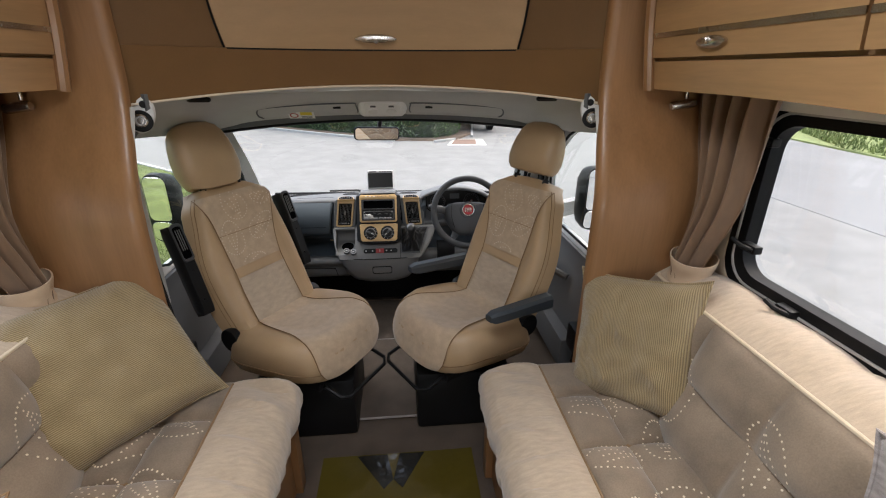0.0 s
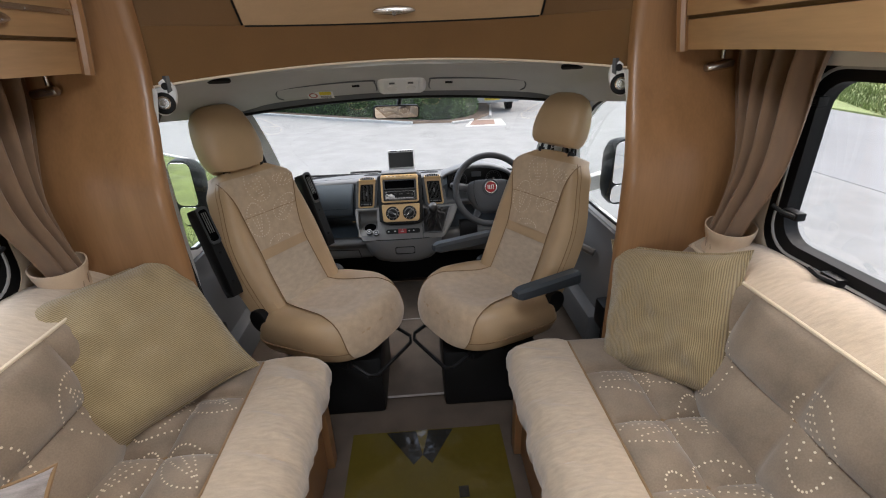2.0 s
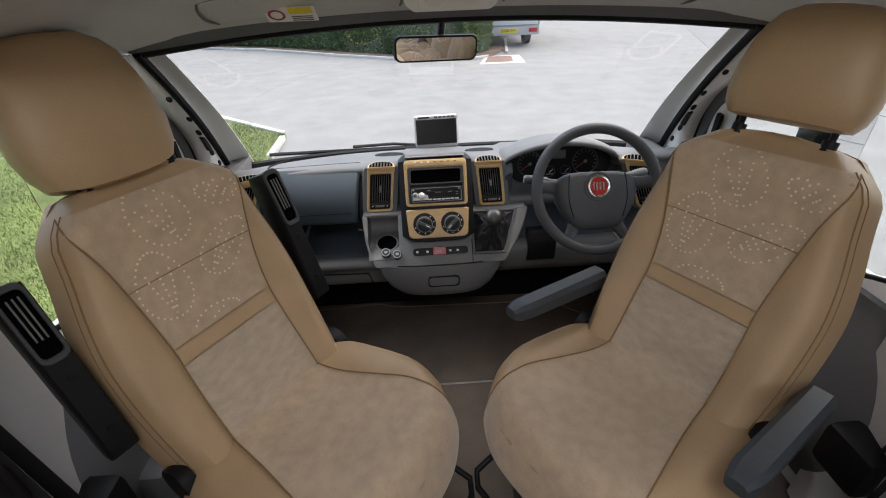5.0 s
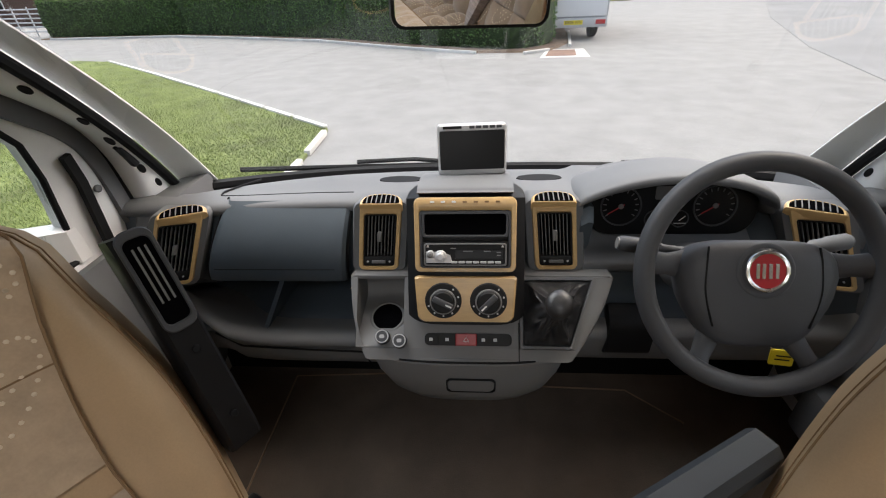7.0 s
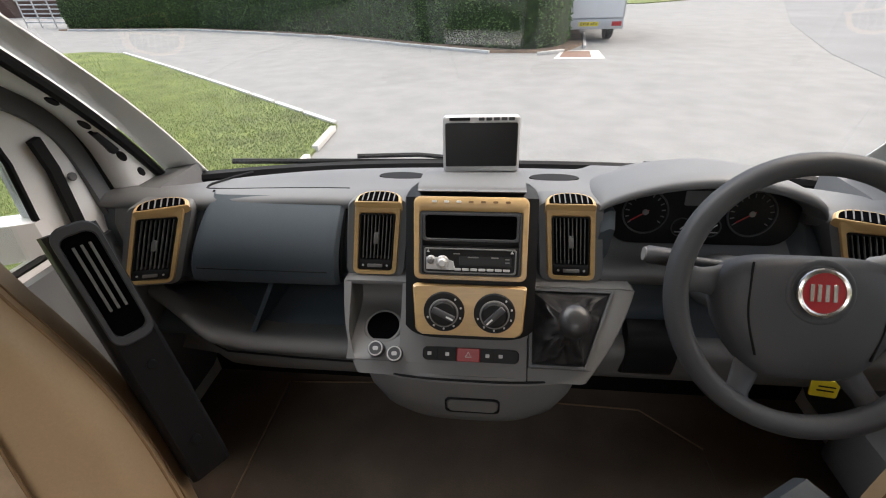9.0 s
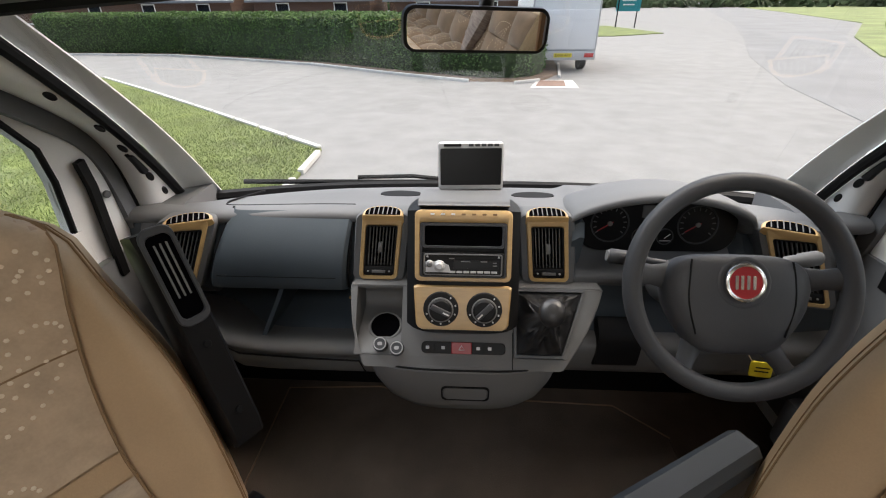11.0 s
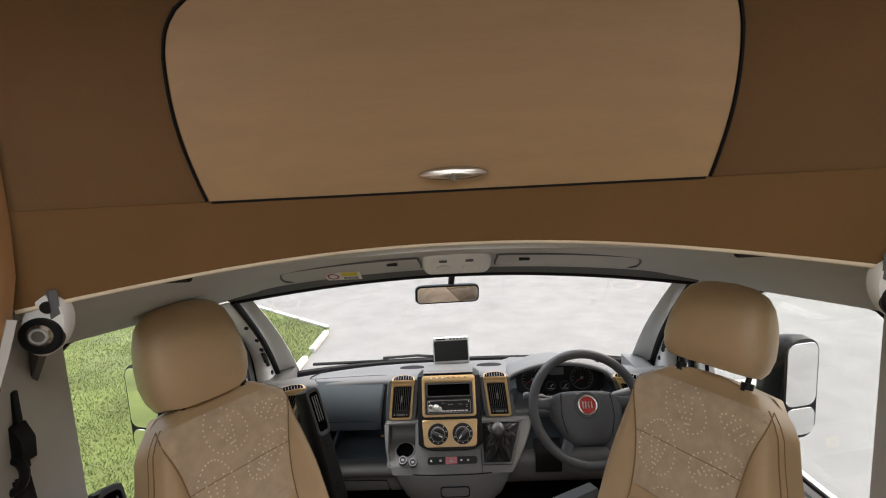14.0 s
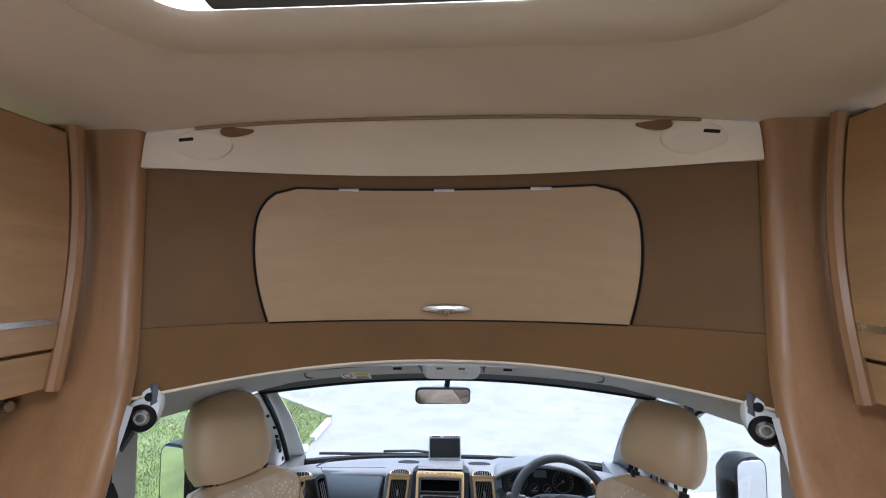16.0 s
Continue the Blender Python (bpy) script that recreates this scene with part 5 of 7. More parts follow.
def air_vent(x, y, z, w, h, slats, tilt=0.12, yaw=0.0, shear=0.0):
    """An upright vent in a wood frame, its foot drawn sideways by the shear, with a slotted outlet on top."""
    sh = Matrix(((1, shear, 0, 0), (0, 1, 0, 0), (0, 0, 1, 0), (0, 0, 0, 1)))
    m = facing((x, y, z), (yaw, -1, tilt)) @ sh
    low = lambda pts, d: [(a, b + d) for a, b in pts]
    part("vent_surround", hoop(rrect(w + 0.034, h + 0.008, 0.02, 6), rrect(w - 0.010, h - 0.026, 0.01, 6), 0.07, m @ pose(0, -0.004, -0.003), 0.008), TRIM_D, dash, "dark moulding round an air vent")
    v = part("air_vent", hoop(rrect(w, h, 0.014, 6), low(rrect(w - 0.022, h - 0.040, 0.006, 6), -0.010), 0.02, m @ pose(0, 0, 0.004), 0.005), YELLOW_WOOD, dash, "honey wood air vent frame")
    # shade behind the slats, painted as a black plate
    part("vent_shade", slab(low(rrect(w - 0.016, h - 0.034, 0.006, 4), -0.010), 0.004, m @ pose(0, 0, -0.026), 0.001), HOLLOW_SHADE, v)
    part("vent_bezel", hoop(low(rrect(w - 0.021, h - 0.039, 0.006, 6), -0.010), low(rrect(w - 0.030, h - 0.066, 0.003, 6), 0.000), 0.024, m @ pose(0, 0, 0.002), 0.002), BLACK, v, "black vent bezel")
    for k in range(slats):
        sx = (k - (slats - 1) / 2) * (w - 0.040) / (slats - 1)
        part("slat", moved(box(sx - 0.0007, sx + 0.0007, -(h - 0.070) / 2, (h - 0.070) / 2, -0.009, -0.001), m), CONSOLE, v)
    part("thumb_slider", moved(box(-0.005, 0.005, -0.012, 0.012, -0.004, 0.005, 0.002), m), CONSOLE, v)
    part("thumb_wheel", moved(box(-0.016, 0.016, -0.0035, 0.0035, 0.0, 0.005, 0.001), m @ pose(0, -(h / 2 - 0.021), 0)), CONSOLE, v)
    for sx in (-1, 1):
        part("thumb_mark", disc(m @ pose(sx * w * 0.27, -(h / 2 - 0.021), 0.0026), 0.0026, 0.001, 10, 0.0003), SILVER, v)
    m2 = facing((x + shear * h / 2, y + 0.022, z + h / 2 + 0.002), (yaw * 0.6, -0.28, 1))
    rim = [(0.50 * w * math.cos(a), 0.036 * math.sin(a) ** 0.6 - 0.020) for a in [math.pi * k / 18 for k in range(19)]]
    up_ = part("upper_outlet", slab(rim, 0.02, m2, 0.003), YELLOW_WOOD, v, "arched outlet above the vent")
    # shade between the outlet bars, painted black
    part("outlet_shade", slab([(p * 0.86, (q + 0.020) * 0.80 - 0.0165) for p, q in rim], 0.004, m2 @ pose(0, 0, 0.0012), 0.0004), HOLLOW_SHADE, up_)
    for k in range(7):
        sx = -w * 0.33 + k * w * 0.11
        top = 0.029 * max(0.05, 1 - (sx / (0.43 * w)) ** 2) ** 0.3 - 0.0165
        part("outlet_bar", moved(box(sx - 0.0010, sx + 0.0010, -0.0165, top, 0.001, 0.003), m2), CONSOLE, up_)


air_vent(-0.194, 2.356, 0.688, 0.094, 0.164, 8, 0.16, 0.0, 0.12)
air_vent(0.194, 2.356, 0.690, 0.094, 0.164, 8, 0.16, 0.0, -0.10)
air_vent(-0.690, 2.352, 0.655, 0.106, 0.184, 8, 0.10, 0.20, 0.42)
air_vent(0.757, 2.352, 0.655, 0.106, 0.184, 8, 0.10, -0.20, -0.42)

# centre console below the stack
C0, C1 = Vector((0, 2.320, 0.602)), Vector((0, 2.205, 0.458))
CS = (C1 - C0).normalized()
CN = Vector((0, CS.z, -CS.y))
CN = CN if CN.y < 0 else -CN
CL = (C1 - C0).length
con = thing("centre_console", pose(0.01, 2.3, 0.3), "mid-grey plastic centre console with cup holder and switches", "console")
con_l = lambda s: -0.268 + 0.012 * (s / CL) + 0.028 * (s / CL) ** 3
con_r = lambda s: 0.326 - 0.05 * (s / CL) - 0.045 * (s / CL) ** 2


def con_piece(xa, xb, s0, s1, n=8):
    """A strip of the console's sloping face with a rolled edge, from s0 to s1 down the slope."""
    rings = []
    for k in range(n + 1):
        s = mix(s0, s1, k / n)
        a, b = (xa(s) if callable(xa) else xa), (xb(s) if callable(xb) else xb)
        p = C0 + CS * s
        q = p - CN * 0.012
        ra, rb = (0.010 if callable(xa) else 0.0), (0.010 if callable(xb) else 0.0)
        rings.append([(a, p.y + 0.20, p.z - 0.02), (a, q.y, q.z), (a + ra * 0.3, p.y + 0.3 * ra, p.z), (a + ra, p.y, p.z), (b - rb, p.y, p.z), (b - rb * 0.3, p.y + 0.3 * rb, p.z), (b, q.y, q.z), (b, p.y + 0.20, p.z - 0.02)])
    return loft(rings)


part("housing", con_piece(con_l, con_r, 0.158, CL), CONSOLE, con)
for xa, xb in ((con_l, -0.248), (-0.140, 0.124), (lambda s: 0.281 - 0.34 * s, con_r)):
    part("face_panel", con_piece(xa, xb, 0.0, 0.158), CONSOLE, con)
for xa, xb in ((-0.262, -0.126), (0.122, 0.318)):
    part("top_ledge", box(xa, xb, 2.322, 2.45, 0.593, 0.605, 0.005), CONSOLE, con, "grey upper edge of the console")


def tray(u, v):
    """The cup tray: a hollow that runs back under the dash and forward to the lower rim."""
    row = spline([(2.325, 0.598, 0), (2.375, 0.575, 0), (2.385, 0.535, 0), (2.365, 0.508, 0), (2.30, 0.497, 0), (2.235, 0.485, 0), (2.222, 0.480, 0)], 5)
    k = v * (len(row) - 1)
    i = min(int(k), len(row) - 2)
    p = row[i].lerp(row[i + 1], k - i)
    c = 2 * u - 1
    side_ = max(0.0, abs(c) - 0.8) / 0.2
    face_ = C0 + CS * (0.158 * v)
    y, z = mix(p.x, face_.y + 0.001, side_ ** 2), mix(p.y, face_.z, side_ ** 2)
    return (-0.194 + 0.055 * (1 if c > 0 else -1) * min(1.0, abs(c) / 0.8), y, z)


part("cup_tray", sheet(tray, 20, 30), CONSOLE, con, "hollow grey tray with a cup holder")
cupm = facing((-0.186, 2.300, 0.500), (0, -0.35, 1), (0, 1, 0))
part("cup_rim", torus(cupm, 0.038, 0.004, 32, 8), CONSOLE, con, "rounded rim of the cup holder")
# flat black disc in the rim paints the cup hole's shade
part("cup_shade", disc(cupm @ pose(0, 0, 0.002), 0.037, 0.003, 28, 0.001), HOLLOW_SHADE, con, "black disc painted as the shade in the round cup hole")
for x, y, z in ((-0.187, 2.228, 0.506), (-0.148, 2.222, 0.500)):
    k = part("socket_plug", disc(facing((x, y, z), (0.05, -0.8, 1)), 0.0165, 0.03, 22, 0.004), WHEEL, con, "grey ribbed socket plug")
    part("plug_ring", torus(facing((x, y, z), (0.05, -0.8, 1)) @ pose(0, 0, -0.001), 0.0135, 0.0018, 22, 6), SILVER, k)
    part("plug_mark", slab(rrect(0.011, 0.008, 0.003, 3), 0.001, facing((x, y, z), (0.05, -0.8, 1)) @ pose(0, 0, 0.0008), 0.0003), SILVER, k)
rings = []
for z, xl, xr, y in ((0.462, -0.232, 0.234, 2.206), (0.452, -0.230, 0.232, 2.196), (0.40, -0.215, 0.217, 2.192), (0.350, -0.192, 0.196, 2.200), (0.318, -0.165, 0.170, 2.215), (0.302, -0.125, 0.135, 2.235), (0.297, -0.08, 0.09, 2.27)):
    c, hw = (xl + xr) / 2, (xr - xl) / 2
    rings.append([(xl, 2.50, z)] + [(c + hw * math.sin(a), y + 0.075 * (1 - math.cos(a)) ** 1.5, z) for a in [-1.55 + 3.1 * k / 20 for k in range(21)]] + [(xr, 2.50, z)])
part("lower_bin", loft(rings), CONSOLE, con, "grey rounded lower bin")
part("bin_seam", tube([(0.001 + 0.234 * math.sin(a), 2.199 + 0.075 * (1 - math.cos(a)) ** 1.5, 0.458) for a in [-1.45 + 2.9 * k / 24 for k in range(25)]], 0.0024, 6), RUBBER, con)
part("bin_latch", hoop(rrect(0.112, 0.046, 0.012, 4), rrect(0.104, 0.039, 0.010, 4), 0.006, facing((0.010, 2.1915, 0.392), (0, -1, -0.08)), 0.002), RUBBER, con)
part("latch_plate", slab(rrect(0.103, 0.038, 0.010, 4), 0.005, facing((0.010, 2.1912, 0.392), (0, -1, -0.08)), 0.003), CONSOLE, con)
part("console_seam", tube([C0 + CS * s + CN * 0.0004 + Vector((0.116, 0, 0)) for s in (0.10, 0.13, 0.16, CL)], 0.0012, 5), RUBBER, con)


def on_con(x, s, out=0.0):
    return facing(C0 + CS * s + CN * out + Vector((x, 0, 0)), CN)


sw = part("switch_bar", slab(rrect(0.192, 0.027, 0.010, 4), 0.006, on_con(0.004, 0.138, 0.003), 0.002), BLACK, con, "black switch bar")
part("hazard_button", slab(rrect(0.047, 0.027, 0.002, 3), 0.005, on_con(0.0, 0.138, 0.006), 0.002), RED, sw, "red hazard warning button")
part("hazard_triangle", tube([on_con(0, 0.138, 0.0065) @ Vector(p) for p in ((-0.006, -0.004, 0), (0, 0.006, 0), (0.006, -0.004, 0), (-0.006, -0.004, 0))], 0.0007, 5), WHITE, sw)
for x in (-0.062, -0.026, 0.026, 0.050):
    part("switch_gap", moved(box(x - 0.0006, x + 0.0006, -0.012, 0.012, 0.0032, 0.0042), on_con(0, 0.138)), RUBBER, sw)
for x in (-0.078, -0.042, 0.038, 0.064):
    part("switch_icon", slab(rrect(0.008, 0.007, 0.001, 2), 0.001, on_con(x, 0.138, 0.0042), 0.0003), SILVER, sw)

gear = thing("gear_lever", pose(0.19, 2.25, 0.52), "black gear lever with a leather gaiter", "gear lever")
gq = [(-0.076, 0.078), (0.082, 0.078), (0.030, -0.073), (-0.076, -0.073)]
gq = [(gq[i][0] + (gq[(i + 1) % 4][0] - gq[i][0]) * k / 8, gq[i][1] + (gq[(i + 1) % 4][1] - gq[i][1]) * k / 8) for i in range(4) for k in range(8)]
gm = on_con(0.197, 0.080, 0.0)
part("gate_frame", hoop([(1.05 * a, 1.05 * b) for a, b in gq], [(0.94 * a, 0.94 * b) for a, b in gq], 0.03, gm @ pose(0, 0, 0.006), 0.004), TRIM_D, gear, "dark frame of the gaiter")
part("gate_floor", slab([(0.95 * a, 0.95 * b) for a, b in gq], 0.003, gm @ pose(0, 0, -0.022), 0.001), RUBBER, gear)
LEVER = gm.inverted() @ Vector((0.180, 2.188, 0.624))


def gaiter(u, v):
    k = u * 32
    i = int(k) % 32
    a, b = Vector((*gq[i], 0)), Vector((*gq[(i + 1) % 32], 0))
    rim_ = a.lerp(b, k - int(k)) * 0.93
    ang = 2 * math.pi * u
    tip = Vector((LEVER.x + 0.014 * math.cos(math.atan2(rim_.y, rim_.x)), LEVER.y + 0.014 * math.sin(math.atan2(rim_.y, rim_.x)), 0))
    w = v ** 0.8
    fold = 1 + (0.24 * math.sin(6 * ang + 3 * v) + 0.10 * math.sin(13 * ang - 4 * v)) * math.sin(math.pi * v)
    p = rim_.lerp(tip, w)
    p = tip + (p - tip) * fold
    sag = -0.006 * math.sin(math.pi * min(1, v * 2.2)) if v < 0.45 else 0.0
    p.z = LEVER.z * v ** 1.25 + sag + 0.010 * math.sin(6 * ang + 9 * v) * math.sin(math.pi * v) + 0.004 * min(1, 8 * v) + 0.010 * math.sin(math.pi * min(1, v * 1.4))
    return gm @ p


part("gaiter", sheet(gaiter, 128, 18), GAITER, gear, "creased black leather gaiter")
base_m = facing(Vector((0.180, 2.188, 0.616)), (-0.06, -0.62, 1))
part("knob", moved(loft([[(r * math.cos(2 * math.pi * k / 24), r * 1.1 * math.sin(2 * math.pi * k / 24), h) for k in range(24)] for r, h in ((0.012, -0.012), (0.014, 0), (0.019, 0.010), (0.0245, 0.026), (0.0265, 0.040), (0.0255, 0.050), (0.020, 0.058), (0.010, 0.061), (0.003, 0.0615))]), base_m), GAITER, gear, "black gear knob")
part("knob_cap", torus(base_m @ pose(0, 0, 0.058), 0.0165, 0.0012, 24, 6), WHEEL, gear)

# instrument cluster and hood
clu = thing("instrument_cluster", pose(0.46, 2.4, 0.68), "black instrument cluster with two round dials under a grey hood", "instruments")
HX0, HX1 = 0.236, 0.650


def hood_ring(k):
    x = mix(HX0, HX1, k)
    q = math.sin(math.pi * min(1.0, max(0.0, k)))**0.62
    z = 0.746 + 0.072 * q
    y = 2.372 - 0.022 * q
    return [(x, p.x, p.y) for p in spline([(2.60, 0.722 + 0.02 * q, 0), (2.50, z - 0.008, 0), (y + 0.05, z + 0.010, 0), (y + 0.01, z + 0.010, 0), (y, z + 0.003, 0), (y + 0.002, z - 0.008, 0), (y + 0.02, z - 0.012, 0), (2.47, z - 0.030, 0), (2.60, z - 0.05, 0)], 4)]


part("hood", loft([hood_ring(k / 40) for k in range(41)]), DASH_TOP, clu, "grey curved hood")
part("binnacle", swept(0.262, 0.640, lambda x: [(2.47, 0.74), (2.458, 0.68), (2.41, 0.645), (2.365, 0.630), (2.35, 0.615), (2.37, 0.59), (2.50, 0.60), (2.52, 0.74)], 14), TRIM_D, clu, "slate lower lip of the binnacle")
part("side_cheek", loft([[(x, y, z) for y, z in ((2.50, z1), (2.372, z1), (2.355, z1 - 0.03), (2.37, 0.66), (2.41, 0.60), (2.50, 0.60))] for x, z1 in ((0.246, 0.742), (0.262, 0.752), (0.272, 0.750))]), DASH, clu, "blue-grey cheek beside the dials")
mc = facing((0.462, 2.430, 0.722), (0, -1, 0.22))
part("face", slab(rrect(0.37, 0.135, 0.05, 6), 0.02, mc, 0.004), SCREEN, clu)
for x, r in ((-0.114, 0.0455), (0.090, 0.0475)):
    d = part("dial", hoop([(r * math.cos(2 * math.pi * k / 36), r * math.sin(2 * math.pi * k / 36)) for k in range(36)], [(0.93 * r * math.cos(2 * math.pi * k / 36), 0.93 * r * math.sin(2 * math.pi * k / 36)) for k in range(36)], 0.004, mc @ pose(x, 0.0, 0.004), 0.001), WHEEL, clu)
    for k in range(13):
        a = 215 - 250 / 12 * k
        part("dial_mark", moved(box(0.70 * r, 0.86 * r, -0.0011, 0.0011, 0, 0.001), mc @ pose(x, 0, 0.001) @ pose(0, 0, 0, 0, 0, a)), CONSOLE, d)
    part("needle", moved(box(-0.008, 0.72 * r, -0.0012, 0.0012, 0, 0.001), mc @ pose(x, 0, 0.003) @ pose(0, 0, 0, 0, 0, 212)), RED, d, "red needle")
    part("needle_hub", disc(mc @ pose(x, 0, 0.005), 0.006, 0.003, 16, 0.001), CONSOLE, d)
for x in (-0.040, 0.018):
    g = part("small_gauge", hoop([(0.020 * math.cos(2 * math.pi * k / 24), 0.020 * math.sin(2 * math.pi * k / 24)) for k in range(24)], [(0.018 * math.cos(2 * math.pi * k / 24), 0.018 * math.sin(2 * math.pi * k / 24)) for k in range(24)], 0.003, mc @ pose(x, -0.030, 0.003), 0.0005), WHEEL, clu)
    part("gauge_bar", moved(box(-0.012, 0.014, -0.001, 0.001, 0, 0.001), mc @ pose(x, -0.040, 0.002)), SILVER, g)
    part("needle", moved(box(-0.003, 0.014, -0.0009, 0.0009, 0, 0.001), mc @ pose(x, -0.032, 0.003) @ pose(0, 0, 0, 0, 0, 40)), WHITE, g)
part("trip_display", slab(rrect(0.058, 0.030, 0.003, 3), 0.002, mc @ pose(-0.012, 0.030, 0.002), 0.0005), TRIM_D, clu, "grey trip display")

# steering wheel
SWC = Vector((0.485, 2.125, 0.748))
SWN = Vector((-0.02, -math.cos(radians(29)), math.sin(radians(29))))
sm = facing(SWC, SWN)
st = thing("steering_wheel", Matrix.Translation(SWC), "charcoal four-spoke steering wheel with a red round badge", "steering wheel")
part("rim", torus(sm, 0.184, 0.0165, 72, 14, 1.1), WHEEL, st)


def hub_line(n=48):
    """Outline of the airbag cover: broad and flat above, drawn in below."""
    out = []
    for k in range(n):
        a = 2 * math.pi * k / n
        c, s_ = math.cos(a), math.sin(a)
        y = (0.060 if s_ > 0 else 0.118) * abs(s_) ** 0.62 * (1 if s_ > 0 else -1)
        x = 0.126 * abs(c) ** 0.5 * (1 if c > 0 else -1) * (1.0 - 0.26 * ease(-y / 0.12)) * (1 - 0.05 * max(0, y / 0.06))
        out.append((x, y))
    return out


hubp = hub_line()
hub = part("hub", loft([[sm @ Vector((x * k, y * k - 0.004, z)) for x, y in hubp] for k, z in ((0.9, -0.055), (1.0, -0.04), (1.01, -0.022), (0.985, -0.010), (0.93, -0.001), (0.78, 0.006), (0.5, 0.010), (0.2, 0.011))]), WHEEL, st, "charcoal airbag cover")
for sx in (-1, 1):
    seam = spline([(sx * 0.084, 0.046, 0.004), (sx * 0.087, 0.02, 0.0062), (sx * 0.088, -0.03, 0.0062), (sx * 0.074, -0.085, 0.003)], 5)
    part("cover_seam", tube([sm @ p for p in seam], 0.0018, 6), RUBBER, st, "dark joint in the airbag cover")
    arm_ = [(0.100, 0.012, 0.030, -0.028), (0.125, 0.014, 0.022, -0.024), (0.145, 0.016, 0.018, -0.016), (0.165, 0.018, 0.020, -0.008), (0.186, 0.020, 0.032, -0.004)]
    part("spoke", loft([[sm @ Vector((sx * x, y + h * math.cos(a), z + 0.011 * math.sin(a))) for a in (2 * math.pi * k / 12 for k in range(12))] for x, y, h, z in arm_]), WHEEL, st, "upper spoke")
    arm_ = [(0.055, -0.085, 0.024, -0.030), (0.070, -0.115, 0.018, -0.026), (0.084, -0.140, 0.015, -0.016), (0.094, -0.160, 0.020, -0.006)]
    part("spoke", loft([[sm @ Vector((sx * (x + w * math.cos(a)), y + 0.4 * w * math.cos(a), z + 0.010 * math.sin(a))) for a in (2 * math.pi * k / 12 for k in range(12))] for x, y, w, z in arm_]), WHEEL, st, "lower spoke")
part("badge_dish", torus(sm @ pose(0, 0.008, 0.0105), 0.041, 0.004, 36, 8, 0.4), WHEEL, st, "raised dish round the badge")
part("badge_ring", torus(sm @ pose(0, 0.008, 0.015), 0.0305, 0.0038, 32, 8), CHROME, st, "chrome badge ring")
part("badge", disc(sm @ pose(0, 0.008, 0.0165), 0.029, 0.006, 28, 0.002), RED, st, "plain red round badge")
for x in (-0.015, -0.006, 0.004, 0.014):
    part("badge_bar", moved(box(x - 0.0028, x + 0.0028, -0.012, 0.012, 0, 0.0012, 0.0005, 1), sm @ pose(0.0, 0.008, 0.0166)), CHROME, st)
col = thing("steering_column", pose(0.5, 2.3, 0.6), "dark steering column shroud with two stalks", "steering column")
part("shroud", loft([[sm @ Vector((0.06 * math.cos(a) * k, 0.05 * math.sin(a) * k - 0.01, z)) for a in (2 * math.pi * j / 20 for j in range(20))] for k, z in ((0.8, -0.065), (1.0, -0.08), (1.05, -0.14), (1.1, -0.26))]), TRIM_D, col)
for sx, tip in ((-1, (-0.205, 0.048)), (1, (0.185, 0.055))):
    a, b = sm @ Vector((sx * 0.05, 0.03, -0.075)), sm @ Vector((tip[0], tip[1], -0.075))
    stalk = part("stalk", tube([a, a.lerp(b, 0.5), a.lerp(b, 0.56), a.lerp(b, 0.72), a.lerp(b, 0.74), a.lerp(b, 0.97), b], lambda q: 0.0075 if q < 0.3 else (0.0125 if q < 0.55 else (0.0145 if q < 0.9 else 0.011)), 14), CONSOLE if sx > 0 else WHEEL, col, "grey control stalk")
    part("stalk_end", tube([a.lerp(b, 0.99), a.lerp(b, 1.015)], 0.011, 14), CONSOLE, stalk)
tg = thing("key_tag", pose(0.655, 2.2, 0.46), "yellow plastic key tag hanging by the steering column", "tag")
part("tag", slab(rrect(0.045, 0.036, 0.004, 3), 0.004, facing((0.655, 2.21, 0.478), (-0.15, -1, 0.25)), 0.001), YELLOW, tg)
for k in range(2):
    part("writing_bar", slab(rrect(0.028, 0.003, 0.001, 2), 0.0006, facing((0.655, 2.2075, 0.485 - 0.010 * k), (-0.15, -1, 0.25)), 0.0002), BLACK, tg)
part("key_ring", tube([(0.635, 2.22, 0.495), (0.62, 2.24, 0.52), (0.60, 2.27, 0.55)], 0.002, 6), CHROME, tg)
# monitor on the dash
sn = thing("reversing_monitor", pose(0.015, 2.47, 0.80), "small silver reversing monitor on a dash stand", "monitor")
mm = facing((0.014, 2.440, 0.856), (0.05, -1, 0.16))
part("case", slab(rrect(0.150, 0.110, 0.008, 4), 0.022, mm, 0.004), SILVER, sn, "silver monitor case")
part("screen", slab(rrect(0.140, 0.084, 0.003, 3), 0.004, mm @ pose(0, 0.0, 0.0025), 0.001), SCREEN, sn, "black screen")
part("button_strip", slab(rrect(0.04, 0.006, 0.001, 2), 0.002, mm @ pose(-0.042, 0.049, 0.0015), 0.0004), BLACK, sn)
for k in range(5):
    part("button", slab(rrect(0.011, 0.006, 0.001, 2), 0.002, mm @ pose(0.0 + 0.0145 * k, 0.049, 0.0015), 0.0004), WHEEL, sn)
part("stand", loft([[mm @ Vector((x, -0.055 - d, -0.01 + z)) for x, z in ((-w, -0.01), (w, -0.01), (w, 0.012), (-w, 0.012))] for w, d in ((0.018, 0.0), (0.016, 0.012), (0.03, 0.018), (0.035, 0.026))]), WHEEL, sn)
part("cable", tube([(-0.02, 2.46, 0.803), (-0.05, 2.455, 0.803), (-0.058, 2.49, 0.803), (-0.04, 2.54, 0.795)], 0.0025, 6), BLACK, sn)

# ---- cab shell ----
def ws_head(x):
    q = min(1.0, abs(x - XC) / 0.785)
    return Vector((x, 2.25 - 0.13 * q ** 2, 1.225 - 0.04 * q ** 2))


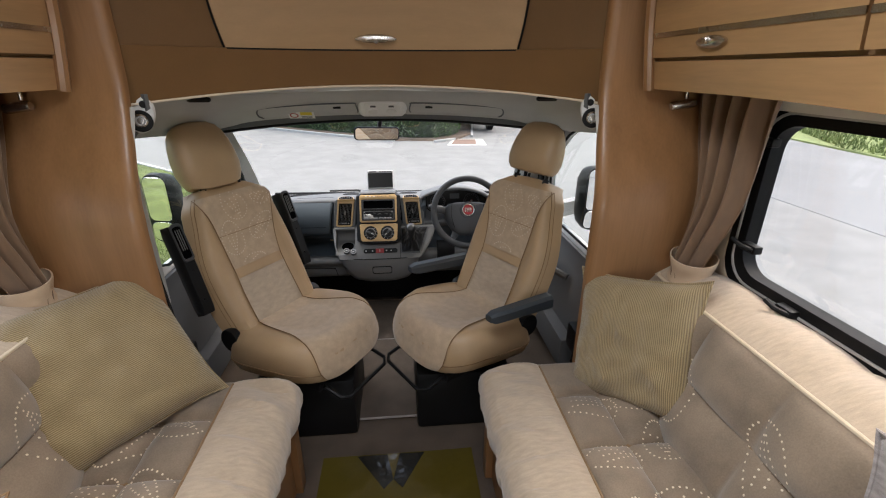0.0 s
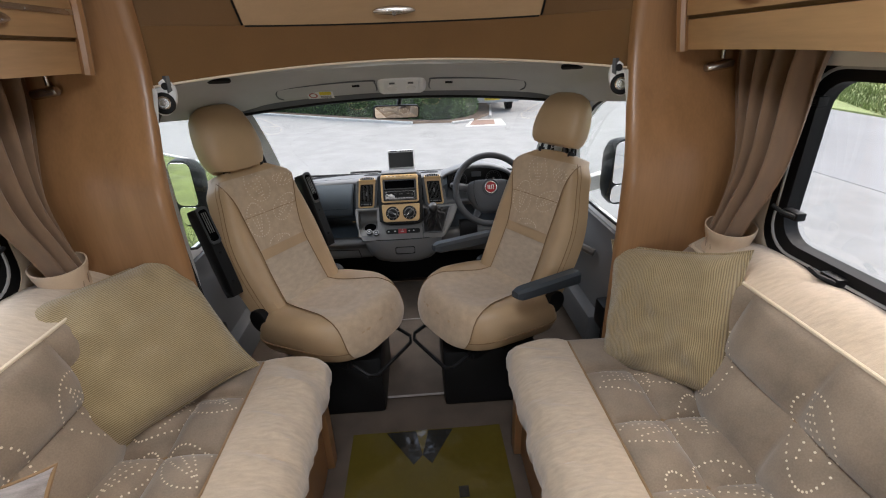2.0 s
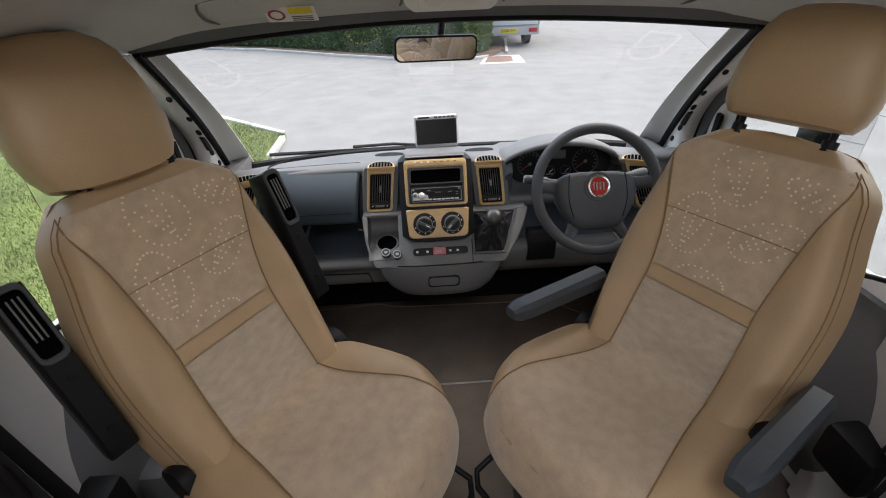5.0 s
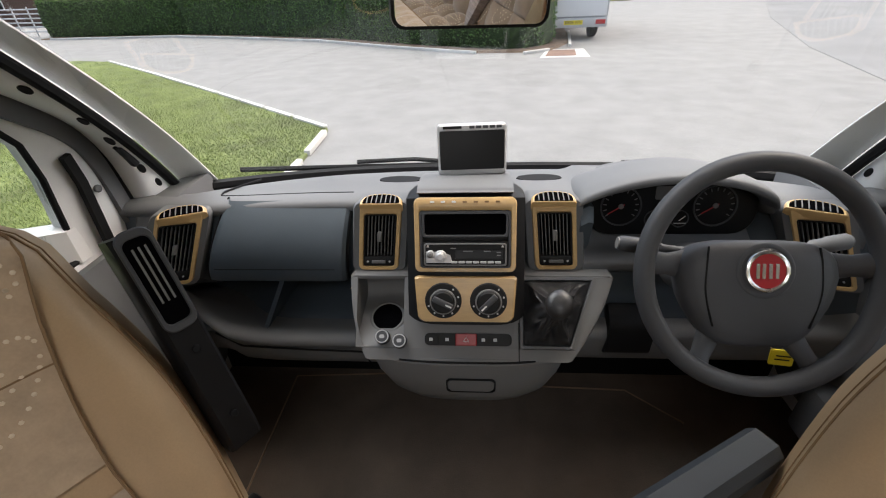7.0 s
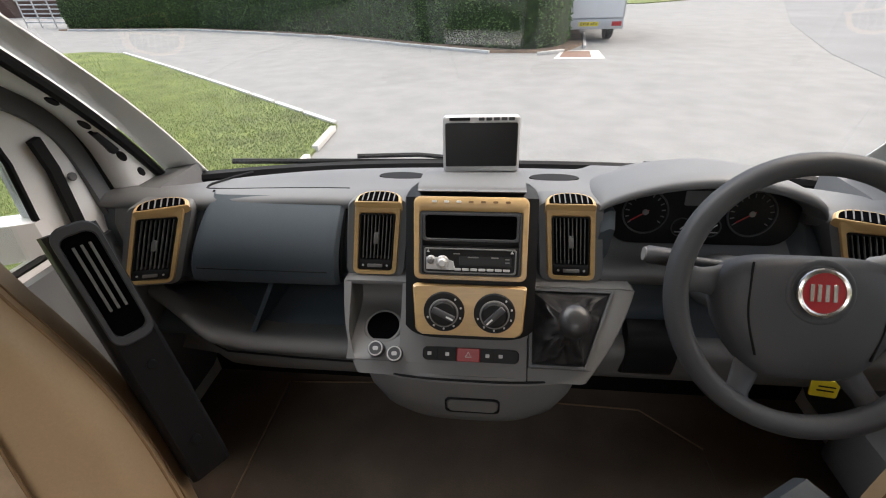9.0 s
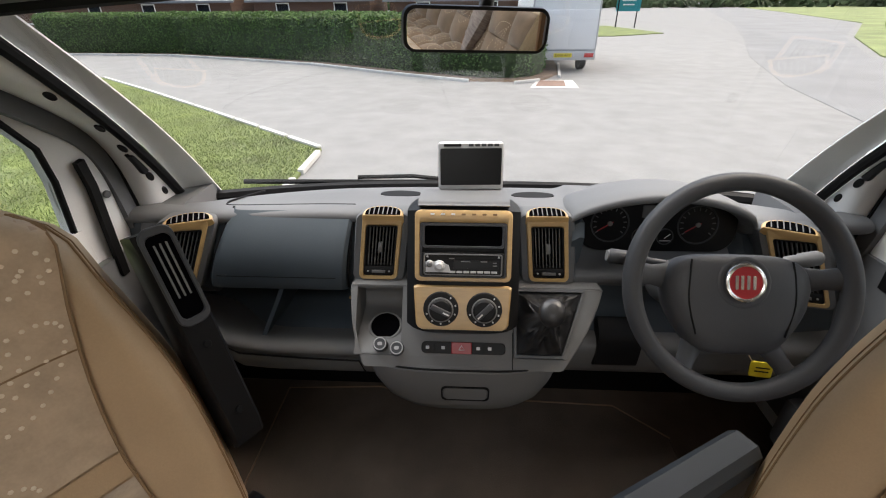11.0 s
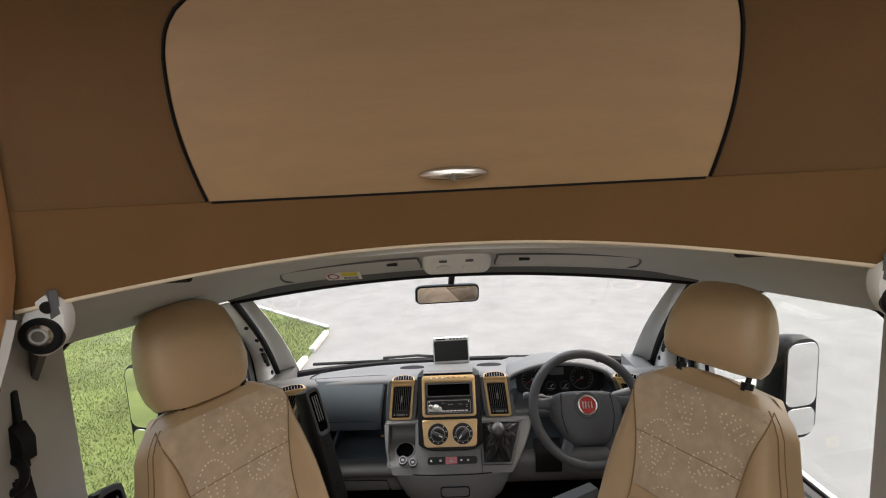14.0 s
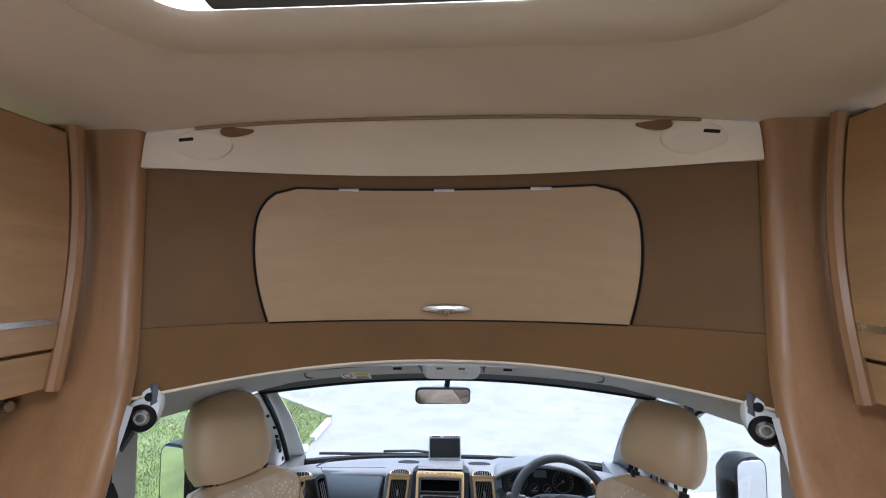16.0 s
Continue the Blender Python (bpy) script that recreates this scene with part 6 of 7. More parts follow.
def screen(u, v):
    xb = XC + 0.86 * (2 * u - 1)
    xt = XC + 0.785 * (2 * u - 1)
    b = Vector((xb, ws_base(xb) + 0.01, 0.692))
    p = b.lerp(ws_head(xt), v)
    p.y += 0.035 * math.sin(math.pi * v)
    return p


wsn = thing("window_3", pose(XC, 2.86, 0.72), "curved windscreen in a black seal", "windscreen", kind="structure")
pane = part("pane", sheet(screen, 32, 16), CLEAR, wsn, "clear windscreen glass")
pane.visible_shadow = False
part("top_seal", tube([screen(k / 32, 1) + Vector((0, -0.006, -0.004)) for k in range(33)], 0.012, 8), RUBBER, wsn)
part("bottom_seal", tube([screen(k / 32, 0) + Vector((0, -0.008, 0.008)) for k in range(33)], 0.017, 8), RUBBER, wsn)
for s in (-1, 1):
    u = 0 if s < 0 else 1
    part("side_seal", tube([screen(u, k / 20) + Vector((-s * 0.012, -0.012, 0)) for k in range(21)], 0.012, 8), RUBBER, wsn)


# the head of the cab: a moulded lining from the over-cab band to the windscreen, falling to the door heads
def headlining(u, v):
    x = XC + 0.90 * (2 * u - 1)
    q = abs(2 * u - 1)
    xb = XC + 0.735 * (2 * u - 1)
    back = Vector((x, recess(xb) + 0.02 if q < 0.82 else 1.365, 1.385 - 0.02 * q))
    fr = ws_head(XC + 0.80 * (2 * u - 1)) + Vector((0, -0.01, 0.008))
    fr.x = XC + 0.84 * (2 * u - 1)
    p = back.lerp(fr, v)
    p.z += 0.045 * math.sin(math.pi * v) * (1 - q ** 3)
    drop = max(0.0, q - 0.72) / 0.28
    p.z -= 0.12 * drop ** 1.6 * (1 - 0.85 * v)
    return p


solo("cab_headlining", sheet(headlining, 60, 20, 0.012), HEADLINER, "pale grey moulded cab headlining", "headlining", kind="structure")
solo("cab_header", sheet(lambda u, v: ws_head(XC + 0.785 * (2 * u - 1)) + Vector((0, -0.02 - 0.05 * v, -0.002 + 0.05 * math.sin(v * 1.6))), 40, 6, 0.008), TRIM_D, "dark grey trim rail above the windscreen", "trim", kind="structure")

for s in (-1, 1):
    u = 0 if s < 0 else 1
    # A-pillar trim with plugs, between the windscreen seal and the door gap
    ap = thing("pillar_a", pose(XC + s * 0.9, 2.55, 0.7), "pale grey windscreen pillar trim with black seals", "pillar", kind="structure")
    gap = spline([(0.912, 2.49, 0.62), (0.912, 2.472, 0.712), (0.910, 2.445, 0.853), (0.905, 2.395, 0.942), (0.890, 2.285, 1.025), (0.868, 2.12, 1.120), (0.850, 1.98, 1.185)], 6)
    gap = [Vector((XC + s * p.x, p.y, p.z)) for p in gap]

    def apil(a, v):
        p = screen(u, v) + Vector((-s * 0.006, -0.022, -0.004))
        k = v * (len(gap) - 1)
        i = min(int(k), len(gap) - 2)
        r = p.lerp(gap[i].lerp(gap[i + 1], k - i), a)
        r.x -= s * 0.016 * math.sin(math.pi * a)
        r.y -= 0.016 * math.sin(math.pi * a)
        return r
    part("cover", sheet(apil, 14, 30, 0.008), TRIM, ap)
    part("door_seal", ribbon([p + Vector((-s * 0.004, -0.022, -0.004)) for p in gap], (0, -0.75, -0.65), 0.050, 0.016), TRIM_D, ap, "dark grey door seal")
    part("seal_rib", tube([p + Vector((-s * 0.012, -0.006, 0.010)) for p in gap], 0.005, 6), RUBBER, ap, "black rib of the door seal")
    part("outer_pillar", sheet(lambda a, v: screen(abs(u - a * (0.050 - 0.022 * v)), v) + Vector((0, 0.016, 0.006)), 4, 16, 0.004), SKIN_WHITE, ap, "white outer pillar beyond the glass")
    for a, v, r in ((0.52, 0.075, 0.024), (0.13, 0.17, 0.012), (0.20, 0.27, 0.013), (0.22, 0.44, 0.013), (0.14, 0.56, 0.012), (0.2, 0.72, 0.012)):
        n = normal_of(apil, a, v)
        n = n if n.x * s < 0 else -n
        ax = apil(a, v + 0.02) - apil(a, v)
        part("plug", disc(facing(apil(a, v) + n * 0.002, n, ax) @ Matrix.Diagonal((0.62 if r < 0.02 else 1, 1.25 if r < 0.02 else 1, 1, 1)), r, 0.006, 20, 0.002), TRIM_D if r > 0.02 else BLACK, ap, "dark plug in the trim")
    n = normal_of(apil, 0.25, 0.36)
    n = n if n.x * s < 0 else -n
    part("grab_block", sheet(lambda a, v: apil(0.06 + 0.32 * a, 0.305 + 0.10 * v) + n * (0.004 + 0.008 * math.sin(math.pi * a)), 6, 6, 0.008), BLACK, ap, "black grip block")

    # cab door with a window and a blanked quarter light
    xd = XC + s * 0.905
    dr = thing("door_1" if s < 0 else "door_2", pose(xd, 1.95, 0.1), "grey-lined cab door with a window and mirror bar", "cab door", kind="structure")
    hole = [(1.585, 0.72), (1.53, 0.85), (1.515, 0.97), (1.52, 1.10), (1.545, 1.19), (1.60, 1.222), (1.72, 1.232), (1.88, 1.215), (2.02, 1.160), (2.14, 1.085), (2.23, 1.005), (2.285, 0.937), (2.300, 0.86), (2.300, 0.72), (2.29, 0.665), (2.0, 0.668), (1.72, 0.672)]
    outl = [(1.36, 0.60), (1.36, 0.85), (1.36, 0.97), (1.36, 1.12), (1.36, 1.25), (1.42, 1.34), (1.62, 1.36), (1.86, 1.345), (2.06, 1.265), (2.22, 1.18), (2.34, 1.10), (2.47, 1.00), (2.53, 0.90), (2.58, 0.72), (2.60, 0.0), (2.0, 0.0), (1.5, 0.0)]
    lean_ = lambda z: s * (0.03 * max(0, 0.75 - z) - 0.085 * max(0, z - 0.75))
    pt = lambda p, d: (xd + lean_(p[1]) + s * d, p[0], p[1])
    mid = [(a[0] * 0.8 + b[0] * 0.2, a[1] * 0.8 + b[1] * 0.2) for a, b in zip(hole, outl)]
    part("lining", loft([[pt(p, 0.03) for p in hole], [pt(p, 0.012) for p in mid], [pt(p, 0.0) for p in outl], [pt(p, 0.06) for p in outl], [pt(p, 0.06) for p in hole]], caps=False, wrap=True), TRIM, dr, "pale grey door frame")
    part("window_seal", tube([pt(p, 0.032) for p in hole] + [pt(hole[0], 0.032)], 0.007, 6), RUBBER, dr)
    pane = part("pane", loft([[pt(p, 0.045) for p in hole], [pt(p, 0.049) for p in hole]]), CLEAR, dr, "clear door glass")
    pane.visible_shadow = False
    part("channel_bar", ribbon([pt((2.352, 0.60), -0.004), pt((2.352, 0.74), -0.004), pt((2.352, 0.83), 0.0), pt((2.338, 0.895), 0.0)], (0, 1, 0), 0.022, 0.012), RUBBER, dr, "black window channel")
    part("mirror_plug", disc(facing(pt((2.385, 0.80), -0.004), (-s, -0.2, 0.0)), 0.009, 0.006, 16, 0.002), TRIM_D, dr)
    part("lower_lining", sheet(lambda a, v: (xd - s * (0.055 * math.sin(math.pi * min(1, v * 1.1)) ** 0.6) + lean_(0.1 + 0.6 * v), 1.42 + 1.15 * a, 0.05 + 0.60 * v), 12, 14, 0.02), TRIM_D, dr, "slate grey moulded door panel")
    part("door_pocket", box(*sorted((xd - s * 0.10, xd - s * 0.02)), 1.6, 2.35, 0.10, 0.26, 0.02), TRIM_D, dr)
    part("arm_pull", tube([pt((1.75, 0.52), -0.05), pt((1.80, 0.54), -0.10), pt((2.1, 0.55), -0.10), pt((2.16, 0.53), -0.05)], 0.018, 8), TRIM_D, dr)

    # B-pillar trim behind the wood panel
    solo("pillar_b", sheet(lambda a, v: (XC + s * (0.706 + 0.184 * a ** 0.6), pillar_y(0.02 + 1.33 * v) + 0.034 + (1.58 - pillar_y(0.02 + 1.33 * v) - 0.034) * a, 0.02 + 1.33 * v), 14, 24, 0.012), HEADLINER, "grey cab side trim behind the wood panel", "trim", kind="structure")
    # cab reading lamp
    lp = thing("cab_lamp", pose(XC + s * 0.735, 1.36, 1.32), "swivel cab reading lamp in a black and white oval bezel", "lamp", "cab lamps")
    lm = facing((XC + s * 0.722, 1.374, 1.322), (-s * 0.30, -0.95, -0.05)) @ pose(0, 0, 0, 0, 0, s * 16)
    oval = [(0.034 * math.cos(2 * math.pi * k / 30), 0.056 * math.sin(2 * math.pi * k / 30)) for k in range(30)]
    part("bezel", slab(oval, 0.03, lm, 0.006), TRIM, lp, "pale oval bezel")
    part("black_ring", disc(lm @ pose(0, -0.016, 0.006), 0.033, 0.012, 28, 0.003), BLACK, lp)
    part("reflector", disc(lm @ pose(0, -0.014, 0.011), 0.020, 0.010, 24, 0.004), CHROME, lp, "bright reflector")
    part("lens_rib", torus(lm @ pose(0, -0.014, 0.011), 0.012, 0.0022, 20, 6), SILVER, lp)
    part("switch", disc(lm @ pose(0.002, 0.036, 0.004), 0.011, 0.006, 18, 0.002), BLACK, lp, "round black switch")
    part("corner_trim", sheet(lambda a, v: (XC + s * (0.70 + 0.17 * a), 1.372 + 0.10 * a, 1.385 - 0.17 * v * (0.25 + a)), 6, 8, 0.012), TRIM_D, lp, "slate grey corner moulding")

    # seat belt
    bt = thing("seat_belt", pose(XC + s * 0.80, 1.40, 0.3), "black cab seat belt hanging from its pillar mount", "seat belt", "cab seat belts")
    top = Vector((XC + s * 0.822, 1.405, 1.10))
    part("slot_rail", box(*sorted((top.x - 0.004, top.x + 0.010)), 1.385, 1.397, 1.05, 1.20, 0.002), BLACK, bt)
    part("mount", loft([[top + Vector((dx, -0.02 + dy, dz)) for dx, dz in ((-0.022, -0.03), (0.022, -0.03), (0.026, 0.01), (0.012, 0.04), (-0.012, 0.04), (-0.026, 0.01))] for dy in (-0.014, 0.014)]), BLACK, bt, "black belt mount")
    part("guide_loop", torus(facing(top + Vector((0, -0.04, -0.05)), (0, -1, 0.3)), 0.028, 0.008, 24, 8), BLACK, bt)
    part("front_strap", ribbon([top + Vector((0, -0.045, -0.06)), top + Vector((-s * 0.02, -0.05, -0.35)), top + Vector((-s * 0.045, -0.04, -0.72)), top + Vector((-s * 0.065, -0.03, -0.98))], (0.75, 0.55, 0), 0.048), BELT, bt)
    part("rear_strap", ribbon([top + Vector((0, -0.035, -0.06)), top + Vector((s * 0.012, 0.0, -0.40)), top + Vector((s * 0.02, 0.04, -0.76))], (0.75, 0.55, 0), 0.048), BELT, bt)
    tp = top + Vector((-s * 0.026, -0.058, -0.45))
    part("tongue", moved(box(-0.028, 0.028, -0.008, 0.008, -0.05, 0.05, 0.006), Matrix.Translation(tp)), BLACK, bt, "black buckle tongue")
    part("reel_cover", box(*sorted((XC + s * 0.79, XC + s * 0.89)), 1.40, 1.52, 0.30, 0.42, 0.02), BLACK, bt)

    # sun visor
    vs = thing("sun_visor", pose(XC + s * 0.33, 2.12, 1.30), "pale grey padded sun visor folded up", "sun visor", "sun visors")
    def visor(a, v):
        x = XC + s * (0.125 + 0.44 * a)
        h = ws_head(x)
        return (x, h.y - 0.03 - 0.15 * v, h.z + 0.032 + 0.055 * v - 0.012 * math.sin(math.pi * v))
    part("pad", sheet(visor, 16, 8, 0.014), HEADLINER, vs)
    part("clip", box(*sorted((XC + s * 0.20, XC + s * 0.235)), 2.085, 2.10, 1.283, 1.295, 0.003), BLACK, vs)
    part("pad_edge", tube([Vector(visor(k / 12, 0.0)) for k in range(13)], 0.006, 6), TRIM, vs)
    rim_ = [visor(0.02, 0.1), visor(0.0, 0.5), visor(0.01, 0.9), visor(0.05, 1.0), visor(0.5, 1.02), visor(0.92, 1.0), visor(1.0, 0.85), visor(1.02, 0.5), visor(1.0, 0.15)]
    part("visor_gap", tube([p + Vector((0, -0.001, -0.001)) for p in spline(rim_, 5)], 0.0035, 6), TRIM_D, vs, "dark joint round the visor")
    if s < 0:
        lb = thing("warning_label", pose(-0.40, 2.06, 1.28), "white warning label with red symbol on the visor", "label")
        lmx = facing(Vector(visor(0.60, 0.45)) + Vector((0, -0.004, -0.008)), (0, -0.75, -1.0), (0, -1, 0))
        part("paper", slab(rrect(0.12, 0.055, 0.003, 2), 0.001, lmx, 0.0003), WHITE, lb)
        part("yellow_panel", slab(rrect(0.055, 0.025, 0.001, 2), 0.001, lmx @ pose(0.024, 0.014, 0.0006), 0.0002), YELLOW, lb)
        part("red_symbol", torus(lmx @ pose(-0.034, 0.0, 0.0008), 0.017, 0.003, 24, 6, 0.3), RED, lb)
        for k in range(3):
            part("writing_bar", slab(rrect(0.05, 0.003, 0.0005, 2), 0.0006, lmx @ pose(0.024, -0.008 - 0.007 * k, 0.0006), 0.0001), WHEEL, lb)
    # grab handle recess at the headlining corner: its shade painted as a black slab
    gh = solo("recess_shade", slab(rrect(0.085, 0.022, 0.008, 4), 0.01, facing(Vector(headlining(0.5 + s * 0.36, 0.12)) + Vector((0, 0, -0.012)), (0, -0.6, -1), (0, 1, 0))), RUBBER, "black slab painted as the shade of a recess in the headlining corner", "recess", "headlining recesses")

    # outside door mirror
    om = thing("door_mirror", pose(XC + s * 1.10, 2.15, 0.75), "white and black outside door mirror", "door mirror", "door mirrors")
    mo = facing((XC + s * 1.10, 2.06, 0.82), (s * 0.22, -1, 0))
    part("shell", loft([[mo @ Vector((x * k, y * k, z)) for x, y in rrect(0.13, 0.34, 0.05, 6)] for k, z in ((1.0, 0.0), (1.03, -0.03), (0.95, -0.08), (0.7, -0.12))]), BLACK, om, "black mirror shell")
    part("glass", slab(rrect(0.118, 0.215, 0.03, 5), 0.004, mo @ pose(0, 0.05, 0.003), 0.001), MIRROR, om)
    part("lower_glass", slab(rrect(0.118, 0.095, 0.03, 5), 0.004, mo @ pose(0, -0.112, 0.003), 0.001), MIRROR, om)
    part("arm", loft([[Vector((XC + s * x, y + dy, z + dz)) for dy, dz in ((-0.03, -0.04), (0.03, -0.04), (0.03, 0.04), (-0.03, 0.04))] for x, y, z in ((0.93, 2.32, 0.70), (1.0, 2.24, 0.72), (1.09, 2.14, 0.78))]), SKIN_WHITE, om, "white mirror arm")

# bonnet and outer skin that shuts the front
solo("bonnet", sheet(lambda u, v: (XC + 0.93 * (2 * u - 1), ws_base(XC + 0.93 * (2 * u - 1)) + 0.03 + 0.16 * v, 0.66 - 0.28 * v ** 1.6 - 0.04 * abs(2 * u - 1) ** 3), 24, 8, 0.01), SKIN_WHITE, "white bonnet under the windscreen", "bonnet", kind="structure")
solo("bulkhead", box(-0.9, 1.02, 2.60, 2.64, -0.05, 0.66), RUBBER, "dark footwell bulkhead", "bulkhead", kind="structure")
solo("roof_skin", join(box(WL - 0.06, WR + 0.06, 0.98, 2.08, CEIL + 0.045, CEIL + 0.08), box(WL - 0.09, WL - 0.055, 1.30, 2.08, 1.34, CEIL + 0.08), box(WR + 0.055, WR + 0.09, 1.30, 2.08, 1.34, CEIL + 0.08)), SKIN_WHITE, "white outer roof above the cab", "roof", kind="structure")
solo("overcab_nose", sheet(lambda u, v: (XC + 1.1 * (2 * u - 1), 2.05 + 0.22 * math.sin(math.pi * 0.5 * (1 - v)), 2.06 - 0.72 * (1 - v)), 20, 10, 0.01), SKIN_WHITE, "white outer nose above the windscreen", "roof", kind="structure")

# wipers
for x0, x1, lift in ((0.0, -0.66, 0.0), (0.75, 0.12, -0.03)):
    w = thing("wiper", pose((x0 + x1) / 2, 2.86, 0.73), "black windscreen wiper resting at the glass base", "wiper", "wipers")
    a, b = Vector((x0, ws_base(x0) + 0.045, 0.690)), Vector((x1, ws_base(x1) + 0.02, 0.725 + lift))
    part("blade", tube([a.lerp(b, k / 8) + Vector((0, 0.02, 0)) for k in range(9)], 0.008, 6), RUBBER, w)
    part("arm", tube([a + Vector((0.10, 0.03, -0.01)), a.lerp(b, 0.25) + Vector((0, 0.04, 0.012)), a.lerp(b, 0.5) + Vector((0, 0.022, 0.014))], 0.007, 6), BLACK, w)

# inside mirror and overhead lamp
rm = thing("interior_mirror", pose(0.03, 2.22, 1.2), "black-framed rear-view mirror hanging from the windscreen", "mirror")
mi = facing((0.018, 2.228, 1.148), (0.20, -1, -0.10)) @ pose(0, 0, 0, 0, 0, -2)
part("case", loft([[mi @ Vector((x * k, y * k, z)) for x, y in rrect(0.232, 0.066, 0.018, 5)] for k, z in ((1.0, 0.0), (1.02, -0.01), (0.9, -0.03), (0.5, -0.04))]), BLACK, rm, "black mirror case")
part("glass", slab(rrect(0.222, 0.057, 0.014, 5), 0.003, mi @ pose(0, 0, 0.002), 0.0005), MIRROR, rm, "mirror glass")
part("stalk", tube([mi @ Vector((0, 0.01, -0.03)), (0.03, 2.255, 1.175), (0.035, 2.27, 1.205)], 0.012, 10), BLACK, rm)
ohp = thing("overhead_lamp", pose(XC, 2.03, 1.31), "pale grey overhead lamp console with two oval lenses", "lamp")
mo = facing((XC - 0.005, 2.09, 1.285), (0, -0.85, -0.55))
part("housing", loft([[mo @ Vector((x * k, y * k, z)) for x, y in rrect(0.21, 0.095, 0.02, 5)] for k, z in ((1.15, -0.05), (1.08, -0.015), (1.0, 0.0), (0.9, 0.006))]), TRIM, ohp)
part("panel", slab(rrect(0.165, 0.07, 0.012, 5), 0.006, mo @ pose(0, 0, 0.010), 0.003), TRIM, ohp, "grey lamp panel")
for x in (-0.043, 0.043):
    part("lens", slab([(0.024 * math.cos(2 * math.pi * k / 24), 0.014 * math.sin(2 * math.pi * k / 24)) for k in range(24)], 0.006, mo @ pose(x, -0.012, 0.015), 0.003), SKIN_WHITE, ohp, "frosted oval lens")
    part("rocker", moved(box(-0.013, 0.013, -0.004, 0.004, 0.008, 0.014, 0.002), mo @ pose(x, 0.018, 0)), TRIM_D, ohp)
keys = thing("small_keys", pose(-0.285, 2.42, 0.452), "small bunch of keys on the dash shelf", "keys")
for k in range(3):
    part("key", moved(box(-0.012, 0.012, -0.004, 0.004, 0.0, 0.004, 0.001), pose(-0.29 + 0.014 * k, 2.41, 0.50 - 0.004 * k, 20 * k, 10, 35 * k)), CHROME if k else YELLOW_WOOD, keys)

# ---- outside ----
GZ = -0.75
bm = bmesh.new()
bmesh.ops.create_grid(bm, x_segments=1, y_segments=1, size=900)
solo("ground", moved(bm, Matrix.Translation((0, 0, GZ))), TARMAC, "pale worn tarmac yard", "ground", kind="structure")


def plate(name, pts, z, material, label, cat, h=0.05):
    bm = loft([[(x, y, z - h) for x, y in pts], [(x, y, z) for x, y in pts]])
    return solo(name, bm, material, label, cat, kind="structure")


plate("road", [(7.0, -60), (7.0, 9.5), (8.2, 14.0), (11.0, 21.0), (16.0, 31.0), (25.0, 50), (46, 100), (80, 180), (90, 180), (58, 100), (36, 50), (22, 31.5), (15.5, 21), (13.0, 14), (12.6, 9.5), (12.6, -60)], GZ + 0.008, ROAD, "darker grey tarmac lane beside the yard", "road", 0.02)
lawn = [(-2.2, 7.95), (-5.2, 10.5), (-8.2, 13.0), (-11.2, 15.4), (-12.6, 15.9), (-14.5, 15.2), (-40, 6), (-40, -30), (-2.0, -30), (-2.15, 6.7)]
plate("lawn", lawn, GZ + 0.04, GRASS, "mown green lawn with daisies", "lawn", 0.08)
fieldp = [(12.9, -60), (12.9, 9.5), (13.4, 14), (15.9, 21), (22.5, 31.5), (36.6, 50), (59, 100), (92, 180), (400, 260), (500, -60)]
plate("field", fieldp, GZ + 0.05, FIELD, "rough field grass beyond the lane", "field", 0.1)
plate("verge", [(9.3, 33.6), (13.4, 36.4), (12.6, 48), (6.5, 48), (5.4, 34)], GZ + 0.05, GRASS, "green verge below the sign", "verge", 0.08)


def bank(u, v):
    y = -10 + 60 * u
    x0 = 13.2 + (0.0 if y < 12 else (y - 12) * 0.52 + 0.004 * (y - 12) ** 2)
    return (x0 + 6 * v, y, GZ + 0.06 + 0.55 * math.sin(min(1, v * 1.6) * math.pi / 2) + 0.18 * noise.noise((y * 0.9, v * 6, 0)) * min(1, v * 6) * (1 - v))


solo("field_bank", sheet(bank, 160, 24, 0.02), FIELD, "rough grassy bank along the lane", "bank", kind="structure")


def tufts(name, n, place, hgt, material, label, parent=None, seed=1):
    rng = random.Random(seed)
    vs, fs = [], []
    for _ in range(n):
        x, y, z = place(rng)
        a, h, w = rng.uniform(0, 6.28), hgt * rng.uniform(0.5, 1.3), hgt * 0.16
        dx, dy = math.cos(a) * w, math.sin(a) * w
        lx, ly = rng.uniform(-0.6, 0.6) * h, rng.uniform(-0.6, 0.6) * h
        k = len(vs)
        vs += [(x - dx, y - dy, z), (x + dx, y + dy, z), (x + lx, y + ly, z + h)]
        fs.append((k, k + 1, k + 2))
    me = bpy.data.meshes.new(name)
    me.from_pydata(vs, [], fs)
    me.materials.append(material)
    return tagged(new(name, me), label, "grass", kind="stuff")


def in_lawn(rng):
    while True:
        y = rng.uniform(2.0, 15.5)
        x = rng.uniform(-13, -2.2)
        if x < -2.2 - max(0, (y - 7.95)) * 1.2 and rng.random() < 14 / (14 + x * x + (y - 6) ** 2):
            return x, y, GZ + 0.04


tufts("grass", 110000, in_lawn, 0.028, BLADES, "short mown grass blades")


def on_bank(rng):
    u, v = rng.random(), rng.random() ** 1.3
    return bank(u, v)


tufts("bank_grass", 40000, on_bank, 0.16, BLADES, "rough tussocky grass on the bank", seed=4)

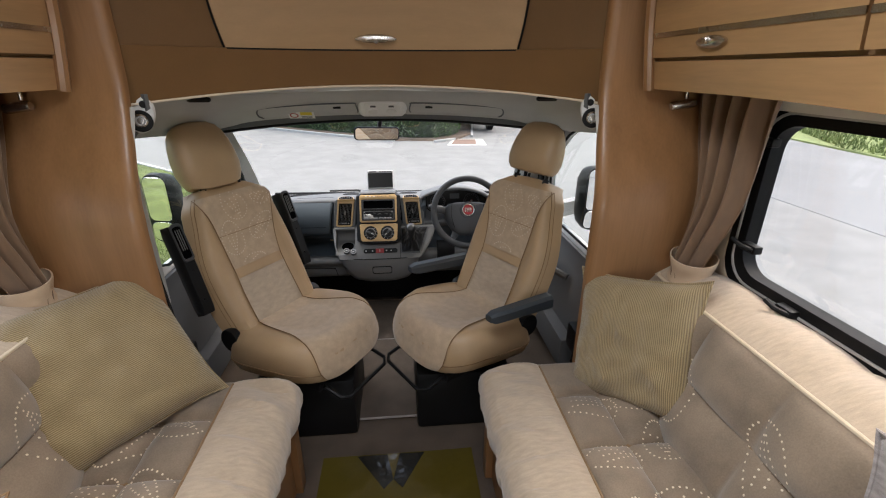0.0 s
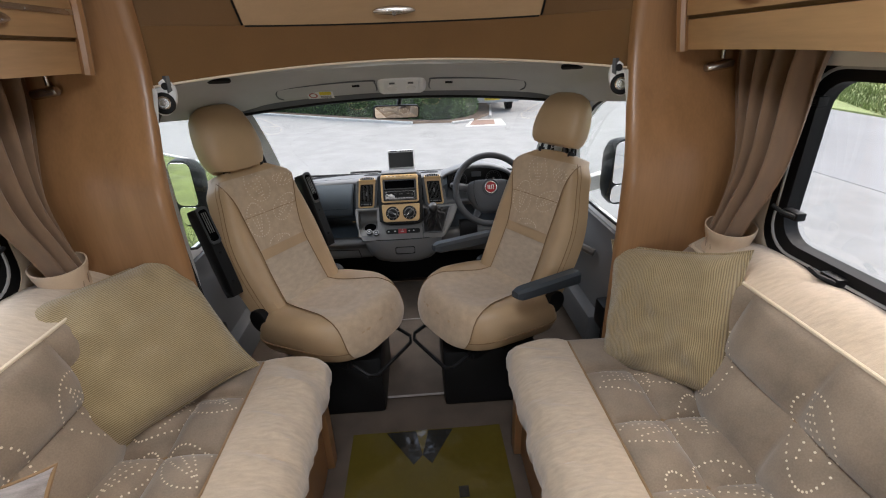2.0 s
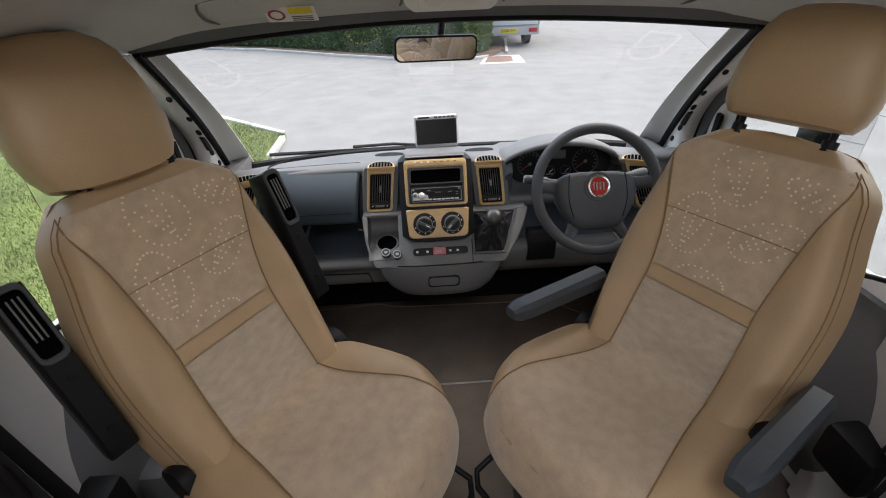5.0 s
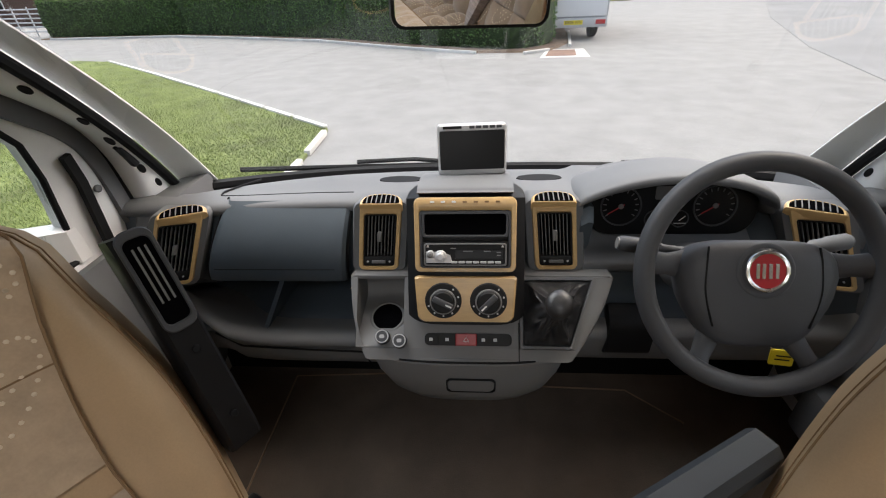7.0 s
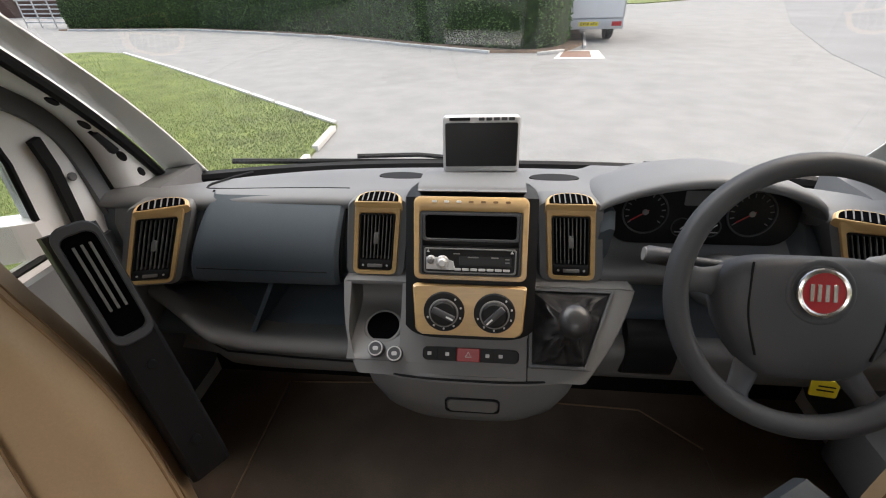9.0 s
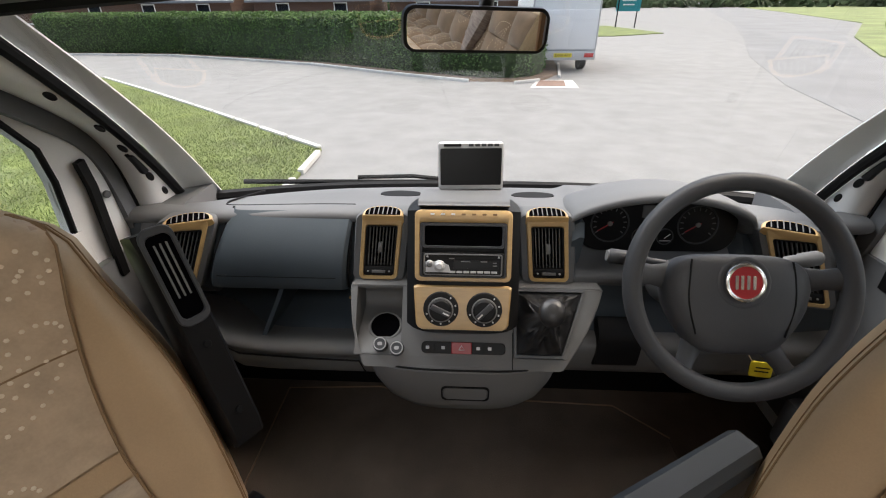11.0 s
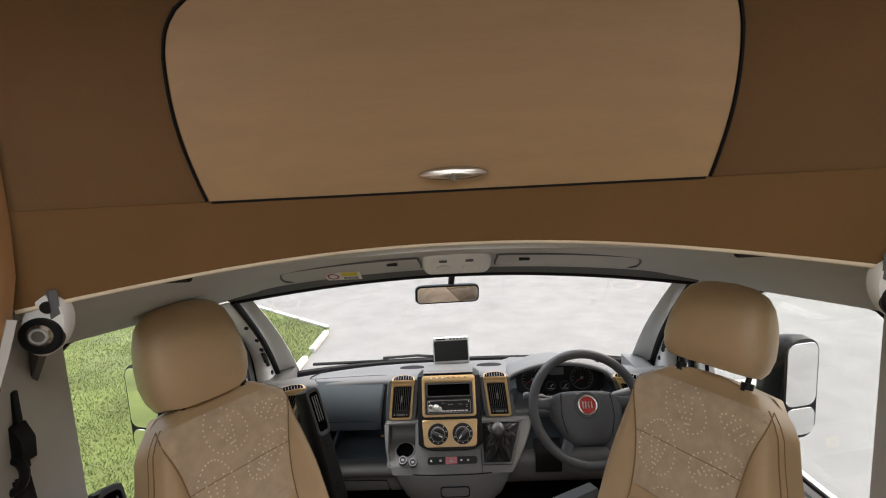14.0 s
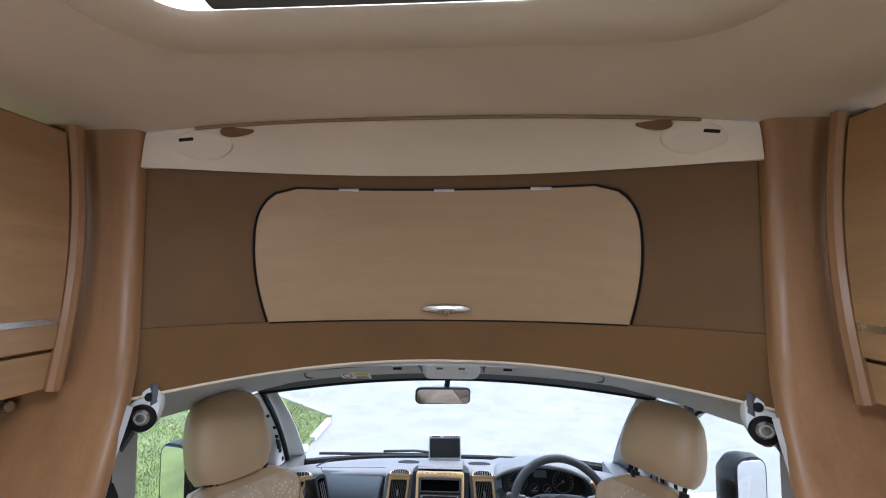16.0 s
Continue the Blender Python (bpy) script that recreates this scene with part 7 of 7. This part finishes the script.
# white kerb edging of the lawn, stone by stone
edge_pts = [(-2.15, 4.5), (-2.15, 6.7), (-2.2, 7.95), (-5.2, 10.5), (-8.2, 13.0), (-11.2, 15.4)]
kb = thing("kerb", pose(-5, 10, GZ), "white-painted kerb edging of the lawn", "kerb", kind="structure")
kme = finish("kerb_stone", box(-0.44, 0.44, -0.04, 0.04, 0.0, 0.075, 0.012), KERB)
for (xa, ya), (xb, yb) in zip(edge_pts, edge_pts[1:]):
    n = max(1, int(math.hypot(xb - xa, yb - ya) / 0.9))
    for k in range(n):
        q = (k + 0.5) / n
        o = new("kerb_stone", kme)
        o.parent = kb
        o.matrix_basis = kb.matrix_basis.inverted() @ pose(xa + (xb - xa) * q, ya + (yb - ya) * q, GZ, 0, 0, math.degrees(math.atan2(yb - ya, xb - xa)))

# hedge: dense core, painted dark for the shade within, and many leaves
HP = [(-20.5, 24.6), (-13.0, 23.6), (-8.5, 21.6), (-4.8, 19.7), (-1.8, 17.4), (0.9, 15.6), (1.5, 16.0), (1.9, 18.5), (2.3, 24.0)]


def hedge_at(q):
    seg = [math.dist(a, b) for a, b in zip(HP, HP[1:])]
    d = q * sum(seg)
    for (a, b), l in zip(zip(HP, HP[1:]), seg):
        if d <= l:
            return Vector((*a, 0)).lerp(Vector((*b, 0)), d / l), (Vector((*b, 0)) - Vector((*a, 0))).normalized()
        d -= l
    return Vector((*HP[-1], 0)), Vector((0, 1, 0))


def hedge_ring(q):
    p, d = hedge_at(q)
    s_ = Vector((d.y, -d.x, 0))
    ring = []
    for k in range(14):
        a = k / 13
        prof = ((0.50, 0.0), (0.58, 0.25), (0.60, 0.7), (0.60, 1.2), (0.57, 1.5), (0.45, 1.62), (0.2, 1.66), (-0.2, 1.66), (-0.45, 1.62), (-0.57, 1.5), (-0.6, 1.2), (-0.6, 0.7), (-0.58, 0.25), (-0.5, 0.0))[k]
        j = 0.10 * noise.noise((q * 80, k * 0.7, 0))
        ring.append(p + s_ * (prof[0] + j * (1 if prof[0] > 0 else -1) + 0.1) + Vector((0, 0, GZ + prof[1] * (1 + 0.03 * noise.noise((q * 25, 0, 3))) + 0.4 * j)))
    return ring


hg = thing("hedge", pose(-5, 19.7, GZ), "clipped dark green laurel hedge", "hedge")
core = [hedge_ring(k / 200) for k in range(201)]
part("core", loft(core), HEDGE, hg, "inner hedge, the shade between leaves put into its dark green")
rng = random.Random(7)
vs, fs = [], []
for _ in range(70000):
    q, k = rng.randrange(200), rng.random() ** 0.9 * 9
    i = int(k)
    a = core[q][i].lerp(core[q + 1][i], rng.random()).lerp(core[q][i + 1], k - i) + Vector((rng.uniform(-1, 1), rng.uniform(-1, 1), rng.uniform(-1, 1))) * 0.05
    d1 = Vector((rng.uniform(-1, 1), rng.uniform(-1, 1), rng.uniform(-0.4, 1))).normalized()
    d2 = d1.orthogonal().normalized()
    L = rng.uniform(0.05, 0.10)
    n = len(vs)
    vs += [a, a + d1 * L * 0.5 + d2 * L * 0.28, a + d1 * L, a + d1 * L * 0.5 - d2 * L * 0.28]
    fs.append((n, n + 1, n + 2, n + 3))
inv = hg.matrix_basis.inverted()
me = bpy.data.meshes.new("leaves")
me.from_pydata([inv @ v for v in vs], [], fs)
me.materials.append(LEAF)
o = new("leaves", me)
o.parent = hg
tagged(o, "glossy small green leaves", kind="stuff")
soil = [[hedge_at(k / 60)[0] + Vector((hedge_at(k / 60)[1].y, -hedge_at(k / 60)[1].x, 0)) * w + Vector((0, 0, GZ + h)) for w, h in ((-0.5, 0.0), (-0.5, 0.06), (1.15, 0.05), (1.2, 0.0))] for k in range(55)]
solo("hedge_bed", loft(soil), SOIL, "leaf-littered soil strip under the hedge", "soil bed", kind="structure")
kb2 = thing("hedge_kerb", pose(-3, 18, GZ), "low pale kerb in front of the hedge", "kerb", kind="structure")
for k in range(34):
    p, d = hedge_at(0.02 + 0.82 * (k + 0.5) / 34)
    o = new("kerb_stone", kme)
    o.parent = kb2
    p = p + Vector((d.y, -d.x, 0)) * 1.22
    o.matrix_basis = kb2.matrix_basis.inverted() @ pose(p.x, p.y, GZ, 0, 0, math.degrees(math.atan2(d.y, d.x)))

# box van parked by the hedge
vn = thing("box_van", pose(2.85, 19.5, GZ), "white box van parked with its rear to the yard", "van")
vx0, vx1, vy = 1.90, 3.92, 16.75
part("cargo_box", box(vx0, vx1, vy, vy + 4.2, GZ + 0.62, GZ + 3.1, 0.03), SKIN_WHITE, vn, "white panelled cargo box")
part("tail_lift", box(vx0 + 0.06, vx1 - 0.06, vy - 0.06, vy, GZ + 0.66, GZ + 1.75, 0.015), SKIN_WHITE, vn, "white folded tail lift")
part("rear_frame", hoop([(vx0, 0.62), (vx1, 0.62), (vx1, 3.1), (vx0, 3.1)], [(vx0 + 0.05, 0.68), (vx1 - 0.05, 0.68), (vx1 - 0.05, 3.04), (vx0 + 0.05, 3.04)], 0.03, Matrix(((1, 0, 0, 0), (0, 0, -1, vy - 0.012), (0, 1, 0, GZ), (0, 0, 0, 1))), 0.005), SILVER, vn, "bare metal rear frame")
bar = part("bumper", box(vx0 + 0.02, vx1 - 0.02, vy - 0.10, vy + 0.05, GZ + 0.36, GZ + 0.62, 0.015), SILVER, vn, "grey rear lamp bar")
for x in (vx0 + 0.22, vx1 - 0.22):
    part("tail_lamp", box(x - 0.14, x + 0.14, vy - 0.115, vy - 0.09, GZ + 0.44, GZ + 0.56, 0.008), RED_LENS, bar, "red tail lamp")
part("number_plate", slab(rrect(0.56, 0.12, 0.012, 3), 0.01, facing((vx0 + 1.0, vy - 0.11, GZ + 0.50), (0, -1, 0)), 0.002), YELLOW, bar, "yellow number plate")
fc = bpy.data.curves.new("plate_text", "FONT")
fc.body, fc.size, fc.align_x, fc.align_y, fc.extrude = "EX08 AFV", 0.115, "CENTER", "CENTER", 0.001
ft = bpy.data.objects.new("plate_text", fc)
scene.collection.objects.link(ft)
bpy.context.view_layer.update()
tm = bpy.data.meshes.new_from_object(ft)
bpy.data.objects.remove(ft)
bm = bmesh.new()
bm.from_mesh(tm)
part("plate_letters", moved(bm, facing((vx0 + 1.0, vy - 0.113, GZ + 0.50), (0, -1, 0))), BLACK, bar, "black plate characters EX08 AFV")
hp = part("hazard_panel", slab(rrect(0.20, 0.22, 0.005, 2), 0.01, facing((vx1 - 0.16, vy - 0.02, GZ + 1.6), (0, -1, 0)), 0.002), YELLOW, vn, "yellow and black striped panel")
for k in range(3):
    part("stripe", moved(box(-0.11, 0.11, -0.014, 0.014, 0, 0.003), facing((vx1 - 0.16, vy - 0.021, GZ + 1.54 + 0.06 * k), (0, -1, 0)) @ pose(0, 0, 0, 0, 0, 30)), BLACK, hp)
part("cab", box(vx0 + 0.08, vx1 - 0.08, vy + 4.25, vy + 6.0, GZ + 0.4, GZ + 2.1, 0.15, 4), SKIN_WHITE, vn, "white driver's cab")
for x in (vx0 + 0.25, vx1 - 0.25):
    for y in (vy + 0.75, vy + 4.9):
        wl_ = part("wheel", moved(disc(Matrix(), 0.34, 0.22, 28, 0.04), pose(x + 0.11, y, GZ + 0.34, 0, 90, 0)), RUBBER, vn)
        part("rim", moved(disc(Matrix(), 0.20, 0.02, 20, 0.01), pose(x + 0.125, y, GZ + 0.34, 0, 90, 0)), SILVER, wl_)
mc_ = thing("drain_cover", pose(2.3, 14.3, GZ), "rusty square drain cover in a pale concrete surround", "drain cover")
part("surround", slab([(1.60, 13.75), (2.85, 13.7), (2.95, 15.0), (1.95, 15.05)], 0.02, pose(0, 0, GZ + 0.012), 0.01), KERB, mc_)
part("cover", slab([(1.75, 13.9), (2.55, 13.88), (2.68, 14.85), (2.0, 14.9)], 0.02, pose(0, 0, GZ + 0.02), 0.01), RUST, mc_)

# timber lodges beyond the hedge
def lodge(x0, x1, y0, y1, eave, ridge, label):
    t = thing("timber_lodge", pose((x0 + x1) / 2, (y0 + y1) / 2, GZ), label, "lodge", "timber lodges")
    part("wall", box(x0, x1, y0, y1, GZ, GZ + eave), CLAD, t, "dark brown timber cladding")
    ym = (y0 + y1) / 2
    part("roof", loft([[(x, y0 - 0.4, GZ + eave - 0.1), (x, ym, GZ + ridge), (x, y1 + 0.4, GZ + eave - 0.1), (x, y1 + 0.4, GZ + eave - 0.22), (x, ym, GZ + ridge - 0.14), (x, y0 - 0.4, GZ + eave - 0.22)] for x in (x0 - 0.4, x1 + 0.4)]), ROOF, t, "grey tiled roof")
    for xg in (x0 - 0.02, x1 + 0.0):
        part("gable", loft([[(xg + d, y0, GZ + eave), (xg + d, ym, GZ + ridge - 0.15), (xg + d, y1, GZ + eave)] for d in (0, 0.03)]), CLAD, t)
    n = max(2, int((x1 - x0) / 3.2))
    for k in range(n):
        x = x0 + (k + 0.5) * (x1 - x0) / n
        w = part("window", hoop(rrect(0.9, 1.1, 0.02, 2), rrect(0.76, 0.96, 0.01, 2), 0.06, facing((x, y0 - 0.03, GZ + 1.55), (0, -1, 0)), 0.01), WHITE, t, "white framed window")
        part("pane", slab(rrect(0.78, 0.98, 0.01, 2), 0.02, facing((x, y0 - 0.01, GZ + 1.55), (0, -1, 0)), 0.002), SCREEN, w)


lodge(-34, -15.5, 33.5, 40, 2.35, 4.1, "long dark brown timber lodge with a grey roof")
lodge(-14.2, -6.5, 34, 41, 2.35, 4.2, "dark brown timber lodge with a grey roof")
lodge(-5.2, 3.5, 34, 41, 2.3, 4.0, "dark brown timber lodge with a grey roof")
lodge(5.0, 9.0, 52, 60, 2.6, 4.6, "dark brown timber lodge with a grey roof")
gt = thing("field_gate", pose(-22, 24.8, GZ), "galvanised metal field gate at the hedge end", "gate")
for k in range(6):
    part("bar", tube([(-24.4, 25.6, GZ + 0.25 + 0.2 * k), (-21.0, 24.7, GZ + 0.25 + 0.2 * k)], 0.03, 8), SILVER, gt)
for q in (0, 0.33, 0.66, 1.0):
    part("upright", tube([(-24.4 + 3.4 * q, 25.6 - 0.9 * q, GZ), (-24.4 + 3.4 * q, 25.6 - 0.9 * q, GZ + 1.35)], 0.035, 8), SILVER, gt)
sg = thing("roadside_sign", pose(13.2, 44.5, GZ), "teal information sign on dark posts", "sign")
part("board", slab(rrect(1.9, 1.5, 0.04, 3), 0.06, facing((13.2, 44.5, GZ + 2.0), (-0.2, -1, 0)), 0.01), TEAL, sg)
for k in range(3):
    part("writing_bar", slab(rrect(1.3 - 0.2 * k, 0.10, 0.02, 2), 0.01, facing((13.2, 44.46, GZ + 2.35 - 0.3 * k), (-0.2, -1, 0)), 0.003), WHITE, sg)
for x in (12.4, 14.0):
    part("post", tube([(x, 44.6, GZ), (x, 44.6, GZ + 2.8)], 0.05, 8), BLACK, sg)

# house behind, seen in the mirrors
hs = thing("rendered_house", pose(9, -22, GZ), "cream rendered house with a brick base behind the yard", "house")
part("wall", box(4, 16, -28, -20, GZ, GZ + 5.0), RENDER_CREAM, hs)
part("brick_base", box(3.95, 16.05, -28.05, -19.95, GZ, GZ + 1.4), BRICK_RED, hs, "red brick plinth")
part("roof", loft([[(x, -29, GZ + 4.8), (x, -24, GZ + 7.6), (x, -19, GZ + 4.8)] for x in (3.5, 16.5)]), ROOF, hs, "grey roof")
for x in (6.5, 10, 13.5):
    w = part("window", hoop(rrect(1.2, 1.2, 0.02, 2), rrect(1.0, 1.0, 0.01, 2), 0.06, facing((x, -19.96, GZ + 2.6), (0, 1, 0)), 0.01), WHITE, hs)
    part("pane", slab(rrect(1.02, 1.02, 0.01, 2), 0.02, facing((x, -19.98, GZ + 2.6), (0, 1, 0)), 0.002), SCREEN, w)

# far woods along the horizon
rng = random.Random(9)
vs, fs = [], []
for _ in range(9000):
    a = rng.uniform(-0.55, 1.35)
    r = rng.uniform(190, 230)
    c = Vector((math.sin(a) * r, math.cos(a) * r, GZ + rng.uniform(0, 1) ** 0.8 * (4.0 + 2.5 * noise.noise((a * 14, 0, 0)))))
    L = rng.uniform(0.8, 2.0)
    d1 = Vector((rng.uniform(-1, 1), rng.uniform(-1, 1), rng.uniform(-1, 1))).normalized()
    d2 = d1.orthogonal().normalized()
    n = len(vs)
    vs += [c - d1 * L, c + d2 * L * 0.7, c + d1 * L, c - d2 * L * 0.7]
    fs.append((n, n + 1, n + 2, n + 3))
me = bpy.data.meshes.new("far_woods")
me.from_pydata(vs, [], fs)
me.materials.append(HEDGE)
tagged(new("far_woods", me), "dark line of far trees on the horizon", "trees", kind="stuff")
